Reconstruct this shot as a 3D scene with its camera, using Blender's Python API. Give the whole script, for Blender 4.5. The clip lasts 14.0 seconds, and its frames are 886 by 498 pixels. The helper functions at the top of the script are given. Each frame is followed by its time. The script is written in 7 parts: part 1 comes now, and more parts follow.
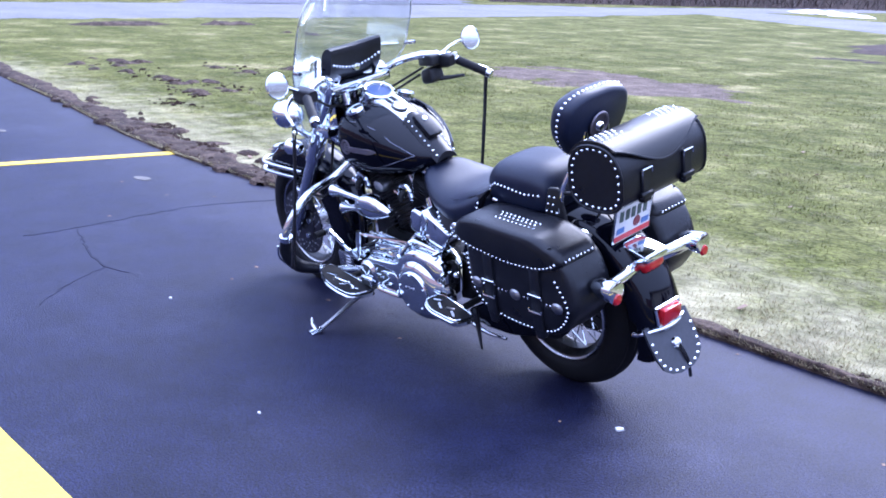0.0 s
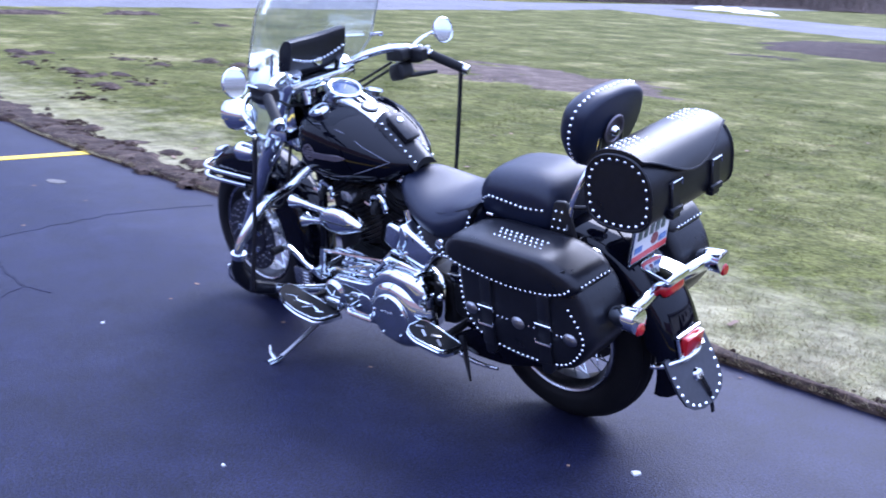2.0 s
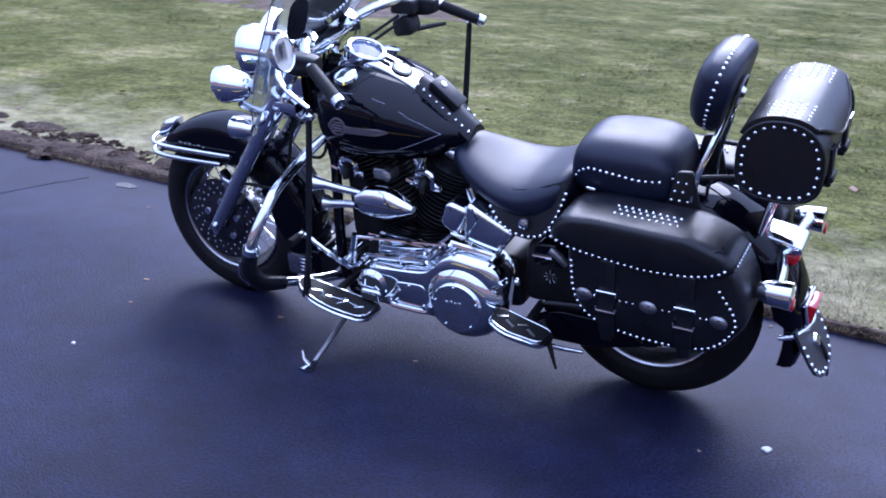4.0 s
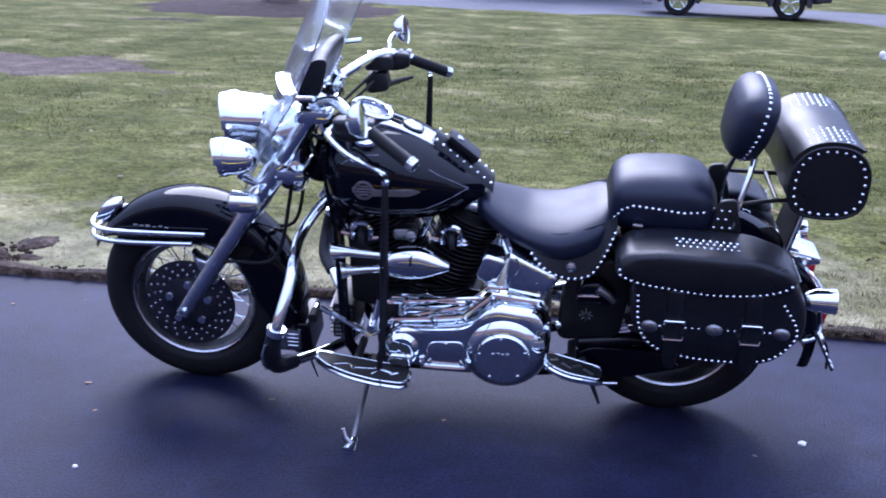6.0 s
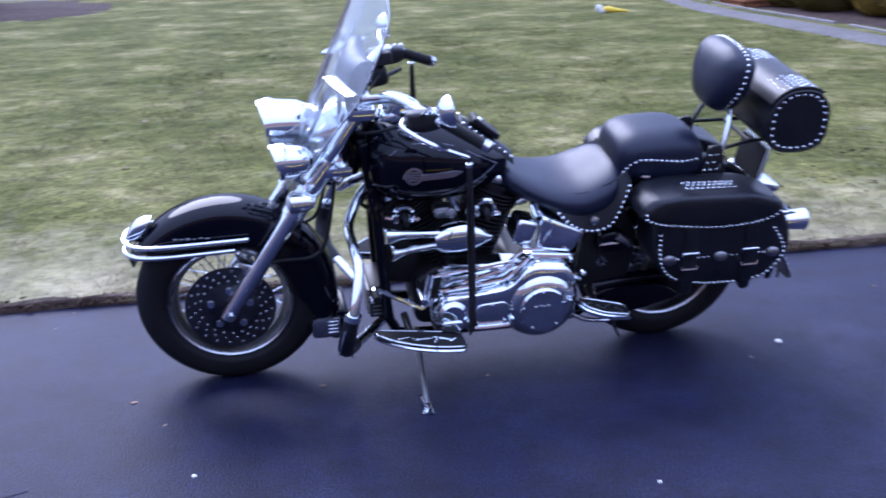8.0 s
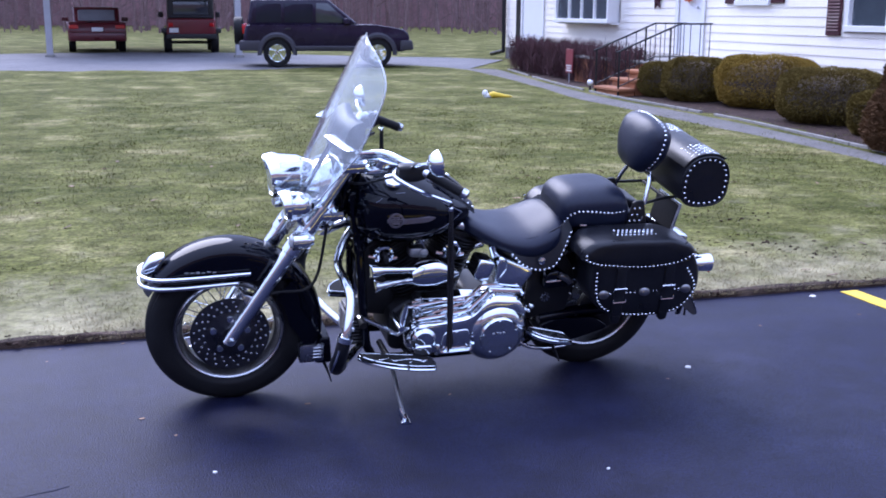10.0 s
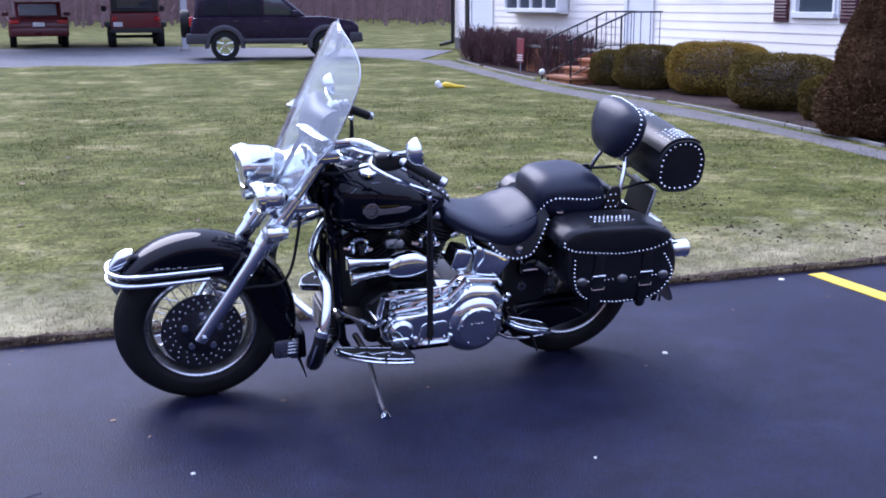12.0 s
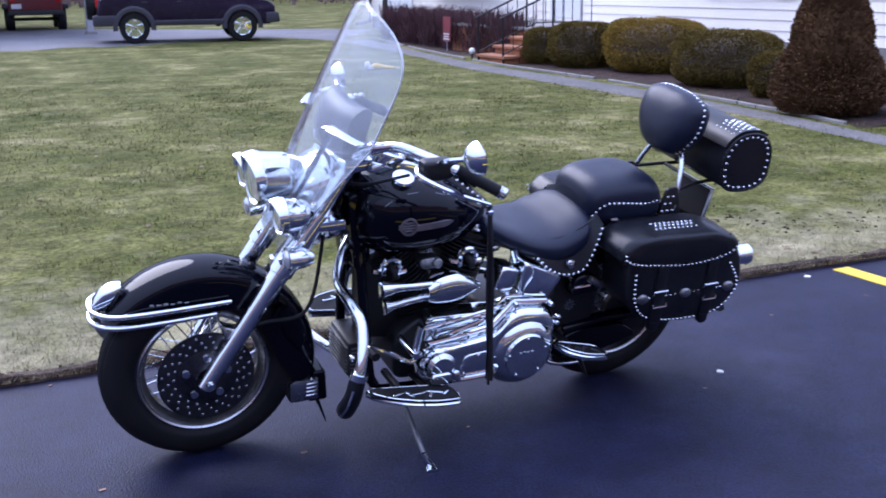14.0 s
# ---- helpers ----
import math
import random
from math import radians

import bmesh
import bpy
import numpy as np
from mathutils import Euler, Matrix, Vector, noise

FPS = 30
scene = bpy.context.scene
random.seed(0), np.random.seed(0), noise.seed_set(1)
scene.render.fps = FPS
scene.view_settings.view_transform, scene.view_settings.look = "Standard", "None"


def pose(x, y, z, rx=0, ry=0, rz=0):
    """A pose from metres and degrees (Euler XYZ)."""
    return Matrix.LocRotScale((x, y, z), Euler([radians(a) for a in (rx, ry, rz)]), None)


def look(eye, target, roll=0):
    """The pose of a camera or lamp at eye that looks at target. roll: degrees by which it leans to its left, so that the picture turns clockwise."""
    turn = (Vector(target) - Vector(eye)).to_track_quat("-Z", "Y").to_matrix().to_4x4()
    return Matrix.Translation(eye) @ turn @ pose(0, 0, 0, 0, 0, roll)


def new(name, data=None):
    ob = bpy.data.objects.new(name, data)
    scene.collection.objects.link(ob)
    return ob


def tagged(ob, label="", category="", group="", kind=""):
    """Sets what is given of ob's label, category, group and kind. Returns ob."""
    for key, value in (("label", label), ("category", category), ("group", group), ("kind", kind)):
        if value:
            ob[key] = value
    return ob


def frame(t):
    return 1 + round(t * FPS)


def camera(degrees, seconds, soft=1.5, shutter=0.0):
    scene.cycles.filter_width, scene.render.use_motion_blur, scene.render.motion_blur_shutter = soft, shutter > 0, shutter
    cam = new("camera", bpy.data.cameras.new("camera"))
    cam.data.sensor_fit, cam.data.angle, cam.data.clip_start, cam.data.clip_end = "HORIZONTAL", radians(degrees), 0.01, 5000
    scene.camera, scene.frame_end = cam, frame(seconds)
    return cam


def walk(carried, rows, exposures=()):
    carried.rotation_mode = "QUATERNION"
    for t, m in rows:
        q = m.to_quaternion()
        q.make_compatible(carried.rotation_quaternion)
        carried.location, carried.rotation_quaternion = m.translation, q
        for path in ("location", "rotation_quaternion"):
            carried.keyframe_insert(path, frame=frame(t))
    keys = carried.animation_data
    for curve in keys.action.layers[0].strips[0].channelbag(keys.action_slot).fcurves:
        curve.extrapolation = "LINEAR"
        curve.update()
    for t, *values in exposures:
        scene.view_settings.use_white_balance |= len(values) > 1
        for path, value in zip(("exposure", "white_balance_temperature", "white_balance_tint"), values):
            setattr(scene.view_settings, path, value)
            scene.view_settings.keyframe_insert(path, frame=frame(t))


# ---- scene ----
cam = camera(44.9, 14.0, soft=1.8, shutter=0.5)
PATH = [
    (0, (3.108, -2.839, 1.426), (1.679, -1.536, 0.913), 2.3),
    (0.3, (3.074, -2.853, 1.408), (1.651, -1.541, 0.906), 1.8),
    (0.5, (3.037, -2.836, 1.411), (1.616, -1.523, 0.904), 1.9),
    (1, (2.923, -2.743, 1.422), (1.57, -1.382, 0.858), 1.3),
    (1.5, (2.784, -2.659, 1.416), (1.371, -1.368, 0.836), 2.2),
    (2, (2.598, -2.714, 1.38), (1.297, -1.286, 0.864), 3.2),
    (2.5, (2.333, -2.765, 1.397), (1.167, -1.243, 0.831), 1.9),
    (3, (2.082, -2.704, 1.362), (0.949, -1.148, 0.819), 2.3),
    (3.2, (1.97, -2.745, 1.401), (0.878, -1.175, 0.816), 2.8),
    (5.3, (0.697, -3.288, 1.408), (0.323, -1.413, 0.821), 1.4),
    (5.5, (0.582, -3.297, 1.371), (0.269, -1.407, 0.796), 1.7),
    (5.9, (0.381, -3.294, 1.385), (0.183, -1.376, 0.855), 1.6),
    (6, (0.332, -3.297, 1.392), (0.149, -1.379, 0.856), 2.0),
    (6.5, (0.077, -3.375, 1.414), (0.06, -1.459, 0.841), 0.2),
    (7, (-0.208, -3.481, 1.42), (-0.164, -1.566, 0.844), 0.7),
    (7.5, (-0.445, -3.502, 1.431), (-0.241, -1.579, 0.918), -0.1),
    (8, (-0.69, -3.556, 1.467), (-0.338, -1.675, 0.891), -1.8),
    (8.2, (-0.807, -3.603, 1.495), (-0.323, -1.747, 0.928), -0.9),
    (10.3, (-1.217, -4.153, 1.477), (-0.592, -2.299, 1.06), 0.4),
    (10.5, (-1.233, -4.185, 1.478), (-0.58, -2.34, 1.067), 0.4),
    (11, (-1.24, -4.202, 1.478), (-0.545, -2.372, 1.063), 0.6),
    (11.5, (-1.225, -4.186, 1.479), (-0.587, -2.343, 1.034), 0.7),
    (12, (-1.264, -3.988, 1.454), (-0.579, -2.162, 1.008), -0.2),
    (12.5, (-1.267, -3.808, 1.459), (-0.558, -1.988, 1.031), 0.1),
    (13, (-1.315, -3.636, 1.458), (-0.527, -1.848, 1.03), 0.9),
    (13.5, (-1.448, -3.446, 1.469), (-0.593, -1.7, 1.0), -2.1),
    (14, (-1.441, -3.248, 1.448), (-0.605, -1.497, 0.963), -0.7),
]
walk(cam, [(t, look(eye, target, roll)) for t, eye, target, roll in PATH], [(0, 2.0, 5200, 24), (0.5, 1.78, 5150, 24), (1, 1.86, 5150, 24), (1.5, 1.82, 5100, 24), (2, 1.74, 5150, 24), (3, 1.38, 5130, 24), (5.5, 1.32, 5270, 25), (8, 1.37, 5200, 26), (11, 1.3, 5450, 25), (12.5, 1.27, 5450, 25), (14, 1.22, 5450, 25)])

# ---- world, sun, exposure ----
world = bpy.data.worlds.new("world")
scene.world = world
world.use_nodes = True
_nt = world.node_tree
_sky = _nt.nodes.new("ShaderNodeTexSky")
_sky.sky_type = "NISHITA"
_sky.sun_disc = False
SUN_ELEV, SUN_AZ = 42.0, 345.0      # degrees; azimuth clockwise from +y
_sky.sun_elevation, _sky.sun_rotation = radians(SUN_ELEV), radians(SUN_AZ)
_sky.air_density, _sky.dust_density, _sky.ozone_density = 1.0, 1.8, 1.2
_bg = _nt.nodes["Background"]
_bg.inputs["Strength"].default_value = 0.085
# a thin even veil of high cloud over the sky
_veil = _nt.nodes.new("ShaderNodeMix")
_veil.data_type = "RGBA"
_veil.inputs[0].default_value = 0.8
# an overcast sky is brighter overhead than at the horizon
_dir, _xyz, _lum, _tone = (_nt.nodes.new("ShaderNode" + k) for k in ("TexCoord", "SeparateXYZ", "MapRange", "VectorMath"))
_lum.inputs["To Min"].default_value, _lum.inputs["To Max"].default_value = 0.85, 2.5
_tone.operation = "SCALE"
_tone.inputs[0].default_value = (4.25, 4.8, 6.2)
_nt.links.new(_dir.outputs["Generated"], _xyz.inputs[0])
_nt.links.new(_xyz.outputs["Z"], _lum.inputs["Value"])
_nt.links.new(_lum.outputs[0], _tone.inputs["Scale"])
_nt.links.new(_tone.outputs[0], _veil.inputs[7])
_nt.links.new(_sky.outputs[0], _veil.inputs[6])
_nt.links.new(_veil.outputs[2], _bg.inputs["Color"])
sun = new("sun", bpy.data.lights.new("sun", "SUN"))
sun.data.energy, sun.data.angle, sun.data.color = 1.6, radians(40), (1.0, 0.965, 0.91)
_a, _e = radians(SUN_AZ), radians(SUN_ELEV)
sun.matrix_world = look((0, 0, 30), Vector((0, 0, 30)) - Vector((math.sin(_a) * math.cos(_e), math.cos(_a) * math.cos(_e), math.sin(_e))))


# ---- materials ----
def material(name, col, rough=0.5, metal=0.0, coat=0.0, var=0.25, vscale=3.0, fine=60.0, bump=0.0, bscale=200.0, spec=0.5, rvar=0.1, coord="Object", random=0.0):
    """A surface with its colour varied at two scales and a fine relief."""
    m = bpy.data.materials.new(name)
    m.use_nodes = True
    nt = m.node_tree
    n, l = nt.nodes, nt.links
    p = n["Principled BSDF"]
    p.inputs["Metallic"].default_value = metal
    p.inputs["Coat Weight"].default_value = coat
    p.inputs["Coat Roughness"].default_value = 0.04
    p.inputs["Specular IOR Level"].default_value = spec
    tc = n.new("ShaderNodeTexCoord")
    a = n.new("ShaderNodeTexNoise")
    a.inputs["Scale"].default_value, a.inputs["Detail"].default_value = vscale, 5
    b = n.new("ShaderNodeTexNoise")
    b.inputs["Scale"].default_value, b.inputs["Detail"].default_value = fine, 3
    for k in (a, b):
        l.new(tc.outputs[coord], k.inputs["Vector"])
    add = n.new("ShaderNodeMath")
    add.operation = "ADD"
    l.new(a.outputs["Fac"], add.inputs[0])
    l.new(b.outputs["Fac"], add.inputs[1])
    ramp = n.new("ShaderNodeMapRange")
    ramp.inputs["From Min"].default_value, ramp.inputs["From Max"].default_value = 0.6, 1.4
    ramp.inputs["To Min"].default_value, ramp.inputs["To Max"].default_value = 1 - var, 1 + var
    l.new(add.outputs[0], ramp.inputs["Value"])
    mul = n.new("ShaderNodeVectorMath")
    mul.operation = "SCALE"
    mul.inputs[0].default_value = col
    l.new(ramp.outputs[0], mul.inputs["Scale"])
    l.new(mul.outputs[0], p.inputs["Base Color"])
    if random:
        oi = n.new("ShaderNodeObjectInfo")
        r2 = n.new("ShaderNodeMapRange")
        r2.inputs["To Min"].default_value, r2.inputs["To Max"].default_value = 1 - random, 1 + random
        l.new(oi.outputs["Random"], r2.inputs["Value"])
        m2 = n.new("ShaderNodeVectorMath")
        m2.operation = "SCALE"
        l.new(mul.outputs[0], m2.inputs[0])
        l.new(r2.outputs[0], m2.inputs["Scale"])
        l.new(m2.outputs[0], p.inputs["Base Color"])
    rr = n.new("ShaderNodeMapRange")
    rr.inputs["From Min"].default_value, rr.inputs["From Max"].default_value = 0.3, 0.7
    rr.inputs["To Min"].default_value, rr.inputs["To Max"].default_value = max(0.02, rough - rvar), min(1, rough + rvar)
    l.new(a.outputs["Fac"], rr.inputs["Value"])
    l.new(rr.outputs[0], p.inputs["Roughness"])
    if bump:
        c = n.new("ShaderNodeTexNoise")
        c.inputs["Scale"].default_value, c.inputs["Detail"].default_value = bscale, 4
        l.new(tc.outputs[coord], c.inputs["Vector"])
        bp = n.new("ShaderNodeBump")
        bp.inputs["Strength"].default_value = bump
        bp.inputs["Distance"].default_value = 0.4 / bscale
        l.new(c.outputs["Fac"], bp.inputs["Height"])
        l.new(bp.outputs[0], p.inputs["Normal"])
    return m


def ground_mix(name, stops, scale, fine, bump, bscale, rough=0.9, detail=6, stripes=0.0, spec=0.2, clumps=0.0, contrast=0.4, worn=None, island=0.0):
    """Ground of several colours that run into one another in patches."""
    m = bpy.data.materials.new(name)
    m.use_nodes = True
    n, l = m.node_tree.nodes, m.node_tree.links
    p = n["Principled BSDF"]
    p.inputs["Specular IOR Level"].default_value = spec
    p.inputs["Roughness"].default_value = rough
    tc = n.new("ShaderNodeTexCoord")
    a = n.new("ShaderNodeTexNoise")
    a.inputs["Scale"].default_value, a.inputs["Detail"].default_value, a.inputs["Roughness"].default_value = scale, detail, 0.65
    l.new(tc.outputs["Object"], a.inputs["Vector"])
    r = n.new("ShaderNodeValToRGB")
    while len(r.color_ramp.elements) < len(stops):
        r.color_ramp.elements.new(0.5)
    for e, (pos, c) in zip(r.color_ramp.elements, stops):
        e.position, e.color = pos, (*c, 1)
    l.new(a.outputs["Fac"], r.inputs["Fac"])
    b = n.new("ShaderNodeTexNoise")
    b.inputs["Scale"].default_value, b.inputs["Detail"].default_value = fine, 4
    l.new(tc.outputs["Object"], b.inputs["Vector"])
    mr = n.new("ShaderNodeMapRange")
    mr.inputs["From Min"].default_value, mr.inputs["From Max"].default_value = 0.36, 0.64
    mr.inputs["To Min"].default_value, mr.inputs["To Max"].default_value = 1 - contrast, 1 + contrast
    l.new(b.outputs["Fac"], mr.inputs["Value"])
    mul = n.new("ShaderNodeVectorMath")
    mul.operation = "SCALE"
    l.new(r.outputs["Color"], mul.inputs[0])
    l.new(mr.outputs[0], mul.inputs["Scale"])
    l.new(mul.outputs[0], p.inputs["Base Color"])
    if worn:
        # trampled pale straw along the drive's edge, fading out into the lawn
        sx, ad, wm = n.new("ShaderNodeSeparateXYZ"), n.new("ShaderNodeMath"), n.new("ShaderNodeMapRange")
        ad.operation = "MULTIPLY_ADD"
        ad.inputs[1].default_value = 0.045
        l.new(tc.outputs["Object"], sx.inputs[0])
        l.new(sx.outputs["X"], ad.inputs[0])
        l.new(sx.outputs["Y"], ad.inputs[2])
        wm.inputs["From Min"].default_value, wm.inputs["From Max"].default_value = 0.8, 2.4
        wm.inputs["To Min"].default_value, wm.inputs["To Max"].default_value = 0.44, 0.0
        l.new(ad.outputs[0], wm.inputs["Value"])
        wn, wa, wc = n.new("ShaderNodeTexNoise"), n.new("ShaderNodeMath"), n.new("ShaderNodeMapRange")
        wn.inputs["Scale"].default_value, wn.inputs["Detail"].default_value, wn.inputs["Roughness"].default_value = 3.2, 8, 0.7
        l.new(tc.outputs["Object"], wn.inputs["Vector"])
        l.new(wn.outputs["Fac"], wa.inputs[0])
        l.new(wm.outputs[0], wa.inputs[1])
        wc.inputs["From Min"].default_value, wc.inputs["From Max"].default_value = 0.55, 0.95
        wc.inputs["To Min"].default_value, wc.inputs["To Max"].default_value = 0.0, 0.85
        l.new(wa.outputs[0], wc.inputs["Value"])
        wx = n.new("ShaderNodeMix")
        wx.data_type = "RGBA"
        l.new(wc.outputs[0], wx.inputs[0])
        l.new(mul.outputs[0], wx.inputs[6])
        wx.inputs[7].default_value = (*worn, 1)
        mul = n.new("ShaderNodeVectorMath")
        mul.operation = "SCALE"
        mul.inputs["Scale"].default_value = 1.0
        l.new(wx.outputs[2], mul.inputs[0])
    if clumps:
        cl = n.new("ShaderNodeTexNoise")
        cl.inputs["Scale"].default_value, cl.inputs["Detail"].default_value, cl.inputs["Roughness"].default_value = 6.0, 6, 0.72
        l.new(tc.outputs["Object"], cl.inputs["Vector"])
        cm = n.new("ShaderNodeMapRange")
        cm.inputs["From Min"].default_value, cm.inputs["From Max"].default_value = 0.38, 0.62
        cm.inputs["To Min"].default_value, cm.inputs["To Max"].default_value = 1 - clumps, 1 + clumps
        l.new(cl.outputs["Fac"], cm.inputs["Value"])
        m4 = n.new("ShaderNodeVectorMath")
        m4.operation = "SCALE"
        l.new(mul.outputs[0], m4.inputs[0])
        l.new(cm.outputs[0], m4.inputs["Scale"])
        l.new(m4.outputs[0], p.inputs["Base Color"])
        mul = m4
    if stripes:
        wv = n.new("ShaderNodeTexWave")
        wv.bands_direction = "X"
        wv.inputs["Scale"].default_value, wv.inputs["Distortion"].default_value, wv.inputs["Detail"].default_value = 0.3, 0.7, 2
        wv.inputs["Detail Scale"].default_value = 0.4
        l.new(tc.outputs["Object"], wv.inputs["Vector"])
        ws_ = n.new("ShaderNodeMapRange")
        ws_.inputs["To Min"].default_value, ws_.inputs["To Max"].default_value = 1 - stripes, 1 + stripes
        l.new(wv.outputs["Fac"], ws_.inputs["Value"])
        m3 = n.new("ShaderNodeVectorMath")
        m3.operation = "SCALE"
        l.new(mul.outputs[0], m3.inputs[0])
        l.new(ws_.outputs[0], m3.inputs["Scale"])
        l.new(m3.outputs[0], p.inputs["Base Color"])
        mul = m3
    if island:
        gi, im, m5 = n.new("ShaderNodeNewGeometry"), n.new("ShaderNodeMapRange"), n.new("ShaderNodeVectorMath")
        im.inputs["To Min"].default_value, im.inputs["To Max"].default_value = 1 - island, 1 + island
        m5.operation = "SCALE"
        l.new(gi.outputs["Random Per Island"], im.inputs["Value"])
        l.new(mul.outputs[0], m5.inputs[0])
        l.new(im.outputs[0], m5.inputs["Scale"])
        l.new(m5.outputs[0], p.inputs["Base Color"])
    c = n.new("ShaderNodeTexNoise")
    c.inputs["Scale"].default_value, c.inputs["Detail"].default_value = bscale, 5
    l.new(tc.outputs["Object"], c.inputs["Vector"])
    bp = n.new("ShaderNodeBump")
    bp.inputs["Strength"].default_value, bp.inputs["Distance"].default_value = bump, 0.5 / bscale
    l.new(c.outputs["Fac"], bp.inputs["Height"])
    l.new(bp.outputs[0], p.inputs["Normal"])
    return m


def glass(name, tint=(1, 1, 1), alpha=0.12, rough=0.02, dust=0.2):
    """Thin clear sheet: mostly see-through, with the gloss of its surface."""
    m = bpy.data.materials.new(name)
    m.use_nodes = True
    n, l = m.node_tree.nodes, m.node_tree.links
    out = n["Material Output"]
    n.remove(n["Principled BSDF"])
    tr, gl, mix, lw = n.new("ShaderNodeBsdfTransparent"), n.new("ShaderNodeBsdfGlossy"), n.new("ShaderNodeMixShader"), n.new("ShaderNodeLayerWeight")
    tr.inputs["Color"].default_value = (*tint, 1)
    gl.inputs["Roughness"].default_value = rough
    # the same gloss seen from either side of the sheet
    lw.inputs["Blend"].default_value = 0.5
    pw, add = n.new("ShaderNodeMath"), n.new("ShaderNodeMath")
    pw.operation, add.operation = "POWER", "MULTIPLY_ADD"
    pw.inputs[1].default_value = 5.0
    add.use_clamp = True
    add.inputs[1].default_value, add.inputs[2].default_value = 0.95, 0.04 + alpha
    l.new(lw.outputs["Facing"], pw.inputs[0])
    l.new(pw.outputs[0], add.inputs[0])
    l.new(add.outputs[0], mix.inputs[0])
    l.new(tr.outputs[0], mix.inputs[1])
    l.new(gl.outputs[0], mix.inputs[2])
    # a film of dust and fine scratches
    tc, nz, mr = n.new("ShaderNodeTexCoord"), n.new("ShaderNodeTexNoise"), n.new("ShaderNodeMapRange")
    mp = n.new("ShaderNodeMapping")
    mp.inputs["Scale"].default_value = (1, 1, 0.35)
    nz.inputs["Scale"].default_value, nz.inputs["Detail"].default_value = 14, 6
    l.new(tc.outputs["Object"], mp.inputs["Vector"])
    l.new(mp.outputs[0], nz.inputs["Vector"])
    l.new(nz.outputs["Fac"], mr.inputs["Value"])
    mr.inputs["From Min"].default_value, mr.inputs["From Max"].default_value = 0.35, 0.75
    mr.inputs["To Min"].default_value, mr.inputs["To Max"].default_value = dust * 0.6, dust * 1.5
    tl, df, m4, m5 = n.new("ShaderNodeBsdfTranslucent"), n.new("ShaderNodeBsdfGlossy"), n.new("ShaderNodeMixShader"), n.new("ShaderNodeMixShader")
    tl.inputs["Color"].default_value = (0.9, 0.93, 0.95, 1)
    df.inputs["Roughness"].default_value = 0.32
    m4.inputs[0].default_value = 0.9
    l.new(tl.outputs[0], m4.inputs[1])
    l.new(df.outputs[0], m4.inputs[2])
    l.new(mr.outputs[0], m5.inputs[0])
    l.new(mix.outputs[0], m5.inputs[1])
    l.new(m4.outputs[0], m5.inputs[2])
    l.new(m5.outputs[0], out.inputs["Surface"])
    return m


M = {}
M["chrome"] = material("chrome", (0.77, 0.81, 0.84), 0.06, 1.0, var=0.05, vscale=8, fine=40, rvar=0.035)
M["dull_chrome"] = material("dull_chrome", (0.55, 0.56, 0.58), 0.28, 1.0, var=0.12, vscale=12, fine=80, rvar=0.1)
M["steel"] = material("steel", (0.32, 0.32, 0.33), 0.38, 1.0, var=0.2, vscale=14, fine=90)
M["dark_steel"] = material("dark_steel", (0.11, 0.11, 0.115), 0.35, 1.0, var=0.25, vscale=14, fine=90)
M["black_paint"] = material("black_paint", (0.0016, 0.0019, 0.005), 0.25, 0, coat=0.5, var=0.2, spec=0.0)
M["black_metal"] = material("black_metal", (0.009, 0.009, 0.0105), 0.42, 0.0, var=0.3, bump=0.1, bscale=300, spec=0.35)
M["lid_leather"] = material("lid_leather", (0.008, 0.008, 0.0095), 0.4, 0, var=0.3, vscale=9, fine=70, bump=0.25, bscale=420, rvar=0.06, spec=0.45)
M["leather"] = material("leather", (0.0075, 0.008, 0.0115), 0.34, 0, var=0.4, vscale=9, fine=70, bump=0.35, bscale=420, rvar=0.08, spec=0.3)
M["vinyl"] = material("seat_vinyl", (0.007, 0.0098, 0.024), 0.42, 0, var=0.3, vscale=6, fine=90, bump=0.2, bscale=500, rvar=0.07, spec=0.33)
M["rubber"] = material("rubber", (0.0085, 0.0085, 0.0095), 0.6, 0, var=0.35, vscale=12, fine=120, bump=0.25, bscale=250, spec=0.2)
M["plastic"] = material("black_plastic", (0.012, 0.012, 0.013), 0.45, 0, var=0.2)
M["red_lens"] = material("red_lens", (0.42, 0.008, 0.012), 0.12, 0, coat=0.6, var=0.15, vscale=30, fine=200)
M["gold"] = material("pale_pinstripe", (0.19, 0.2, 0.25), 0.35, 0.4, var=0.1)
M["emblem"] = material("emblem_metal", (0.17, 0.15, 0.17), 0.4, 0.6, var=0.15, vscale=40)
M["white_plate"] = material("plate_white", (0.72, 0.72, 0.72), 0.4, 0, var=0.06)
M["plate_red"] = material("plate_red", (0.55, 0.03, 0.04), 0.4, 0, var=0.1)
M["plate_blue"] = material("plate_blue", (0.05, 0.14, 0.4), 0.4, 0, var=0.1)
M["ink"] = material("plate_ink", (0.04, 0.07, 0.06), 0.5)
M["shield"] = glass("windshield_sheet", (0.96, 0.98, 0.985), 0.03, dust=0.12)
M["gauge_glass"] = material("gauge_glass", (0.07, 0.1, 0.19), 0.16, 0, var=0.1, spec=0.15)
M["lens"] = material("lamp_lens", (0.7, 0.72, 0.75), 0.06, 0.7, var=0.1, vscale=30, fine=60)
M["asphalt"] = ground_mix("sealed_asphalt", [(0.3, (0.00551, 0.0061, 0.02091)), (0.5, (0.00836, 0.0094, 0.02856)), (0.72, (0.01852, 0.0195, 0.04182))], 1.1, 120, 1.2, 150, rough=0.55, spec=0.17, clumps=0.26, contrast=0.75)
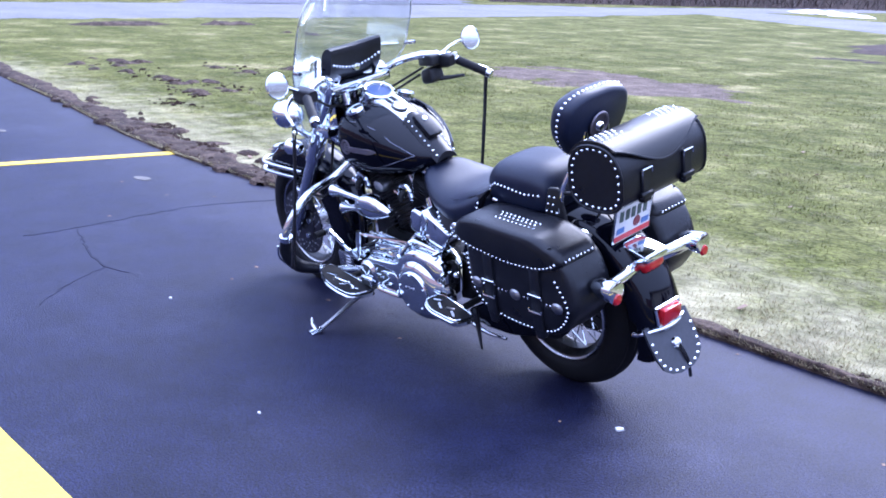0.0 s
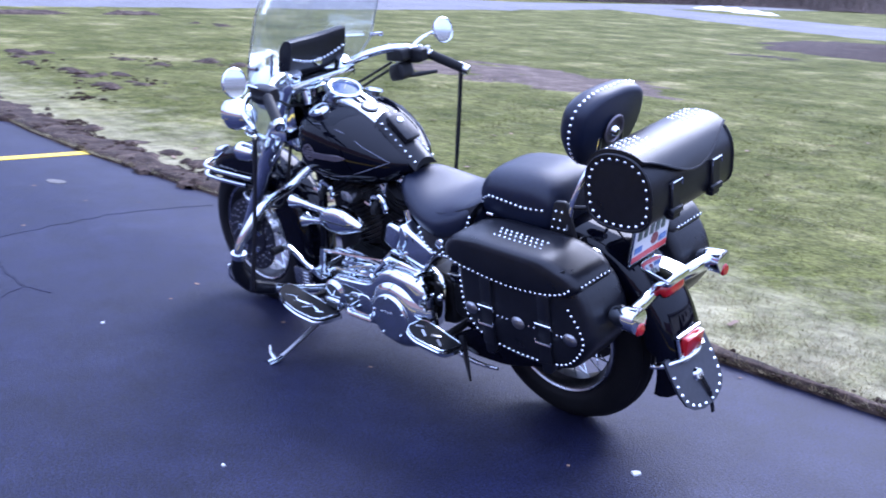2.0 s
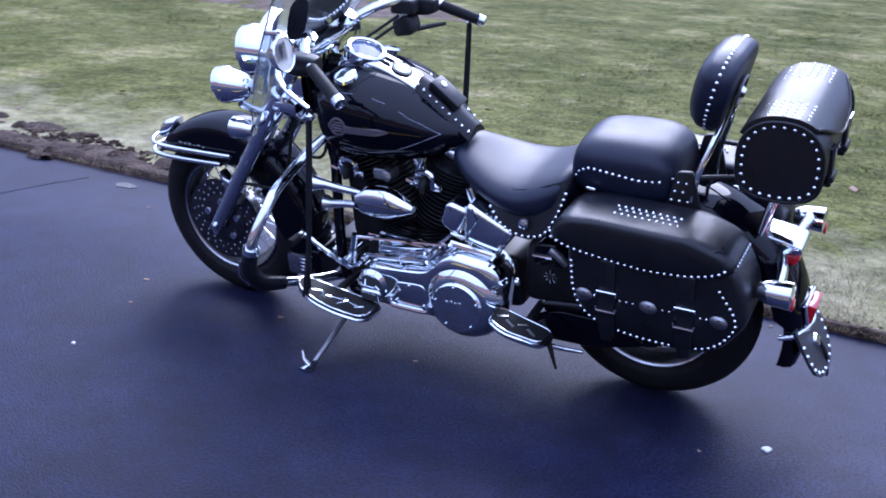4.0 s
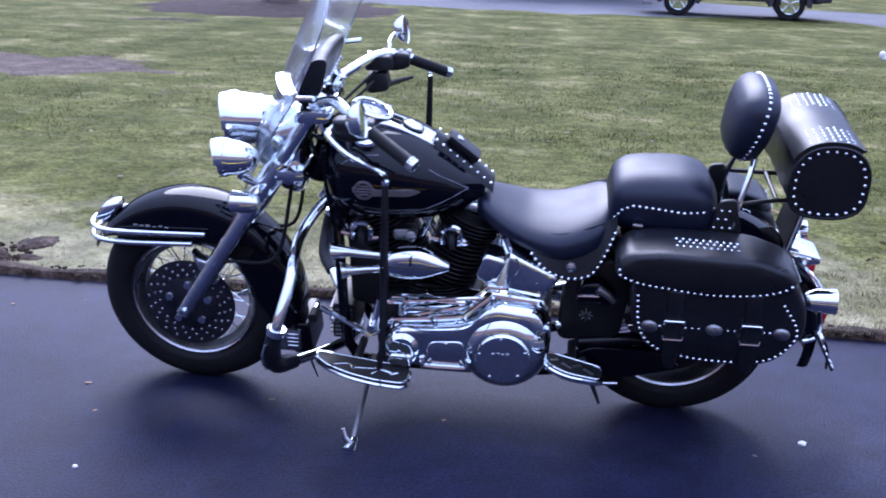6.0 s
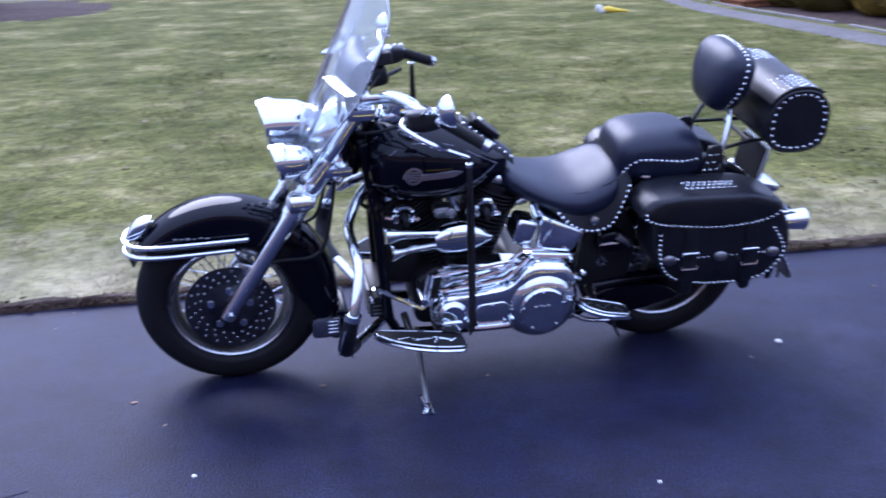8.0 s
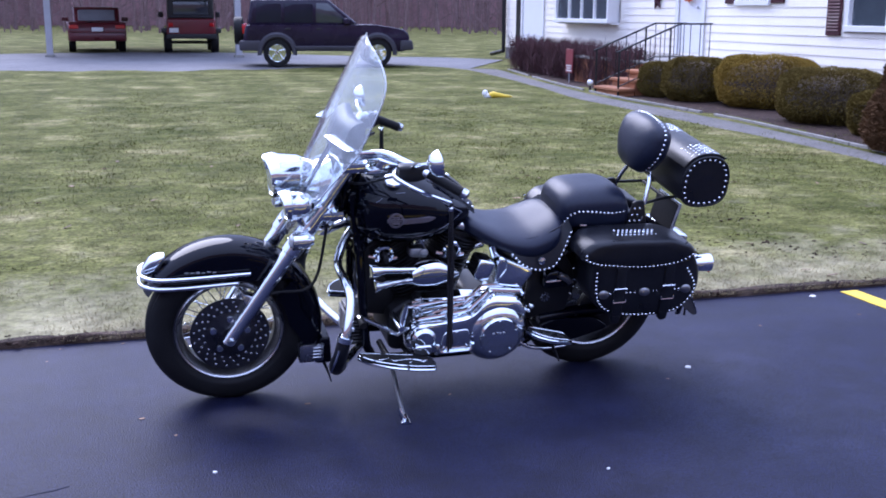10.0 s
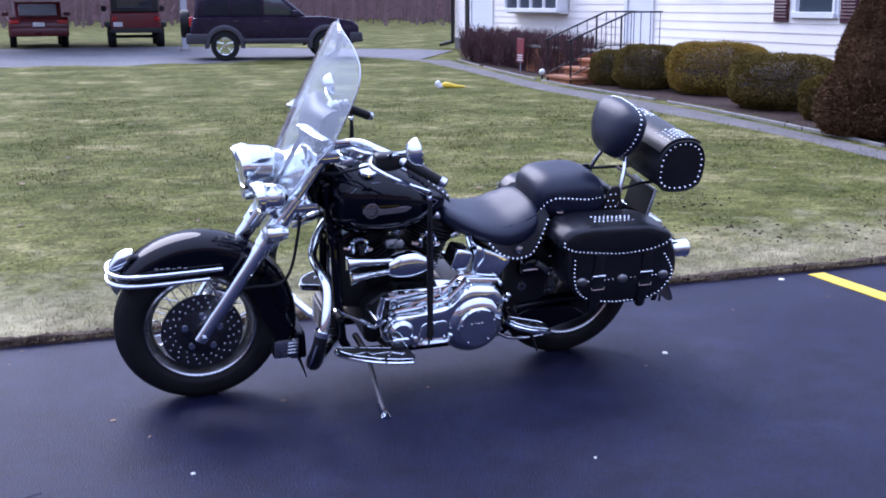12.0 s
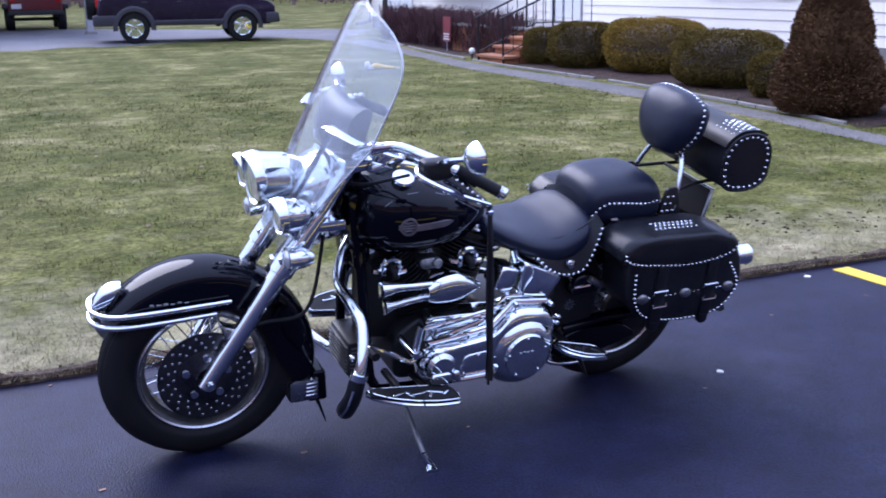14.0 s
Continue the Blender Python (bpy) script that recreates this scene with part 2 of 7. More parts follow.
M["road"] = ground_mix("road_asphalt", [(0.3, (0.115, 0.112, 0.118)), (0.6, (0.155, 0.152, 0.158)), (0.8, (0.19, 0.187, 0.187))], 0.6, 60, 0.3, 120)
M["walkway"] = ground_mix("walkway_asphalt", [(0.3, (0.1, 0.093, 0.088)), (0.7, (0.148, 0.138, 0.128))], 1.5, 70, 0.3, 120)
M["lawn"] = ground_mix("lawn_soil", [(0.36, (0.05925, 0.06525, 0.01417)), (0.47, (0.0841, 0.08636, 0.02303)), (0.56, (0.1165, 0.1151, 0.03543)), (0.67, (0.2246, 0.1986, 0.09035))], 0.9, 34, 1.0, 20, detail=10, stripes=0.06, clumps=0.28, contrast=0.36, worn=(0.30, 0.268, 0.165), spec=0.06)
M["lawn_blade"] = ground_mix("lawn_blade", [(0.36, (0.07072, 0.07964, 0.01772)), (0.47, (0.108, 0.1103, 0.03012)), (0.56, (0.1547, 0.1507, 0.04872)), (0.67, (0.2867, 0.2514, 0.1169))], 0.9, 34, 0.1, 45, detail=10, stripes=0.06, clumps=0.28, contrast=0.36, worn=(0.42, 0.37, 0.225), spec=0.06, island=0.28)
M["dirt"] = ground_mix("bare_dirt", [(0.35, (0.022, 0.014, 0.01)), (0.55, (0.055, 0.036, 0.026)), (0.75, (0.13, 0.095, 0.07))], 7, 50, 1.0, 45)
M["bare_soil"] = ground_mix("bare_soil", [(0.35, (0.05, 0.034, 0.025)), (0.55, (0.105, 0.075, 0.056)), (0.75, (0.19, 0.145, 0.11))], 3, 40, 1.0, 45)
M["clod"] = material("dark_clod", (0.03, 0.018, 0.013), 0.95, 0, var=0.5, vscale=9, fine=60, bump=0.8, bscale=60, spec=0.1)
M["road_dark"] = ground_mix("side_road_asphalt", [(0.3, (0.07, 0.07, 0.085)), (0.7, (0.11, 0.11, 0.13))], 0.6, 60, 0.3, 120)
M["mulch"] = ground_mix("mulch", [(0.3, (0.018, 0.010, 0.008)), (0.6, (0.04, 0.023, 0.019)), (0.8, (0.085, 0.058, 0.05))], 6, 40, 0.9, 40)
M["crack"] = material("crack_dark", (0.0065, 0.0078, 0.022), 0.65, 0, var=0.3, vscale=20, spec=0.14)
M["yellow"] = material("yellow_road_paint", (0.72, 0.5, 0.03), 0.6, 0, var=0.18, vscale=8, fine=90, bump=0.3, bscale=200)
M["white_bit"] = material("litter_white", (0.7, 0.7, 0.68), 0.7)
M["siding"] = material("white_siding", (0.93, 0.88, 0.78), 0.55, 0, var=0.05, vscale=1.5, fine=30)
M["trim"] = material("white_trim", (0.78, 0.79, 0.8), 0.5, 0, var=0.05)
M["maroon"] = material("maroon_shutter", (0.05, 0.004, 0.011), 0.6, 0, var=0.2)
M["brick"] = material("orange_brick", (0.31, 0.125, 0.055), 0.85, 0, var=0.3, vscale=5, fine=60, bump=0.4, bscale=120, random=0.2)
M["concrete"] = material("concrete", (0.21, 0.2, 0.185), 0.85, 0, var=0.2, vscale=2, fine=50, bump=0.3, bscale=120)
M["iron"] = material("black_iron", (0.02, 0.02, 0.02), 0.5, 0.4)
M["window_glass"] = material("window_glass", (0.05, 0.065, 0.08), 0.05, 0, var=0.2, spec=0.8)
M["roof"] = material("roof_shingle", (0.09, 0.08, 0.075), 0.9, 0, var=0.3, bump=0.3, bscale=30)
M["bark"] = material("bark", (0.12, 0.095, 0.08), 0.95, 0, var=0.4, vscale=5, fine=25, bump=0.9, bscale=18)
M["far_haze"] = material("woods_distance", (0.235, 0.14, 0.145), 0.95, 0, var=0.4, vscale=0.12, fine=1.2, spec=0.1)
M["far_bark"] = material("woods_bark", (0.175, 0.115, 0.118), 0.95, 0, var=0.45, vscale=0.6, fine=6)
M["bush"] = material("yew_leaf", (0.135, 0.1, 0.028), 0.8, 0, var=0.4, vscale=3, fine=14, spec=0.03)
M["bush_gold"] = material("golden_yew_leaf", (0.24, 0.165, 0.035), 0.8, 0, var=0.4, vscale=3, fine=14, spec=0.03)
M["spruce"] = material("spruce_needles", (0.115, 0.066, 0.034), 0.85, 0, var=0.45, vscale=4, fine=14, spec=0.03)
M["twig"] = material("red_twig", (0.075, 0.03, 0.033), 0.85, 0, var=0.4, vscale=5, fine=40)
M["pale_straw"] = material("pale_straw", (0.4, 0.36, 0.27), 0.85, 0, var=0.4, vscale=2.2, fine=25, spec=0.08)
M["flap_leather"] = material("flap_leather", (0.026, 0.028, 0.038), 0.42, 0, var=0.3, vscale=9, fine=70, bump=0.25, bscale=420, rvar=0.06, spec=0.5)
M["grass"] = material("grass_blade", (0.085, 0.088, 0.028), 0.7, 0, var=0.6, vscale=0.9, fine=25, spec=0.1)
M["straw"] = material("dry_grass", (0.30, 0.24, 0.135), 0.8, 0, var=0.4, vscale=0.9, fine=25, spec=0.1)
M["leaf"] = material("dead_leaf", (0.22, 0.14, 0.09), 0.8, 0, var=0.3, random=0.4)
M["suv_paint"] = material("dark_purple_paint", (0.014, 0.008, 0.026), 0.28, 0.0, coat=0.35, var=0.15, spec=0.2)
M["suv_grey"] = material("grey_cladding", (0.034, 0.031, 0.042), 0.6, 0, var=0.15)
M["red_paint"] = material("dark_red_paint", (0.12, 0.004, 0.009), 0.35, 0.0, coat=0.3, var=0.15)
M["maroon_paint"] = material("maroon_car_paint", (0.085, 0.004, 0.009), 0.35, 0.0, coat=0.3, var=0.15)
M["car_glass"] = material("car_glass", (0.03, 0.035, 0.045), 0.06, 0, var=0.2, spec=0.9)
M["pale_glass"] = material("pale_car_glass", (0.2, 0.2, 0.22), 0.12, 0, var=0.25, spec=0.8)
M["suv_glass"] = material("tinted_car_glass", (0.012, 0.012, 0.026), 0.1, 0, var=0.2, spec=0.35)
M["post"] = material("white_post", (0.34, 0.34, 0.36), 0.6, 0, var=0.15)
M["snow"] = material("old_snow", (0.82, 0.81, 0.8), 0.7, 0, var=0.08, vscale=3, bump=0.5, bscale=6)
M["sign_red"] = material("sign_red", (0.2, 0.03, 0.04), 0.5)
M["flower"] = material("orange_flowers", (0.6, 0.14, 0.05), 0.7, 0, var=0.4, vscale=20)


# ---- shape helpers ----
def mesh_of(name, bm, mats, smooth=True, angle=38):
    me = bpy.data.meshes.new(name)
    bmesh.ops.recalc_face_normals(bm, faces=bm.faces)
    bm.to_mesh(me)
    bm.free()
    for m in (mats if isinstance(mats, (list, tuple)) else [mats]):
        me.materials.append(M[m])
    if smooth:
        me.polygons.foreach_set("use_smooth", [True] * len(me.polygons))
        me.set_sharp_from_angle(angle=radians(angle))
    return me


def part(name, bm, mat, parent=None, label="", smooth=True, angle=38):
    """Links a bmesh as one mesh object under a thing or a part."""
    ob = new(name, mesh_of(name, bm, mat, smooth, angle) if isinstance(bm, bmesh.types.BMesh) else bm)
    if parent is not None:
        ob.parent = parent
    if label:
        ob["label"] = label
    return ob


def thing(name, label, category, m=None, group="", kind=""):
    ob = new(name)
    ob.empty_display_size = 0.1
    if m is not None:
        ob.matrix_basis = m
    return tagged(ob, label, category, group, kind)


def join(*bms):
    out = bms[0]
    for b in bms[1:]:
        me = bpy.data.meshes.new("tmp")
        b.to_mesh(me)
        b.free()
        out.from_mesh(me)
        bpy.data.meshes.remove(me)
    return out


def moved(bm, m):
    bmesh.ops.transform(bm, matrix=m, verts=bm.verts)
    return bm


def paint(bm, i):
    for f in bm.faces:
        f.material_index = i
    return bm


def curve_pts(pts, n=6):
    """A smooth line through the points."""
    p = [Vector(q) for q in pts]
    if len(p) < 3:
        return p
    e = [2 * p[0] - p[1]] + p + [2 * p[-1] - p[-2]]
    out = []
    for i in range(1, len(e) - 2):
        a, b, c, d = e[i - 1:i + 3]
        for k in range(n):
            t = k / n
            out.append(0.5 * ((2 * b) + (c - a) * t + (2 * a - 5 * b + 4 * c - d) * t * t + (3 * b - a - 3 * c + d) * t ** 3))
    out.append(p[-1])
    return out


def tube(pts, r, seg=10, smooth=0, caps=True, flat=1.0):
    """A round bar along the points; r may be one radius a point; flat squashes it upwards."""
    if smooth:
        if isinstance(r, (list, tuple)):
            rr = []
            for i in range(len(r) - 1):
                rr += [r[i] + (r[i + 1] - r[i]) * k / smooth for k in range(smooth)]
            r = rr + [r[-1]]
        pts = curve_pts(pts, smooth)
    pts = [Vector(p) for p in pts]
    bm = bmesh.new()
    rings, up = [], None
    for i, p in enumerate(pts):
        d = (pts[min(i + 1, len(pts) - 1)] - pts[max(i - 1, 0)]).normalized()
        if up is None:
            up = Vector((0, 0, 1)) if abs(d.z) < 0.9 else Vector((0, 1, 0))
        up = (up - d * up.dot(d)).normalized()
        side = d.cross(up)
        q = r[i] if isinstance(r, (list, tuple)) else r
        rings.append([bm.verts.new(p + side * (q * math.cos(a)) + up * (q * flat * math.sin(a))) for a in [2 * math.pi * k / seg for k in range(seg)]])
    for a, b in zip(rings, rings[1:]):
        for k in range(seg):
            bm.faces.new((a[k], a[(k + 1) % seg], b[(k + 1) % seg], b[k]))
    if caps:
        bm.faces.new(rings[0])
        bm.faces.new(rings[-1])
    return bm


def lathe(profile, seg=32, axis="y", at=(0, 0, 0), closed=False):
    """Turns (radius, height) points about an axis."""
    bm = bmesh.new()
    rings = []
    for r, h in profile:
        ring = []
        for k in range(seg):
            a = 2 * math.pi * k / seg
            u, v = r * math.cos(a), r * math.sin(a)
            ring.append(bm.verts.new({"y": (u, h, v), "x": (h, u, v), "z": (u, v, h)}[axis]))
        rings.append(ring)
    pairs = list(zip(rings, rings[1:])) + ([(rings[-1], rings[0])] if closed else [])
    for a, b in pairs:
        for k in range(seg):
            bm.faces.new((a[k], a[(k + 1) % seg], b[(k + 1) % seg], b[k]))
    if not closed:
        for ring, (r, _) in ((rings[0], profile[0]), (rings[-1], profile[-1])):
            if r > 1e-5:
                bm.faces.new(ring)
    bmesh.ops.remove_doubles(bm, verts=bm.verts, dist=1e-6)
    return moved(bm, Matrix.Translation(at))


def box(a, b, bevel=0.0, seg=2):
    bm = bmesh.new()
    bmesh.ops.create_cube(bm, size=1)
    a, b = Vector(a), Vector(b)
    for v in bm.verts:
        v.co = Vector(((a[i] + b[i]) / 2 + v.co[i] * (b[i] - a[i]) for i in range(3)))
    if bevel:
        bmesh.ops.bevel(bm, geom=list(bm.edges), offset=bevel, segments=seg, affect="EDGES", profile=0.6)
    return bm


def ball(at, r, sub=2):
    bm = bmesh.new()
    bmesh.ops.create_icosphere(bm, subdivisions=sub, radius=1)
    r = (r, r, r) if not isinstance(r, (list, tuple)) else r
    return moved(bm, Matrix.Translation(at) @ Matrix.Diagonal((*r, 1)))


def skin(rings, caps=True, closed=False):
    """A skin over rings of equally many points."""
    bm = bmesh.new()
    vs = [[bm.verts.new(p) for p in ring] for ring in rings]
    n = len(vs[0])
    for a, b in list(zip(vs, vs[1:])) + ([(vs[-1], vs[0])] if closed else []):
        for k in range(n):
            bm.faces.new((a[k], a[(k + 1) % n], b[(k + 1) % n], b[k]))
    if caps and not closed:
        bm.faces.new(vs[0])
        bm.faces.new(vs[-1])
    return bm


def body_x(secs, seg=28, n=3):
    """A body along x from sections (x, half width, bottom, top, squareness), smoothed between them."""
    pts = curve_pts([Vector((s[0], s[1], s[2])) for s in secs], n)
    pts2 = curve_pts([Vector((s[3], s[4], 0)) for s in secs], n)
    rings = []
    for p, q in zip(pts, pts2):
        x, w, zb, zt, e = p.x, max(p.y, 0.002), p.z, q.x, q.y
        ring = []
        for k in range(seg):
            a = 2 * math.pi * k / seg
            c, s = math.cos(a), math.sin(a)
            ring.append((x, w * math.copysign(abs(c) ** e, c), (zb + zt) / 2 + (zt - zb) / 2 * math.copysign(abs(s) ** e, s)))
        rings.append(ring)
    return skin(rings)


def rounded(poly, r, n=5):
    """A polygon with its corners rounded, as (u, v) points."""
    out = []
    for i, p in enumerate(poly):
        p, a, b = Vector(p), Vector(poly[i - 1]), Vector(poly[(i + 1) % len(poly)])
        q = min(r, (a - p).length * 0.45, (b - p).length * 0.45)
        s, e = p + (a - p).normalized() * q, p + (b - p).normalized() * q
        for k in range(n + 1):
            t = k / n
            out.append((1 - t) ** 2 * s + 2 * t * (1 - t) * p + t * t * e)
    return out


def slab(outline, y0, y1, edge=0.02, bulge=0.0, steps=3):
    """A cushion-like slab in the x-z plane from y0 to y1, its rims rounded by edge."""
    c = sum((Vector(p) for p in outline), Vector((0, 0))) / len(outline)
    size = max((Vector(p) - c).length for p in outline)
    s = 1 if y1 > y0 else -1
    rings = []
    for k in range(steps + 1):
        a = math.pi / 2 * k / steps
        f = 1 - edge / size * (1 - math.sin(a))
        rings.append((y0 + s * edge * (1 - math.cos(a)), f))
    tail = [(y1 - s * edge * (1 - math.cos(math.pi / 2 * k / steps)), 1 - edge / size * (1 - math.sin(math.pi / 2 * k / steps))) for k in range(steps, -1, -1)]
    tail += [(y1 + s * bulge * 0.7, 0.6), (y1 + s * bulge, 0.25)] if bulge else []
    return skin([[(c.x + (p[0] - c.x) * f, y, c.y + (p[1] - c.y) * f) for p in outline] for y, f in rings + tail])


def studs(name, places, r, parent, label="rows of small chrome studs"):
    """Small domed studs: places are (point, outward direction)."""
    vs, fs = [], []
    for p, d in places:
        p, d = Vector(p), Vector(d).normalized()
        u = d.orthogonal().normalized()
        v = d.cross(u)
        b = len(vs)
        for rr, h in ((1.0, -0.2), (0.72, 0.45)):
            for k in range(7):
                a = 2 * math.pi * k / 7
                vs.append(p + r * (rr * (math.cos(a) * u + math.sin(a) * v) + h * d))
        vs.append(p + r * 0.7 * d)
        for k in range(7):
            k2 = (k + 1) % 7
            fs.append((b + k, b + k2, b + 7 + k2, b + 7 + k))
            fs.append((b + 7 + k, b + 7 + k2, b + 14))
    me = bpy.data.meshes.new(name)
    me.from_pydata(vs, [], fs)
    me.materials.append(M["chrome"])
    me.polygons.foreach_set("use_smooth", [True] * len(me.polygons))
    ob = new(name, me)
    ob.parent = parent
    return tagged(ob, label, kind="stuff")


def along(pts, step):
    """Points at even steps along a line."""
    pts = [Vector(p) for p in pts]
    out, left = [pts[0]], step
    for a, b in zip(pts, pts[1:]):
        d = (b - a).length
        s = left
        while s <= d:
            out.append(a.lerp(b, s / d))
            s += step
        left = s - d
    return out


# ---- the setting: ground, drives, walkway ----
EDGE = [(-60, 4.0), (-16, 2.6), (-9, 1.6), (-7, 1.35), (-5, 1.02), (-4, 0.93), (-1.5, 0.87), (0, 0.82), (1.5, 0.76), (3.4, 0.69), (8, 0.6), (60, 0.0)]


def edge_y(x):
    for (a, p), (b, q) in zip(EDGE, EDGE[1:]):
        if a <= x <= b:
            return p + (q - p) * (x - a) / (b - a)
    return EDGE[0][1] if x < EDGE[0][0] else EDGE[-1][1]


def rise(y):
    k = min(max((y - 14) / 24, 0), 1)
    return 0.14 * k * k * (3 - 2 * k)


def lawn_z(x, y):
    d = y - edge_y(x)
    if d < 0:
        return -0.05
    return rise(y) + min(d / 0.06, 1) * 0.022 + 0.012 * noise.noise((x * 1.3, y * 1.3, 0)) * min(d * 2, 1)


def grid(name, xs, rows, zf, mat, thickness=0.0):
    vs, fs = [], []
    for x in xs:
        for y in rows(x):
            vs.append((x, y, zf(x, y)))
    m = len(rows(xs[0]))
    for i in range(len(xs) - 1):
        for j in range(m - 1):
            a = i * m + j
            fs.append((a, a + m, a + m + 1, a + 1))
    me = bpy.data.meshes.new(name)
    me.from_pydata(vs, [], fs)
    me.materials.append(M[mat])
    me.polygons.foreach_set("use_smooth", [True] * len(me.polygons))
    return new(name, me)


XS = [-1500, -500, -200, -110, -70] + list(np.arange(-50, -10, 2.0)) + [float(v) for v in np.arange(-10, 10, 0.25)] + list(np.arange(10, 40, 2.0)) + [50, 80, 150, 400, 1500]
OFFS = [-1500, -300, -60, -20, -6, -1.5, -0.3, -0.03, 0.0, 0.03, 0.06, 0.15, 0.4, 0.8, 1.3] + list(np.arange(2, 8, 0.5)) + list(np.arange(8, 36, 1.0)) + [40, 50, 70, 100, 160, 300, 1500]
tagged(grid("ground", XS, lambda x: [edge_y(x) + d for d in OFFS], lawn_z, "lawn"), "patchy early spring lawn, green with straw patches", "lawn", kind="structure")

def wavy_edge(x):
    return edge_y(x) + 0.018 * noise.noise((x * 2.7, 3, 0)) + 0.012 * noise.noise((x * 9, 7, 0))


tagged(grid("driveway", [float(v) for v in np.arange(-18, 16.01, 0.1)], lambda x: [-16, -8, -4, -2, -1, 0, wavy_edge(x) - 0.02, wavy_edge(x)],
            lambda x, y: -0.03 if y > wavy_edge(x) - 0.001 else 0.0, "asphalt"), "dark bluish sealed asphalt driveway", "driveway", kind="structure")


def strip(name, left, right, mat, label, cat, lift=0.03, n=5, m=8):
    """A paved strip between two lines on the lawn."""
    a, b = curve_pts([(*p, 0) for p in left], m), curve_pts([(*p, 0) for p in right], m)
    vs, fs = [], []
    for p, q in zip(a, b):
        for k in range(n):
            v = p.lerp(q, k / (n - 1))
            vs.append((v.x, v.y, rise(v.y) + lift + (0.0 if 0 < k < n - 1 else -0.04)))
    for i in range(len(a) - 1):
        for k in range(n - 1):
            c = i * n + k
            fs.append((c, c + 1, c + n + 1, c + n))
    me = bpy.data.meshes.new(name)
    me.from_pydata(vs, [], fs)
    me.materials.append(M[mat])
    return tagged(new(name, me), label, cat, kind="structure")


strip("road", [(-18.7, -60), (-18.7, -10), (-18.7, 4), (-18.8, 15), (-18.4, 26), (-18.6, 34), (-19, 90)],
      [(-27, -60), (-26.8, -10), (-26.6, 4), (-27, 15), (-25.5, 26), (-22.6, 35), (-21.4, 90)], "road", "pale grey asphalt road beyond the lawn", "road", lift=0.05)
strip("road_side", [(-26, 12), (-34, 13.5), (-60, 14)], [(-25.5, 26), (-34, 30), (-60, 32)], "road_dark", "asphalt side turning off the road", "road", lift=0.045)
strip("lane", [(-19, 28.4), (-15.6, 27), (-10, 24.6), (-4.5, 23.0), (0.5, 22.0), (4, 22.9), (6.8, 23.6), (7.6, 21.6)],
      [(-19, 33), (-13, 32), (-6, 31.6), (-2, 33.0), (2.5, 33.0), (7, 29.5), (9.6, 28.0), (10.7, 26.6)], "road", "grey asphalt lane and parking apron", "driveway", lift=0.04, n=9)
strip("walkway", [(7.6, 22.4), (7.35, 17.5), (6.7, 13.4), (6.5, 10.8), (6.36, 7.4), (6.16, 5.0), (5.88, 3.3), (5.4, 1.2), (5.3, 0.4)],
      [(8.8, 21.6), (8.05, 17.5), (7.52, 13.4), (7.42, 10.8), (7.3, 8.8), (6.88, 5.8), (6.58, 4.1), (6.4, 1.2), (6.4, 0.4)], "walkway", "narrow grey asphalt garden walkway", "path", lift=0.035)
strip("planting_bed", [(8.5, 21.6), (7.9, 17.5), (7.35, 13.4), (7.25, 10.8), (7.11, 8.8), (6.7, 5.8), (6.4, 4.3)],
      [(11, 23.5), (11, 17), (11, 13.2), (11, 10.6), (11, 8.6), (11, 5.8), (9.5, 4.3)], "mulch", "brown mulch planting bed along the house", "flower bed", lift=0.05, n=4)

# edging blocks along the bed
edging = [Vector((x, y, 0)) for x, y in [(8.75, 21.4), (8.1, 17.5), (7.56, 13.4), (7.46, 10.8), (7.33, 8.8), (6.93, 5.8), (6.64, 4.3)]]
_edge_me = mesh_of("edging_block", box((-0.192, -0.022, -0.05), (0.192, 0.022, 0.028), 0.006, 1), "concrete")
bed_edging = thing("bed_edging", "pale concrete edging blocks along the mulch bed", "edging", kind="structure")
pts = along(curve_pts(edging, 8), 0.4)
for i, p in enumerate(pts[:-1]):
    if i in (6, 17, 29):
        continue
    d = pts[i + 1] - p
    o = part("edging_block", _edge_me, None, bed_edging)
    o.matrix_basis = Matrix.Translation((p.x, p.y, rise(p.y) + 0.03)) @ Matrix.Rotation(math.atan2(d.y, d.x) + random.uniform(-0.05, 0.05), 4, "Z")


def flat_patch(name, outline, mat, label, cat, z=0.004, kind="structure"):
    bm = bmesh.new()
    top = [bm.verts.new((x, y, z)) for x, y in outline]
    low = [bm.verts.new((x, y, -0.01)) for x, y in outline]
    bm.faces.new(top)
    bmesh.ops.triangulate(bm, faces=bm.faces[:])
    for i in range(len(top)):
        bm.faces.new((top[i - 1], top[i], low[i], low[i - 1]))
    return tagged(part(name, bm, mat, smooth=False), label, cat, kind=kind)


def worn_line(a, b, w):
    """The outline of a painted line with slightly ragged sides."""
    a, b = Vector(a), Vector(b)
    d = (b - a).normalized()
    s = Vector((-d.y, d.x)) * w / 2
    n = int((b - a).length / 0.08)
    side = [a.lerp(b, i / n) for i in range(n + 1)]
    return [tuple(p + s * (1 + 0.07 * noise.noise((p.x * 9, p.y * 9, 1)))) for p in side] + [tuple(p - s * (1 + 0.07 * noise.noise((p.x * 9, p.y * 9, 5)))) for p in reversed(side)]


for nm, a, b, w in (("bay_line", (-4.04, 0.93), (-4.62, -3.5), 0.11), ("bay_line", (2.66, 0.64), (2.7, -3.8), 0.105), ("bay_line", (1.45, -1.9), (-0.5, -1.86), 0.16)):
    flat_patch(nm, worn_line(a, b, w), "yellow", "yellow painted parking line on the asphalt", "road marking")


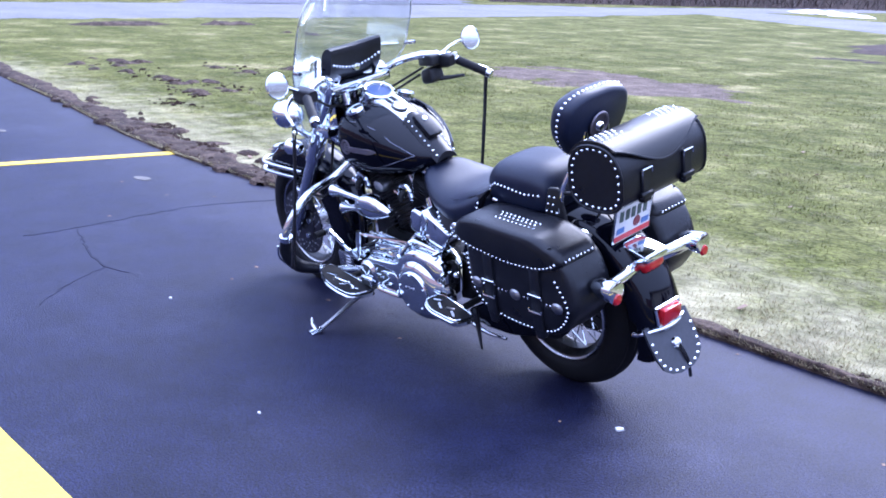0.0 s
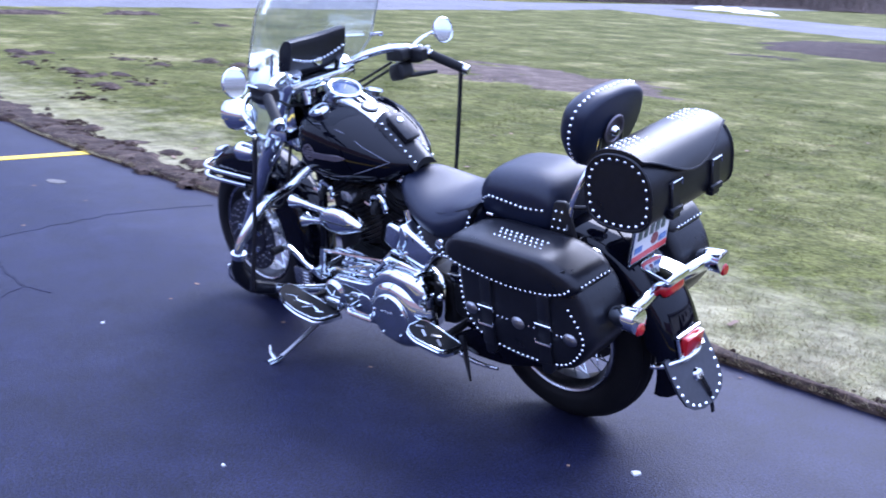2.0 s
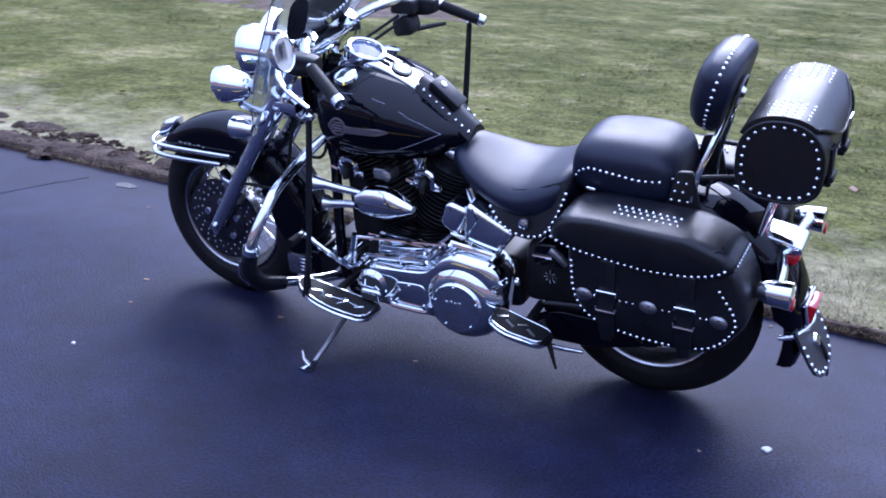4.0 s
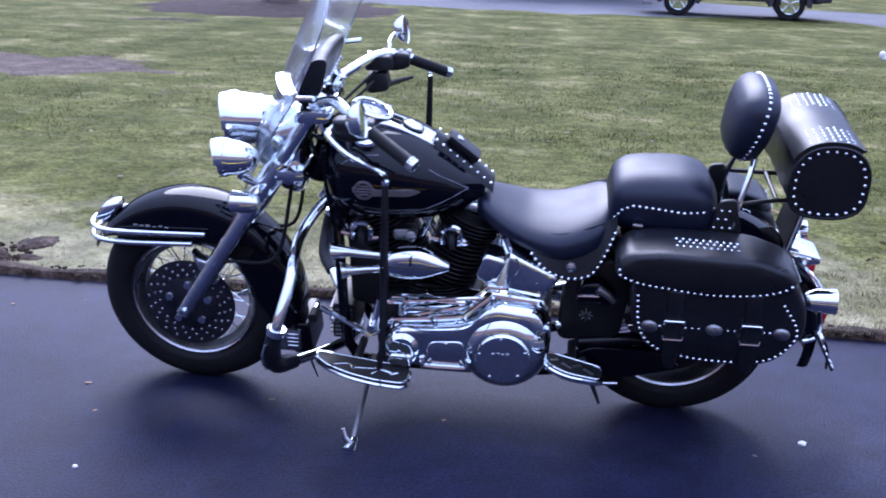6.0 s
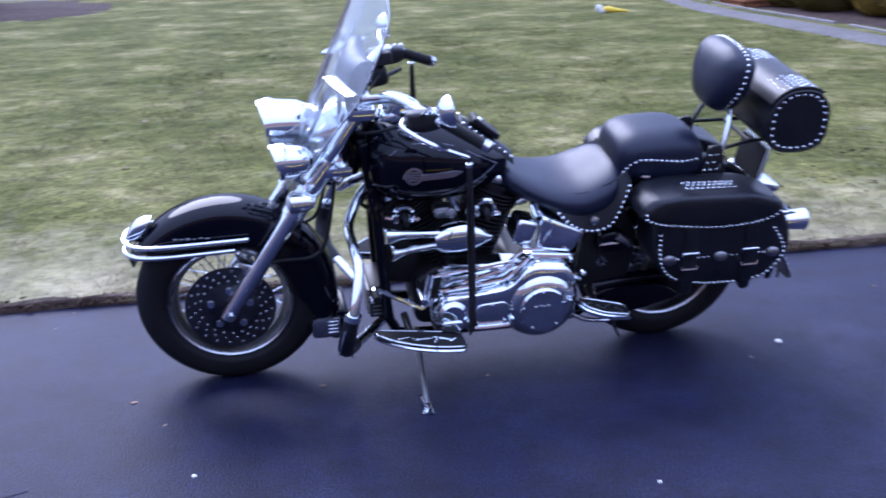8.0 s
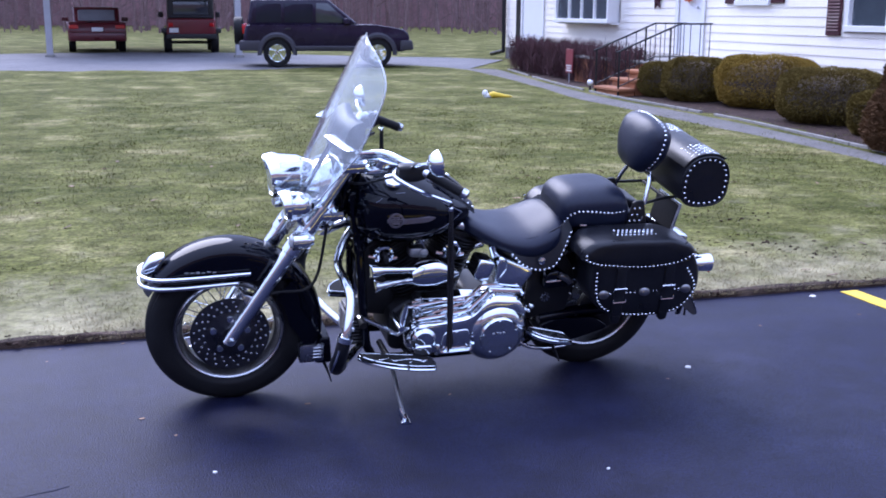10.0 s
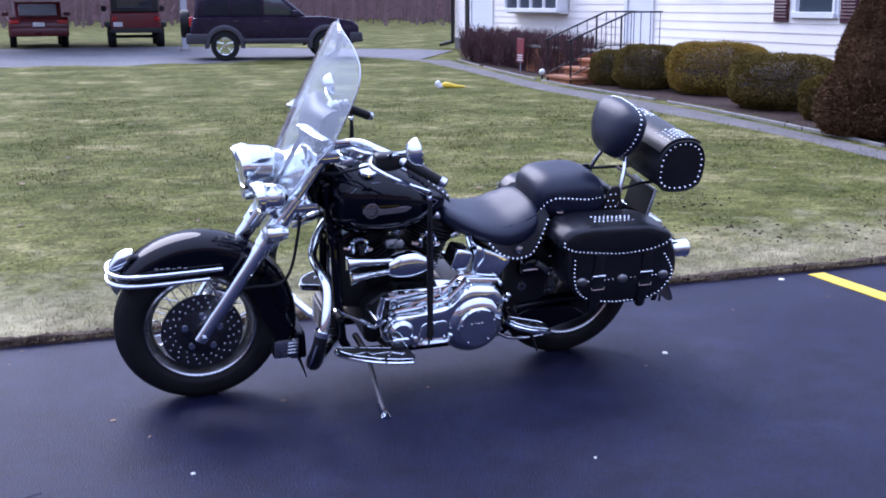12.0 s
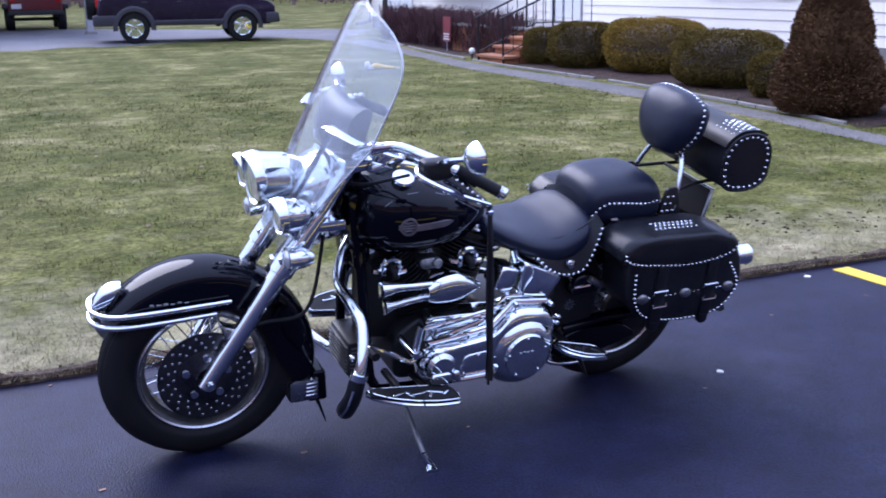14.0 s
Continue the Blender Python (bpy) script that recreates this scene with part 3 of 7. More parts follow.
# hairline cracks in the seal coat
def crack(pts, w, seed):
    p = along(curve_pts([(*q, 0) for q in pts], 6), 0.05)
    rng = np.random.RandomState(seed)
    left, right = [], []
    for i, q in enumerate(p):
        d = (p[min(i + 1, len(p) - 1)] - p[max(i - 1, 0)]).normalized()
        n = Vector((-d.y, d.x, 0))
        o = n * rng.normal(0, 0.006)
        k = w * rng.uniform(0.4, 1.0)
        left.append(tuple((q + o + n * k)[:2]))
        right.append(tuple((q + o - n * k)[:2]))
    flat_patch("asphalt_crack", left + right[::-1], "crack", "hairline crack in the sealed asphalt", "crack", z=0.0015)


for i, (pts, w) in enumerate((([(-2.3, 0.72), (-2.4, 0.17), (-2.27, -0.57), (-2.25, -0.9)], 0.006), ([(-2.27, -0.57), (-1.76, -0.72), (-1.5, -0.76), (-1.32, -0.7)], 0.006), ([(-1.5, -0.76), (-1.3, -1.05), (-1.09, -1.26)], 0.004))):
    crack(pts, w, i)


# pale scuffs and litter on the asphalt
for i, (x, y, r) in enumerate([(1.146, -0.25, 0.016), (-5.6, 0.25, 0.05), (-3.3, 0.32, 0.05), (-0.9, -0.75, 0.008), (0.35, -1.1, 0.007), (-2.05, 0.72, 0.045), (2.4, 0.6, 0.02)]):
    n = 9
    out = [(x + r * (1.6 if r > 0.03 else 1) * math.cos(a) * random.uniform(0.6, 1.1), y + r * math.sin(a) * random.uniform(0.5, 1.1)) for a in [2 * math.pi * k / n for k in range(n)]]
    flat_patch("paper_scrap" if r < 0.03 else "pale_scuff", out, "white_bit" if r < 0.03 else "walkway", "small white scrap lying on the asphalt" if r < 0.03 else "pale scuff on the asphalt", "litter" if r < 0.03 else "stain", z=0.005 if r < 0.03 else 0.003, kind="" if r < 0.03 else "structure")


# ---- the house ----
HX = 10.9


def clad(x, y0, y1, z0, z1, step=0.165):
    """Lap siding facing -x, board by board: each leans out at its foot."""
    z = z0
    while z < z1 - 0.001:
        t = min(z + step, z1)
        bm = bmesh.new()
        p = [(x - 0.014, z), (x, t), (x + 0.05, t), (x + 0.05, z)]
        v = [[bm.verts.new((q[0], y, q[1])) for q in p] for y in (y0, y1)]
        for k in range(4):
            bm.faces.new((v[0][k], v[0][(k + 1) % 4], v[1][(k + 1) % 4], v[1][k]))
        bm.faces.new(v[0])
        bm.faces.new(v[1])
        part("siding_board", bm, "siding", house, smooth=False)
        z = t


house = thing("house", "white lap-sided house with maroon shutters", "house", pose(0, 0, 0))
GZ = 0.2
openings = [(25.9, 24.4, 0.3, 2.6), (22.9, 19.7, 1.26, 2.55), (16.9, 15.95, 0.68, 2.75), (14.63, 13.66, 1.72, 2.6), (11.42, 10.28, 1.19, 2.5)]
ys = [27.3] + [v for o in openings for v in o[:2]] + [4.5]
Y = 27.3
for a, b, z0, z1 in openings:
    clad(HX, a, Y, 0.45, 3.0)
    if z0 > 0.5:
        clad(HX, b, a, 0.45, z0)
    clad(HX, b, a, z1, 3.0)
    Y = b
clad(HX, 4.5, Y, 0.45, 3.0)
part("wall", join(box((HX + 0.05, 27.1, 0.0), (HX + 7, 27.3, 3.0)), box((HX + 0.05, 4.5, 0.0), (HX + 7, 4.7, 3.0)), box((HX + 6.8, 4.7, 0), (HX + 7, 27.1, 3.0))), "siding", house)
part("foundation", box((HX - 0.01, 4.5, -0.1), (HX + 0.2, 27.3, 0.45)), "concrete", house, "grey concrete foundation")
bm = bmesh.new()
v = [bm.verts.new(p) for p in [(HX - 0.2, 4.1, 3.0), (HX + 3.5, 4.1, 4.4), (HX + 7.5, 4.1, 2.95), (HX - 0.2, 27.7, 3.0), (HX + 3.5, 27.7, 4.4), (HX + 7.5, 27.7, 2.95)]]
for f in ((0, 1, 4, 3), (1, 2, 5, 4), (0, 2, 1), (3, 4, 5), (0, 3, 5, 2)):
    bm.faces.new([v[k] for k in f])
part("roof", bm, "roof", house, "dark shingled gable roof", smooth=False)


def pane_window(y0, y1, z0, z1, bars, x=HX, proud=0.05):
    """A white framed window facing -x, y0 > y1."""
    w = part("window", join(box((x - proud, y1 - 0.07, z0 - 0.09), (x + 0.05, y1, z1 + 0.07), 0.006, 1), box((x - proud, y0, z0 - 0.09), (x + 0.05, y0 + 0.07, z1 + 0.07), 0.006, 1),
                                box((x - proud - 0.03, y1 - 0.09, z0 - 0.1), (x + 0.05, y0 + 0.09, z0), 0.006, 1), box((x - proud, y1, z1), (x + 0.05, y0, z1 + 0.07), 0.006, 1)), "trim", house, "white window frame")
    n = len(bars) + 1
    cuts = [y1] + bars + [y0]
    for i in range(n):
        part("pane", box((x + 0.03, cuts[i], z0), (x + 0.04, cuts[i + 1], z1)), "window_glass", w)
    for c in bars:
        part("mullion", box((x - proud * 0.6, c - 0.03, z0), (x + 0.045, c + 0.03, z1), 0.005, 1), "trim", w)
    return w


# bay window stands out from the wall
pane_window(22.8, 19.8, 1.34, 2.55, [20.55, 21.3, 22.05], x=HX - 0.28)
part("bay_box", join(box((HX - 0.24, 19.75, 1.2), (HX + 0.02, 22.86, 1.28), 0.01, 1), box((HX - 0.26, 19.75, 1.26), (HX, 19.81, 2.6)), box((HX - 0.26, 22.8, 1.26), (HX, 22.86, 2.6)), box((HX - 0.26, 19.75, 2.55), (HX, 22.86, 2.62))), "trim", house, "white bay window box")
pane_window(14.63, 13.66, 1.74, 2.6, [])
pane_window(11.3, 10.4, 1.3, 2.5, [])
for y in (10.26, 11.37):
    part("window_casing", box((HX - 0.03, y, 1.2), (HX - 0.001, y + 0.07, 2.56)), "trim", house)
for a, b, z0, z1 in ((15.1, 14.72, 1.68, 2.66), (13.55, 13.15, 1.68, 2.66), (11.88, 11.5, 1.13, 2.56), (10.2, 9.82, 1.13, 2.56)):
    sh = part("shutter", box((HX - 0.05, b, z0), (HX - 0.012, a, z1), 0.006, 1), "maroon", house, "maroon louvred shutter")
    for k in range(int((z1 - z0 - 0.12) / 0.055)):
        part("louvre", moved(box((-0.006, b + 0.04, -0.02), (0.006, a - 0.04, 0.02)), Matrix.Translation((HX - 0.052, 0, z0 + 0.09 + k * 0.055)) @ Matrix.Rotation(0.5, 4, "Y")), "maroon", sh)
d1 = part("door", join(box((HX - 0.02, 15.97, 0.66), (HX + 0.03, 16.88, 2.72), 0.004, 1), box((HX - 0.05, 15.84, 0.62), (HX - 0.023, 15.96, 2.8)), box((HX - 0.05, 16.9, 0.62), (HX - 0.023, 17.02, 2.8))), "trim", house, "white front door with trim")
part("door_handle", ball((HX - 0.07, 16.06, 1.6), 0.035, 1), "dull_chrome", d1)
part("door", join(box((HX - 0.02, 24.42, 0.3), (HX + 0.03, 25.88, 2.6), 0.004, 1), box((HX - 0.05, 24.3, 0.28), (HX - 0.023, 24.42, 2.68)), box((HX - 0.05, 25.9, 0.28), (HX - 0.023, 26.0, 2.68))), "trim", house, "plain white side door")
part("downspout", join(tube([(HX - 0.1, 27.25, 3.0), (HX - 0.1, 27.25, 0.3)], 0.06, 8), tube([(HX - 0.1, 27.25, 0.33), (HX - 0.1, 28.3, 0.2)], 0.06, 8), box((HX - 0.06, 26.05, 0.3), (HX - 0.024, 26.35, 3.0))), "black_metal", house, "dark drain pipe at the corner")
# barn star and wreath
bm = bmesh.new()
top = bm.verts.new((HX - 0.12, 17.85, 1.78))
ring = [bm.verts.new((HX - 0.03, 17.85 + (0.24 if k % 2 == 0 else 0.1) * math.sin(math.pi * k / 5), 1.76 + (0.24 if k % 2 == 0 else 0.1) * math.cos(math.pi * k / 5))) for k in range(10)]
for k in range(10):
    bm.faces.new((ring[k], ring[(k + 1) % 10], top))
bm.faces.new(ring)
tagged(part("barn_star", bm, "maroon", smooth=False), "maroon metal barn star hung on the siding", "decoration")
bm = bmesh.new()
for k in range(40):
    a = 2 * math.pi * k / 40
    bm = join(bm, moved(ball((0, 0, 0), 0.045, 1), Matrix.Translation((HX - 0.1 + random.uniform(-0.02, 0.02), 16.43 + 0.2 * math.cos(a) + random.uniform(-0.03, 0.03), 1.98 + 0.2 * math.sin(a) + random.uniform(-0.03, 0.03)))))
tagged(part("wreath", bm, "flower"), "round orange flower wreath on the front door", "wreath")

# porch, steps and railing
porch = thing("porch", "orange brick porch with three steps", "porch", kind="structure")
_bricks = []
for k in range(4):
    x0, z1 = 7.66 + 0.32 * k, 0.02 + 0.145 * (k + 1)
    x1 = x0 + 0.32 if k < 3 else HX - 0.03
    part("step", box((x0 + 0.02, 13.3, -0.05), (x1, 14.22 if k < 3 else 17.3, z1 - 0.055)), "brick", porch, "orange brick step")
    part("tread", box((x0 - 0.02, 13.25, z1 - 0.055), (x1 - 0.002 if k < 3 else x1, 14.27 if k < 3 else 17.35, z1), 0.01, 1), "brick" if k < 3 else "concrete", porch, "orange step tread")
for y in (13.3, 14.22):
    r = part("railing", join(tube([(7.6, y, 0.8), (8.85, y, 1.3), (9.5, y, 1.3)], 0.018, 6), tube([(7.66, y, 0.2), (8.85, y, 0.68), (9.5, y, 0.68)], 0.012, 6)), "iron", porch, "black iron hand rail")
    for k in range(10):
        x = 7.66 + k * 0.2
        z = 0.2 + min(x - 7.66, 1.19) * 0.405
        part("baluster", tube([(x, y, z if k % 5 else 0.0), (x, y, z + 0.62)], 0.009 if k % 5 else 0.02, 6), "iron", r)

_brick = mesh_of("brick", box((-0.004, -0.1, -0.031), (0.004, 0.1, 0.031), 0.003, 1), "brick")
for k in range(4):
    x, z = 7.66 + 0.32 * k + 0.0165, 0.02 + 0.145 * k + 0.04
    for row in range(2):
        for c in range(4):
            o = part("brick", _brick, None, porch)
            o.matrix_basis = pose(x, 13.43 + 0.21 * c + 0.05 * (row % 2), z + 0.07 * row - 0.008)
    for row in range(2):
        o = part("brick", _brick, None, porch)
        o.matrix_basis = pose(x + 0.15, 13.2965, z + 0.07 * row - 0.008, 0, 0, 90)


# ---- shrubs and trees ----
def shrub(name, at, size, mat, label, leaves=5000, flat=0.35, cone=False, leaf=0.045, cat="shrub"):
    """A clipped shrub: a branching core and a crown of many small leaf sprays with an uneven skin."""
    rx, ry, rz = size
    root = thing(name, label, cat, pose(*at))
    bm = bmesh.new()
    for k in range(5):
        a = k * 1.3
        bm = join(bm, tube([(0.05 * math.cos(a), 0.05 * math.sin(a), 0), (rx * 0.4 * math.cos(a), ry * 0.4 * math.sin(a), rz * 0.6), (rx * 0.5 * math.cos(a), ry * 0.5 * math.sin(a), rz * 1.2)], [0.03, 0.02, 0.008], 6))
    part("trunk", bm, "bark", root)
    rng = np.random.RandomState(int(abs(at[0] * 100 + at[1] * 37)) % 9999)
    vs, fs = [], []
    for _ in range(leaves):
        u, a = rng.uniform(-1 if not cone else 0, 1), rng.uniform(0, 2 * math.pi)
        if cone:
            hz = u
            tiers = 0.86 + 0.14 * math.sin(math.pi * ((hz * 2.6) % 1)) ** 0.5 + 0.05 * noise.noise((3 * math.cos(a), 3 * math.sin(a), hz * 6))
            w = (1 - hz) ** 0.78 * tiers * min(1.0, 0.8 + 2 * hz) * rng.uniform(0.7, 1.03)
            p = Vector((rx * w * math.cos(a), ry * w * math.sin(a), 0.05 + rz * 2 * hz))
        else:
            c = math.sqrt(1 - u * u) ** flat
            w = rng.uniform(0.82, 1.0) ** 0.5 * (1 + 0.09 * noise.noise((math.cos(a) * 2.2 + at[1], math.sin(a) * 2.2, u * 2)))
            p = Vector((rx * c * w * math.cos(a), ry * c * w * math.sin(a), rz + rz * math.copysign(abs(u) ** 0.75, u) * w + 0.02))
        d = (p - Vector((0, 0, rz * (0.9 if not cone else p.z / rz - 0.3)))).normalized() + Vector(rng.uniform(-0.7, 0.7, 3))
        d.normalize()
        s = d.orthogonal().normalized()
        s.rotate(Matrix.Rotation(rng.uniform(0, 6.28), 3, d))
        L = leaf * rng.uniform(0.7, 1.6)
        b = len(vs)
        vs += [p - s * L * 0.35, p + s * L * 0.35, p + d * L * 1.5 + s * L * 0.12, p + d * L * 1.5 - s * L * 0.12]
        fs.append((b, b + 1, b + 2, b + 3))
    me = bpy.data.meshes.new("crown")
    me.from_pydata(vs, [], fs)
    me.materials.append(M[mat])
    part("crown", me, None, root)
    part("inner_wood", ball((0, 0, rz if not cone else rz * 0.75), (rx * 0.84, ry * 0.84, rz * 0.9) if not cone else (rx * 0.62, ry * 0.62, rz * 0.8), 3), "spruce" if cone else "bark", root)
    return root


shrub("yew_bush", (8.4, 13.05, 0.0), (0.42, 0.42, 0.31), "bush", "rounded dark green clipped yew bush", 26000, 0.5, leaf=0.015)
shrub("yew_bush", (8.5, 12.1, 0.0), (0.55, 0.6, 0.37), "bush", "rounded dark green clipped yew bush", 38000, 0.5, leaf=0.015)
shrub("golden_bush", (8.9, 10.65, 0.0), (0.75, 0.88, 0.41), "bush_gold", "broad golden green clipped yew bush", 56000, 0.5, leaf=0.015)
shrub("yew_bush", (8.35, 8.3, 0.0), (0.7, 0.78, 0.37), "bush", "broad brownish green clipped yew bush", 48000, 0.5, leaf=0.015)
shrub("yew_bush", (7.95, 6.85, 0.0), (0.38, 0.38, 0.27), "bush", "small rounded brownish green clipped yew bush", 22000, 0.5, leaf=0.015)
shrub("spruce", (7.22, 5.33, 0.0), (0.66, 0.66, 0.9), "spruce", "conical brownish green dwarf spruce with bulging tiers", 110000, cone=True, leaf=0.018, cat="conifer")
shrub("yew_bush", (8.15, 4.75, 0.0), (0.45, 0.45, 0.3), "spruce", "low dark brownish bush beside the spruce", 26000, 0.5, leaf=0.015)
for y in np.arange(14.7, 21.5, 0.42):
    b = thing("bare_hedge", "leafless reddish twig hedge plant", "hedge", pose(8.75 + 0.08 * math.sin(y * 5) + 0.05 * (y - 15), y, rise(y) + 0.03), group="twig hedge by the porch")
    rng = np.random.RandomState(int(y * 10))
    vs, fs = [], []
    for k in range(750):
        p = Vector((rng.uniform(-0.3, 0.3), rng.uniform(-0.3, 0.3), rng.uniform(0.0, 0.62)))
        d = Vector((rng.uniform(-0.6, 0.6), rng.uniform(-0.6, 0.6), 1)).normalized()
        s = Vector((rng.uniform(-1, 1), rng.uniform(-1, 1), 0)).normalized() * 0.006
        q = p + d * rng.uniform(0.15, 0.35)
        n = len(vs)
        vs += [p - s, p + s, q + s * 0.5, q - s * 0.5]
        fs.append((n, n + 1, n + 2, n + 3))
    me = bpy.data.meshes.new("twig_mass")
    me.from_pydata(vs, [], fs)
    me.materials.append(M["twig"])
    tagged(part("twig_mass", me, None, b), kind="stuff")
    part("stems", join(*[tube([(0.05 * math.cos(k), 0.05 * math.sin(k), 0), (0.2 * math.cos(k * 1.3), 0.2 * math.sin(k * 1.3), 0.8)], 0.012, 5) for k in range(6)]), "twig", b)

yard_sign = thing("yard_sign", "small red and white yard sign on a stake", "sign", pose(8.4, 17.05, rise(17) - 0.12))
part("stake", tube([(0, 0, 0), (0, 0, 0.5)], 0.012, 6), "post", yard_sign)
part("panel", box((-0.01, -0.17, 0.35), (0.01, 0.17, 0.85), 0.004, 1), "sign_red", yard_sign, "red sign panel with unreadable lines")
for z, w in ((0.5, 0.13), (0.45, 0.1), (0.4, 0.14)):
    part("text_bar", box((-0.016, -w, z - 0.012), (-0.0115, w, z + 0.012)), "white_plate", yard_sign)
lamp = thing("path_light", "small black garden light with a white globe", "garden light", pose(7.8, 14.75, rise(14.6) + 0.02))
part("stem", tube([(0, 0, 0), (0, 0, 0.12)], 0.02, 8), "iron", lamp)
part("globe", ball((0, 0, 0.16), 0.06, 2), "white_plate", lamp)
toy = thing("lawn_spray_bottle", "white and yellow object lying on the lawn", "toy", pose(5.25, 13.6, rise(13.2) + 0.03, 0, 0, -20) @ Matrix.Diagonal((0.75, 0.75, 0.75, 1)))
part("body", tube([(0.1, 0, 0.06), (0.2, -0.02, 0.07), (0.36, -0.01, 0.05), (0.62, -0.05, 0.03)], [0.05, 0.075, 0.05, 0.02], 12, 4), "yellow", toy, "yellow tail")
part("head", join(ball((0, 0, 0.09), (0.07, 0.06, 0.09), 2), tube([(0, 0, 0.02), (0.14, 0, 0.05)], [0.05, 0.06], 10)), "white_plate", toy, "white rounded head")


def yard_tree(at, r, h, label):
    """A bare tree: tapered trunk with flared root, limbs and fine twigs."""
    root = thing("tree", label, "tree", pose(*at))
    rng = np.random.RandomState(int(at[1] * 10) % 999)
    part("trunk", tube([(0, 0, -0.1), (0.02, 0, 0.25), (0.05, 0.02, 1.2), (0, 0.05, 3.0), (0.05, 0, h * 0.55)], [r * 1.5, r * 1.12, r, r * 0.9, r * 0.6], 16, 4), "bark", root)
    for k in range(9):
        a, z = k * 2.4, h * (0.32 + 0.05 * k)
        d = Vector((math.cos(a), math.sin(a), 0.9))
        p = [Vector((0, 0.03, z)), Vector((0, 0.03, z)) + d * h * 0.12, Vector((0, 0, z)) + d * h * 0.24 + Vector((0, 0, h * 0.05))]
        bm = tube(p, [r * 0.4, r * 0.25, r * 0.08], 8, 3)
        for j in range(14):
            q = p[1].lerp(p[2], rng.uniform(0, 1))
            e = Vector(rng.uniform(-1, 1, 3)) + d * 0.6
            bm = join(bm, tube([q, q + e * h * 0.05, q + e * h * 0.1 + Vector((0, 0, 0.2))], [r * 0.06, r * 0.04, r * 0.015], 5))
        part("limb", bm, "bark", root)
    return root


yard_tree((-6.1, 21.8, 0.03), 0.38, 11, "bare yard tree with a thick grey trunk")


def mound(name, at, rx, ry, h, mat, label, cat, seed=0, kind="structure", rot=0):
    bm = bmesh.new()
    bmesh.ops.create_grid(bm, x_segments=18, y_segments=18, size=1)
    for v in bm.verts:
        x, y = v.co.x, v.co.y
        d = math.hypot(x, y)
        rag = 0.22 * noise.noise((x * 2.5 + seed, y * 2.5, seed)) + 0.12 * noise.noise((x * 8 + seed, y * 8, seed))
        f = max(0.0, 1 - (d + rag) ** 2)
        v.co = Vector((x * rx, y * ry, h * f * (0.75 + 0.6 * noise.noise((x * rx * 5, y * ry * 5, seed))) - (0.03 if f <= 0 else 0)))
    ob = part(name, bm, mat)
    ob.matrix_basis = pose(at[0], at[1], rise(at[1]) + at[2], 0, 0, rot)
    return tagged(ob, label, cat, kind=kind)


mound("mulch_ring", (-5.9, 20.6, 0.02), 3.0, 3.2, 0.12, "mulch", "reddish mulch ring round the tree", "mulch", 3)
mound("dirt_patch", (-5.9, 8.3, 0.012), 2.6, 1.5, 0.03, "bare_soil", "bare brown soil patch in the lawn", "soil", 5)
mound("mulch_ring", (-6.5, 15.9, 0.01), 1.0, 0.5, 0.03, "mulch", "bare brown soil patch in the lawn", "soil", 9)
mound("snow_bank", (-17.9, 35.3, 0.02), 2.4, 0.55, 0.16, "snow", "last strip of melting snow by the road", "snow", 4, rot=-18)
mound("ditch_soil", (-17.3, 6.9, 0.015), 0.35, 1.1, 0.1, "dirt", "dark soil at the lawn's edge by the road", "soil", 14)
mound("ditch_soil", (-17.1, 9.2, 0.015), 0.3, 0.7, 0.1, "dirt", "dark soil at the lawn's edge by the road", "soil", 15)
# turned soil along the edge of the drive
def strip_w(x):
    w = 0.07 + 0.05 * noise.noise((x * 1.9, 2, 0)) + 0.04 * noise.noise((x * 6.1, 5, 0))
    if x < -1.8:
        w += min(1, (-1.8 - x) / 0.8) * (0.22 + 0.16 * noise.noise((x * 1.1, 8, 0)))
    return max(w, 0.025)


SOIL_D = [0.0, 0.12, 0.25, 0.4, 0.55, 0.7, 0.85, 1.0]


def soil_z(x, y):
    t = (y - edge_y(x) + 0.02) / strip_w(x)
    bump = 0.5 + 0.9 * noise.noise((x * 5, y * 5, 1)) + 0.5 * noise.noise((x * 16, y * 16, 2))
    h = 0.02 if x < -2.2 else 0.012
    return 0.004 + (0.024 if t > 0.05 else -0.02) + h * max(0, bump) * max(0, 1 - (2 * t - 1) ** 2) - (0.03 if t > 0.98 else 0)


tagged(grid("soil_edge", [float(v) for v in np.arange(-14, 8, 0.03)], lambda x: [edge_y(x) - 0.02 + d * strip_w(x) for d in SOIL_D], soil_z, "dirt"), "rough turned brown soil along the drive's edge", "soil", kind="structure")
for i in range(60):
    x = -1.9 - i * 0.09 + random.uniform(-0.1, 0.1)
    rx = random.uniform(0.03, 0.15)
    mound("soil_clod", (x, edge_y(x) + random.uniform(0.0, 0.42), 0.02), rx, rx * 0.7, random.uniform(0.015, 0.05), "dirt", "rough clod of turned soil at the drive's edge", "soil", i, rot=random.uniform(0, 180))
for k, (x, y) in enumerate(((-9.5, 3.2), (-9.0, 4.4), (-8.1, 3.1), (-7.4, 3.4), (-8.6, 5.2), (-7.0, 2.7), (-14.5, 9.2), (-10.4, 3.6), (-9.8, 2.9))):
    for j in range(5):
        r = random.uniform(0.05, 0.2)
        mound("soil_clod", (x + random.uniform(-0.5, 0.5), y + random.uniform(-0.2, 0.2), 0.015), r, r * 0.6, r * 0.3, "dirt", "rough clod of turned soil on the lawn", "soil", k * 7 + j, rot=random.uniform(0, 180))

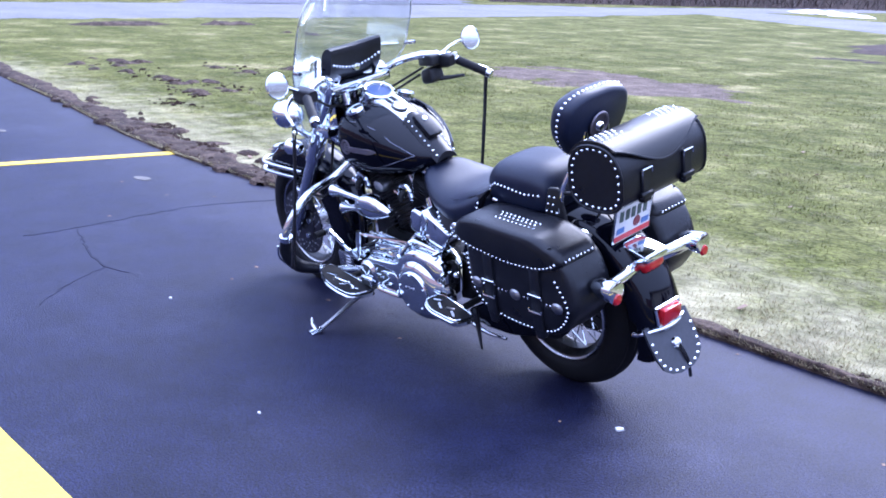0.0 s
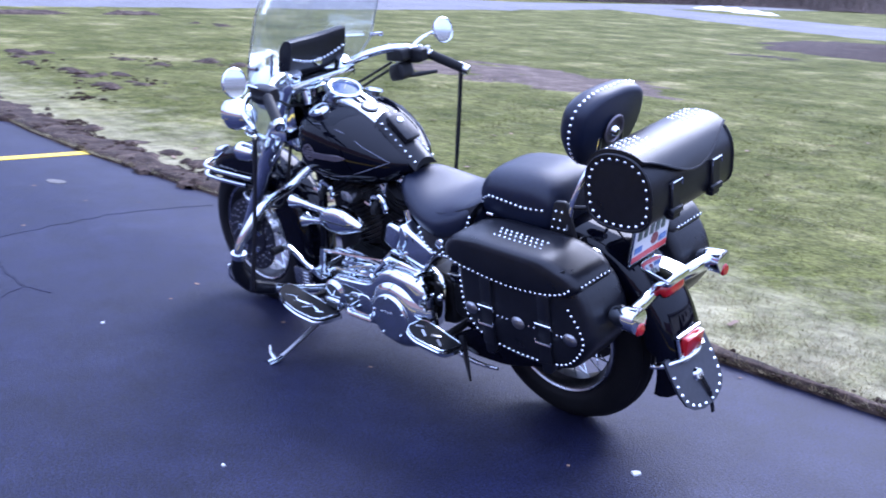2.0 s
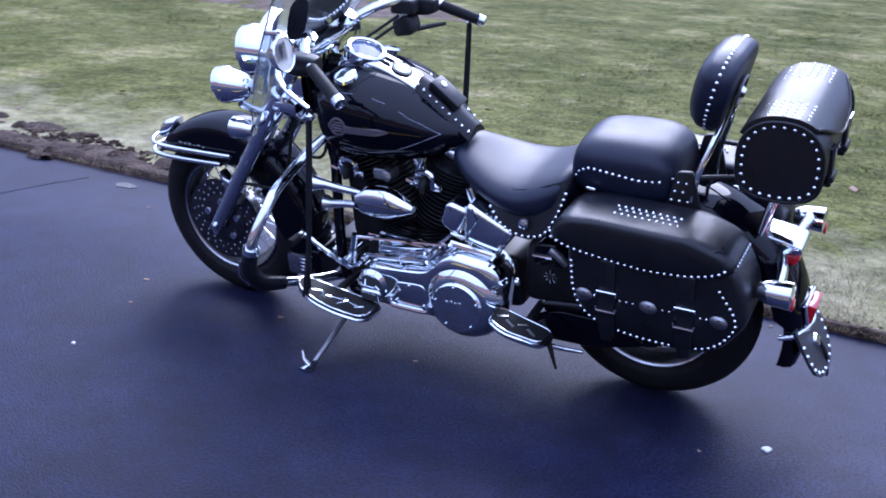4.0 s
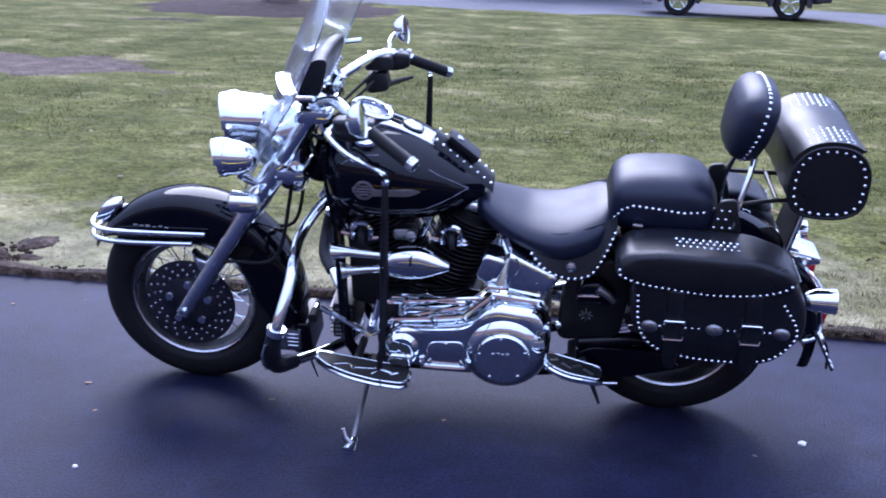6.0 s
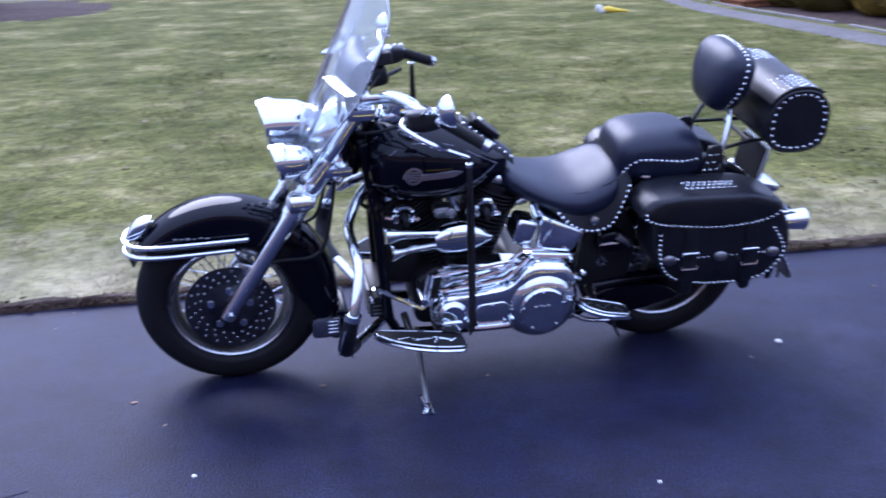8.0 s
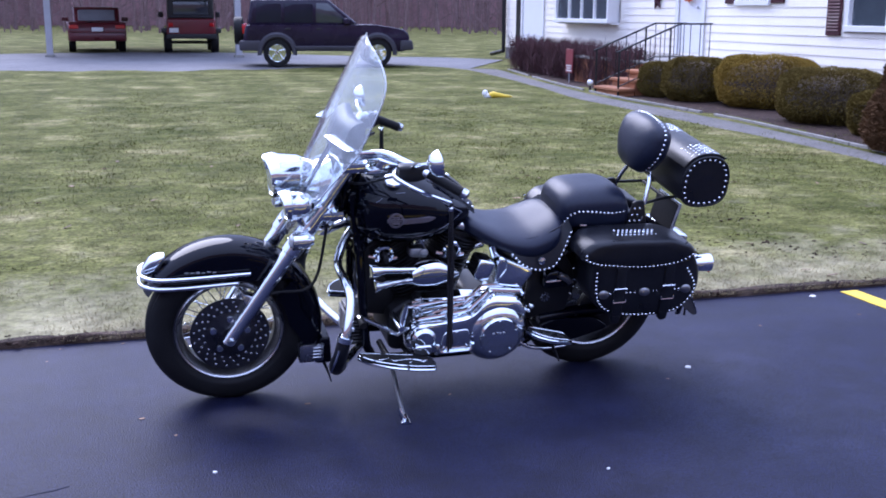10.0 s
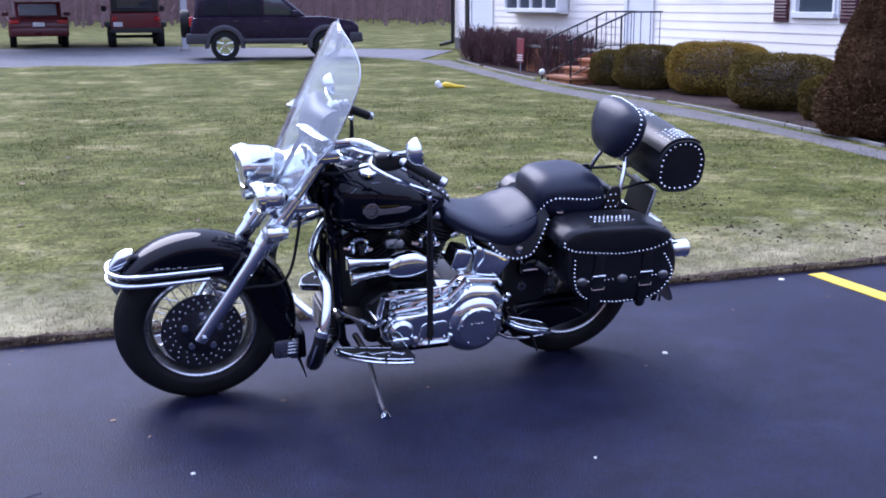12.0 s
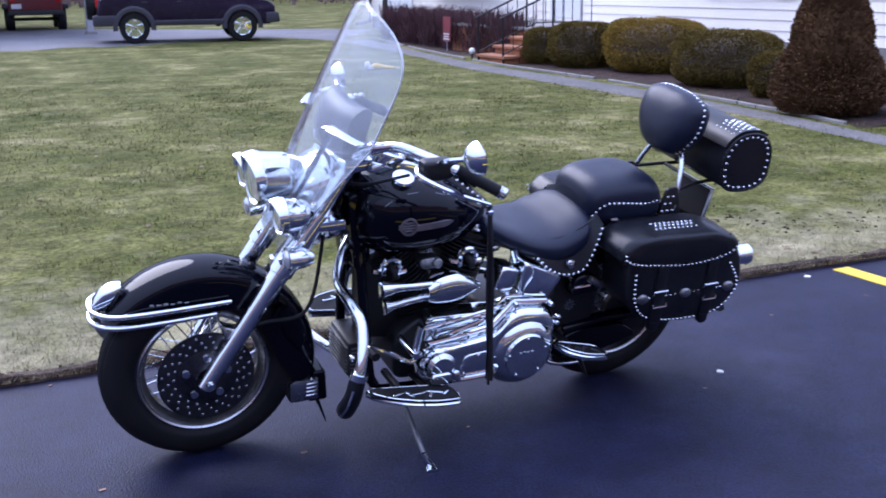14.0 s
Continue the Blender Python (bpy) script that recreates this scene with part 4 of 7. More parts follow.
# crumbs and lumps of dark earth thrown up along the drive
def crumbs(name, n, spots, seed, label):
    rng = np.random.RandomState(seed)
    base = ball((0, 0, 0), 1.0, 1)
    bv = np.array([v.co[:] for v in base.verts])
    bf = np.array([[v.index for v in f.verts] for f in base.faces])
    base.free()
    vs, fs = [], []
    for k in range(n):
        x, y, wide = spots(rng)
        r = 0.006 + 0.02 * rng.uniform(0, 1) ** 3 * wide
        q = bv * (r * rng.uniform(0.6, 1.5, 3) * (1, 1, 0.6)) * rng.uniform(0.7, 1.3, (len(bv), 1))
        fs.append(bf + len(bv) * k)
        vs.append(q + (x, y, rise(y) + 0.024))
    me = bpy.data.meshes.new(name)
    me.from_pydata(np.concatenate(vs).tolist(), [], np.concatenate(fs).tolist())
    me.materials.append(M["clod"])
    tagged(new(name, me), label, "soil", kind="stuff")


def by_drive(rng):
    x = -1.9 - 3.3 * rng.uniform(0, 1) ** 0.8
    clump = 0.5 + 0.5 * math.sin(x * 4.1) * math.sin(x * 1.7 + 1)
    return x, edge_y(x) + 0.02 + 0.34 * rng.uniform(0, 1) * (0.4 + clump), 0.4 + clump


def on_lawn(rng):
    x0, y0, w = [(-9.5, 3.2, 0.9), (-8.1, 3.1, 0.5), (-9.0, 4.5, 0.7), (-7.3, 3.4, 0.5), (-6.4, 2.2, 0.35), (-7.0, 2.7, 0.4)][rng.randint(6)]
    return x0 + rng.normal(0, w * 0.6), y0 + rng.normal(0, w * 0.22), 1.4


def east_edge(rng):
    x = rng.uniform(-1.9, 6.5)
    return x, edge_y(x) + rng.normal(0.03, 0.03), 0.35


crumbs("earth_lumps", 1500, by_drive, 31, "dark lumps of turned earth along the drive")
crumbs("earth_lumps", 260, on_lawn, 32, "dark lumps of earth scattered on the lawn")
crumbs("earth_crumbs", 700, east_edge, 33, "dark crumbs of soil along the drive's edge")


def thin_turf(rng):
    x0, y0 = [(4.6, 1.5), (5.2, 0.9), (3.4, 1.2), (5.6, 2.2), (2.6, 1.6), (6.1, 1.2), (4.0, 0.7), (3.0, 2.4)][rng.randint(8)]
    x = x0 + rng.normal(0, 0.4)
    return x, max(edge_y(x) + 0.12, edge_y(x) + y0 - 0.5 + rng.normal(0, 0.13)), 0.45


crumbs("earth_crumbs", 420, thin_turf, 34, "dark specks of soil in the thin turf")

# brush on the bank beyond the road
bank = [Vector(p) for p in ((-27.5, 27, 0), (-24, 33, 0), (-22.6, 38, 0), (-20.6, 43.5, 0), (-16, 48, 0), (-8, 53, 0))]
line = curve_pts(bank, 6)
tagged(grid("brush_bank", [0, 1, 2, 4, 8], lambda k: list(range(len(line))), lambda k, j: 0.0, "mulch"), "leaf-littered bank beyond the road", "bank", kind="structure")
me = bpy.data.objects["brush_bank"].data
for v in me.vertices:
    p = line[int(round(v.co.y))]
    k = v.co.x
    v.co = (p.x - 0.7 * k, p.y + 0.7 * k, rise(p.y) + 0.02 + 0.16 * k + 0.1 * noise.noise((p.x, p.y, k)))
rng = np.random.RandomState(21)
vs, fs = [], []
for k in range(5200):
    t = rng.uniform(0, len(line) - 1.01)
    p = line[int(t)].lerp(line[int(t) + 1], t % 1)
    o = 8 * rng.uniform(0, 1)
    p = Vector((p.x - 0.7 * o, p.y + 0.7 * o, rise(p.y) + 0.12 * o))
    d = Vector((rng.uniform(-0.7, 0.7), rng.uniform(-0.7, 0.7), 1)).normalized() * rng.uniform(0.4, 2.4)
    w = Vector((rng.uniform(-1, 1), rng.uniform(-1, 1), 0)).normalized() * rng.uniform(0.008, 0.035)
    n = len(vs)
    vs += [p - w, p + w, p + d + w * 0.3, p + d - w * 0.3]
    fs.append((n, n + 1, n + 2, n + 3))
me = bpy.data.meshes.new("roadside_brush")
me.from_pydata(vs, [], fs)
me.materials.append(M["bark"])
tagged(new("roadside_brush", me), "tangled leafless brush on the bank beyond the road", "brush", kind="stuff")

# unseen wall added behind the camera: keeps low sky out of the bike's reflections
rng = np.random.RandomState(8)
bm = bmesh.new()
ring = [(x, -40 - 16 * math.sin((x + 95) / 190 * math.pi)) for x in np.linspace(-95, 95, 60)]
lo = [bm.verts.new((x, y, -0.2)) for x, y in ring]
hi = [bm.verts.new((x, y, 15 + 4 * noise.noise((x * 0.15, y * 0.2, 4)))) for x, y in ring]
for k in range(len(ring) - 1):
    bm.faces.new((lo[k], lo[k + 1], hi[k + 1], hi[k]))
tagged(part("backdrop_south", bm, "far_bark"), "unseen brown woods-like wall added behind the lot to block the low sky", "woods", kind="structure")

# woods far behind
rng = np.random.RandomState(5)
bm = bmesh.new()
for k in range(1300):
    a = rng.uniform(radians(20), radians(165))
    R = rng.uniform(62, 92)
    x, y = R * math.cos(a), R * math.sin(a)
    if x > 8 and y < 50:
        continue
    h, r = rng.uniform(7, 17), 0.03 + 0.15 * rng.uniform(0, 1) ** 2.2
    lean = rng.uniform(-1.3, 1.3)
    bm2 = tube([(x, y, 0), (x + lean, y, h)], [r, r * 0.3], 5, caps=False)
    bm = bm2 if k == 0 else bm
    if k:
        for f in bm2.faces:
            bm.faces.new([bm.verts.new(v.co) for v in f.verts])
        bm2.free()
# slanting branches and brush between the trunks
vs, fs = [], []
for k in range(9000):
    a, R = rng.uniform(radians(20), radians(165)), rng.uniform(60, 92)
    p = Vector((R * math.cos(a), R * math.sin(a), 9 * rng.uniform(0, 1) ** 1.3))
    if p.x > 8 and p.y < 50:
        continue
    d = Vector((rng.uniform(-1, 1), rng.uniform(-0.3, 0.3), rng.uniform(0.1, 1.2))).normalized() * rng.uniform(1.0, 3.5)
    w = Vector((-d.z, 0, d.x)).normalized() * rng.uniform(0.012, 0.04)
    n = len(vs)
    vs += [p - w, p + w, p + d + w * 0.4, p + d - w * 0.4]
    fs.append((n, n + 1, n + 2, n + 3))
me = bpy.data.meshes.new("far_brush")
me.from_pydata(vs, [], fs)
me.materials.append(M["far_bark"])
tagged(new("far_brush", me), "tangle of bare branches and brush in the woods", "woods", kind="stuff")
tagged(part("far_woods", bm, "far_bark"), "dense leafless brown woods behind the field", "woods", kind="stuff")
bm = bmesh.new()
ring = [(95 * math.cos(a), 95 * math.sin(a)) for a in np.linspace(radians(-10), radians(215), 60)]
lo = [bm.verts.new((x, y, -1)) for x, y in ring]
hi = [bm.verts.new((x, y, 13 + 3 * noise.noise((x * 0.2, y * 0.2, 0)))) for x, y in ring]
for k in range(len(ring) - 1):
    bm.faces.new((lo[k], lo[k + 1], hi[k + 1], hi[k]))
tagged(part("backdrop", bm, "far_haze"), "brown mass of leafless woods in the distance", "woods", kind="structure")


# ---- the motorcycle ----
bike = thing("motorcycle", "black cruiser motorcycle with studded leather saddlebags, leaning on its side stand", "motorcycle", pose(0, -0.012, 0, 12, 0, 0))
RF, RR, RW = Vector((-0.766, 0, 0.309)), Vector((0.797, 0, 0.309)), Vector((0.748, 0, 0.309))   # front axle, rear fender, rear axle


def B(name, bm, mat, label="", parent=None, smooth=True, angle=38):
    return part(name, bm, mat, parent or bike, label, smooth, angle)


def sides(f):
    for s in (-1, 1):
        f(s)


# wheels
def wheel(name, c, disc_sides):
    prof = []
    for k in range(25):
        ang = math.pi * (-0.12 + 1.24 * k / 24)
        u = math.sin(ang)
        r, h = 0.231 + (0.078 * u ** 0.72 if u > 0 else 0.035 * u), 0.066 * math.cos(ang)
        if k in (9, 12, 15):
            r -= 0.006
        prof.append((r, h))
    w = B(name, lathe(prof + [(0.2, -0.045), (0.195, 0), (0.2, 0.045)], 72, "y", c, closed=True), "rubber", "black tyre on a laced steel rim")
    part("rim", lathe([(0.209, -0.052), (0.2, -0.054), (0.193, -0.05), (0.187, -0.034), (0.174, -0.022), (0.172, 0), (0.174, 0.022), (0.187, 0.034), (0.193, 0.05), (0.2, 0.054), (0.209, 0.052), (0.192, 0.0)], 64, "y", c, closed=True), "dark_steel", w, "steel wheel rim with a bright lip")
    for s in (-1, 1):
        part("rim_lip", lathe([(0.204, s * 0.0545), (0.2, s * 0.058), (0.195, s * 0.0545), (0.2, s * 0.052)], 64, "y", c, closed=True), "dull_chrome", w)
    part("hub", lathe([(0.012, -0.085), (0.03, -0.085), (0.034, -0.06), (0.055, -0.05), (0.055, -0.042), (0.03, -0.035), (0.03, 0.035), (0.055, 0.042), (0.055, 0.05), (0.034, 0.06), (0.03, 0.085), (0.012, 0.085)], 24, "y", c), "dull_chrome", w)
    sp = mesh_of("spoke", tube([(0.05, 0, 0), (0.188, 0, 0)], 0.0021, 5), "chrome")
    for k in range(40):
        a = 2 * math.pi * k / 40
        side = -0.046 if k % 2 else 0.046
        tw = 0.55 if (k // 2) % 2 else -0.55
        p0 = c + Vector((0.052 * math.cos(a + tw), side, 0.052 * math.sin(a + tw)))
        p1 = c + Vector((0.178 * math.cos(a), side * 0.2, 0.178 * math.sin(a)))
        d = p1 - p0
        o = part("spoke", sp, None, w)
        o.matrix_basis = Matrix.Translation(p0) @ d.to_track_quat("X", "Z").to_matrix().to_4x4() @ Matrix.Diagonal((d.length / 0.138, 1, 1, 1)) @ Matrix.Translation((-0.05, 0, 0))
    for s in disc_sides:
        y = s * 0.083
        bm = lathe([(0.148, y - 0.003), (0.148, y + 0.003), (0.086, y + 0.003), (0.086, y - 0.003)], 64, "y", c, closed=True)
        for k in range(60):
            a = 2 * math.pi * k / 60
            r = (0.099, 0.116, 0.134)[k % 3]
            bm = join(bm, paint(lathe([(0.0044, y + s * 0.0034), (0.0034, y + s * 0.0042), (0.0001, y + s * 0.0036)], 8, "y", c + Vector((r * math.cos(a), 0, r * math.sin(a)))), 1))
        d = part("brake_disc", bm, ["dark_steel", "dull_chrome"], w, "dark drilled steel brake disc")
        bm = lathe([(0.09, y - 0.004), (0.09, y + 0.006 * s), (0.05, y + 0.012 * s), (0.03, y + 0.012 * s), (0.03, y - 0.004)], 40, "y", c)
        part("disc_carrier", bm, "dark_steel", w)
        for k in range(5):
            a = 2 * math.pi * k / 5 + 0.3
            part("carrier_slot", lathe([(0.014, y + s * 0.008), (0.012, y + s * 0.0155), (0.0005, y + s * 0.016)], 12, "y", c + Vector((0.066 * math.cos(a), 0, 0.066 * math.sin(a)))), "chrome", w)
    return w


wheel("front_wheel", RF, (-1,))
wheel("rear_wheel", RW, (1,))


# fenders
def fender(name, c, ang0, ang1, ro, half, inner, label, n=40):
    rings = []
    for i in range(n + 1):
        t = radians(ang0 + (ang1 - ang0) * i / n)
        ri = inner(math.degrees(t))
        # the cross-section, outer then inner
        o = [(-half, ri), (-half, ro - 0.05), (-half * 0.97, ro - 0.032), (-half * 0.82, ro - 0.013), (-half * 0.5, ro - 0.003), (0, ro)]
        o = o + [(-y, r) for y, r in reversed(o[:-1])]
        o = [(y, max(r, ri)) for y, r in o]
        inn = [(y * 0.96, max(r - 0.004, ri)) for y, r in reversed(o)]
        rings.append([(c.x + r * math.cos(t), y, c.z + r * math.sin(t)) for y, r in o + inn])
    return B(name, skin(rings), "black_paint", label, angle=50)


fender("front_fender", RF + Vector((0, 0, 0.0)), 150, -22, 0.358, 0.082, lambda d: min(0.335, max(0.215, 0.215 / max(math.sin(radians(d)), 0.3))) if d > 42 else 0.222 + 0.0032 * max(0, 6 - d), "glossy black deep-skirted front fender")
fender("rear_fender", RR + Vector((0, 0, 0.012)), 128, -14, 0.385, 0.1, lambda d: 0.31 if d > 8 else 0.335, "glossy black rear fender")


# chrome trim round the tip of the front fender
for z, r, x1 in ((0.548, 0.0075, -0.69), (0.512, 0.0085, -0.735)):
    B("fender_rail", tube([(x1, -0.098, z + 0.012), (-0.94, -0.098, z + 0.002), (-1.032, -0.088, z), (-1.077, -0.05, z), (-1.087, 0, z), (-1.077, 0.05, z), (-1.032, 0.088, z), (-0.94, 0.098, z + 0.002), (x1, 0.098, z + 0.012)], r, 10, 6), "chrome", "chrome fender tip rail")
B("fender_tip", body_x([(-1.08, 0.022, 0.545, 0.56, 0.8), (-1.05, 0.03, 0.535, 0.6, 0.6), (-1.02, 0.033, 0.55, 0.614, 0.6), (-0.995, 0.024, 0.59, 0.616, 0.7)], 18), "chrome", "chrome fender tip lamp")
sides(lambda s: B("fender_script", join(*[box((-0.925 + 0.02 * k, s * 0.0835 - 0.0015, 0.566 + 0.002 * math.sin(k * 2)), (-0.912 + 0.02 * k, s * 0.0835 + 0.0015, 0.5695 + 0.002 * math.cos(k * 3)), 0.0008, 1) for k in range(6)]), "steel", "small chrome script badge"))
# the front wheel is turned slightly to the right
STEER = Matrix.Translation((-0.675, 0, 0.3)) @ Matrix.Rotation(radians(-2.6), 4, Vector((0.545, 0, 0.838))) @ Matrix.Translation((0.675, 0, -0.3))
for ob in bike.children:
    if ob.name.split(".")[0] in ("front_wheel", "front_fender", "fender_rail", "fender_tip", "fender_script"):
        ob.matrix_basis = STEER @ ob.matrix_basis
bm = slab(rounded([(-0.44, 0.15), (-0.425, 0.262), (-0.385, 0.262), (-0.375, 0.15)], 0.012), -0.085, 0.085, 0.008)
B("mud_flap", bm, "black_paint", "black mud flap with a chrome plate")
B("flap_plate", join(box((-0.508, -0.1, 0.165), (-0.41, 0.1, 0.243), 0.012, 2), *[box((-0.455, -0.103, 0.185 + 0.014 * k), (-0.418, 0.103, 0.191 + 0.014 * k), 0.002, 1) for k in range(4)]), "dull_chrome", "ribbed chrome flap plate")
B("flap_tail", tube([(-0.41, -0.06, 0.16), (-0.39, -0.062, 0.11), (-0.37, -0.065, 0.05)], [0.008, 0.005, 0.002], 6), "leather")

# fork
AX = Vector((-0.545, 0, 0.838)).normalized()
FD = Vector((0.455, 0, 0.70)).normalized()


def fork(s):
    y = s * 0.112
    a = RF + Vector((-0.005, y, 0))
    f = lambda d: a + FD * d
    lo = B("fork_slider", join(tube([f(-0.03), f(-0.02), f(0.05), f(0.09), f(0.40), f(0.405)], [0.012, 0.024, 0.026, 0.0275, 0.0305, 0.026], 18), lathe([(0.001, -0.02), (0.014, -0.02), (0.016, 0.012), (0.016, 0.03)], 14, "y", a + Vector((0, -0.012 * 1, 0)))), "chrome", "polished fork slider")
    B("fork_cover", tube([f(0.40), f(0.405), f(0.60), f(0.62)], [0.03, 0.037, 0.037, 0.033], 18), "chrome", "chrome fork cover")
    B("fork_tube", tube([f(0.60), f(0.86)], 0.024, 14), "chrome")
    B("fork_clamp", box(f(0.44) + Vector((-0.03, -0.028, -0.02)), f(0.44) + Vector((0.03, 0.028, 0.025)), 0.01, 2), "chrome")
    B("axle_nut", lathe([(0.001, 0), (0.011, 0), (0.013, s * -0.006), (0.013, s * -0.03)], 12, "y", a + Vector((0, s * 0.036, 0))), "chrome")
    B("caliper", slab(rounded([(-0.74, 0.515), (-0.72, 0.49), (-0.66, 0.47), (-0.66, 0.40), (-0.70, 0.39)], 0.02), s * 0.07, s * 0.115, 0.012), "dull_chrome") if s < 0 else None
    B("brake_hose", tube([(-0.69, y * 0.9, 0.47), (-0.6, y * 1.2, 0.5), (-0.47, y * 1.1, 0.515), (-0.42, y * 0.9, 0.7), (-0.40, y * 0.6, 0.9)], 0.006, 8, 6), "rubber")


sides(fork)
tp = RF + FD * 0.80
B("triple_clamp", join(box((tp.x - 0.045, -0.15, tp.z - 0.02), (tp.x + 0.045, 0.15, tp.z + 0.02), 0.012, 2), box((tp.x - 0.12, -0.15, tp.z - 0.2), (tp.x - 0.03, 0.15, tp.z - 0.165), 0.012, 2)), "chrome", "chrome fork clamp")
B("neck_cover", slab(rounded([(-0.335, 0.86), (-0.30, 0.60), (-0.25, 0.62), (-0.26, 0.88)], 0.02), -0.085, 0.085, 0.015), "black_paint", "black frame neck cover")
B("steering_neck", tube([(-0.36, 0, 0.74), (-0.29, 0, 0.92)], 0.035, 16), "black_paint")

# lamps at the front
hl = B("headlamp", lathe([(0.0, 0.12), (0.026, 0.112), (0.055, 0.085), (0.073, 0.04), (0.08, -0.03), (0.085, -0.04), (0.085, -0.055), (0.077, -0.055), (0.075, -0.03)], 36, "x", (-0.552, 0, 0.912)), "chrome", "round chrome headlamp with a peaked visor")
part("lens", lathe([(0.076, -0.045), (0.055, -0.058), (0.0, -0.065)], 32, "x", (-0.552, 0, 0.912)), "lens", hl)


def visor(c, r, depth):
    rings = []
    for k in range(15):
        a = radians(-5 + 190 * k / 14)
        dd = depth * (0.35 + 0.65 * math.sin(max(a, 0)) ** 2)
        u, w = math.cos(a), math.sin(a)
        rings.append([(c[0] - 0.05, c[1] + r * u, c[2] + r * w), (c[0] - 0.05 - dd, c[1] + r * 0.98 * u, c[2] + r * 0.9 * w), (c[0] - 0.05 - dd, c[1] + (r * 0.98 - 0.003) * u, c[2] + (r * 0.9 - 0.003) * w), (c[0] - 0.05, c[1] + (r - 0.003) * u, c[2] + (r - 0.003) * w)])
    return skin(rings)


part("visor", visor((-0.552, 0, 0.912), 0.086, 0.034), "chrome", hl, "peaked chrome visor")


def spot(s):
    c = (-0.535, s * 0.188, 0.866)
    o = B("passing_lamp", lathe([(0.0, 0.055), (0.022, 0.05), (0.04, 0.03), (0.05, -0.005), (0.053, -0.03), (0.057, -0.035), (0.057, -0.05), (0.052, -0.05), (0.05, -0.03)], 30, "x", c), "chrome", "small chrome passing lamp with a visor")
    part("lens", lathe([(0.051, -0.042), (0.035, -0.052), (0.0, -0.056)], 26, "x", c), "lens", o)
    part("visor", visor(c, 0.058, 0.026), "chrome", o)
    t = B("turn_signal", lathe([(0.0, 0.05), (0.018, 0.045), (0.03, 0.02), (0.033, -0.02), (0.034, -0.03), (0.03, -0.032)], 22, "x", (-0.53, s * 0.205, 0.735)), "chrome", "chrome bullet turn signal")
    part("lens", lathe([(0.03, -0.03), (0.02, -0.04), (0.0, -0.043)], 20, "x", (-0.53, s * 0.205, 0.735)), "lens", t, "clear lens")


sides(spot)
B("lamp_bar", tube([(-0.535, -0.188, 0.812), (-0.51, -0.13, 0.765), (-0.49, 0, 0.715), (-0.51, 0.13, 0.765), (-0.535, 0.188, 0.812)], 0.013, 12, 5), "chrome", "curved chrome lamp bar")
B("nacelle", body_x([(-0.53, 0.05, 0.80, 0.88, 0.7), (-0.46, 0.1, 0.72, 0.95, 0.7), (-0.40, 0.11, 0.70, 0.98, 0.7), (-0.37, 0.09, 0.74, 0.98, 0.7)], 24), "chrome", "chrome lamp shell between the fork legs")


# windshield: a sheet that curves back at its sides, with a real thickness
def shield_pt(u, v):
    """u across (-1..1), v up (0..1)."""
    w = 0.27 * (0.45 + 0.55 * min(1, v / 0.5) ** 0.9) * max(0.0, 1 - max(0, (v - 0.6) / 0.4) ** 4) ** 0.6 + 0.001
    z = 0.74 + 0.695 * v - 0.02 * u * u
    y = w * u
    x = -0.565 + 0.295 * (v ** 1.12) + 1.25 * y * y
    # the bars are turned a little to the right
    return Vector((x + 0.055 * y, y, z))


NU, NV = 28, 36
bm = bmesh.new()
grid_f = [[bm.verts.new(shield_pt(-1 + 2 * i / NU, j / NV)) for i in range(NU + 1)] for j in range(NV + 1)]
grid_b = [[bm.verts.new(shield_pt(-1 + 2 * i / NU, j / NV) + Vector((0.0045, 0, -0.001))) for i in range(NU + 1)] for j in range(NV + 1)]
for j in range(NV):
    for i in range(NU):
        bm.faces.new((grid_f[j][i], grid_f[j][i + 1], grid_f[j + 1][i + 1], grid_f[j + 1][i]))
        bm.faces.new((grid_b[j][i], grid_b[j + 1][i], grid_b[j + 1][i + 1], grid_b[j][i + 1]))
ws = B("windshield", bm, "shield", "tall clear windshield with chrome straps")
ws.visible_shadow = False
rim_pts = [shield_pt(-1, j / NV) for j in range(NV)] + [shield_pt(-1 + 2 * i / NU, 1) for i in range(NU + 1)] + [shield_pt(1, j / NV) for j in range(NV - 1, -1, -1)]
part("edge_bead", tube([p + Vector((0.002, 0, 0)) for p in rim_pts], 0.0026, 6), "dull_chrome", ws, "thin polished edge")
for dx, nm in ((-0.006, "outer_strap"), (0.009, "inner_strap")):
    for s in (-1, 1):
        part(nm, tube([shield_pt(s * u / 10, 0.515) + Vector((dx, 0, 0)) for u in range(4, 10)], 0.0125, 8, flat=0.16), "chrome", ws, "short flat chrome windshield strap")
for s in (-1, 1):
    part("upright_strap", tube([shield_pt(s * 0.45, v / 10) + Vector((0.012, 0, 0)) for v in range(1, 6)] + [shield_pt(s * 0.45, 0.515) + Vector((0.012, 0, 0))], 0.009, 6, flat=0.25), "chrome", ws)
    part("strap_end", tube([shield_pt(s * 0.98, 0.515) + Vector((0.01, 0, 0)), shield_pt(s * 0.98, 0.515) + Vector((0.06, s * 0.01, 0.005))], 0.008, 8), "chrome", ws)
    part("bolt", ball(shield_pt(s * 0.45, 0.515) + Vector((-0.012, 0, 0)), 0.008, 1), "chrome", ws)
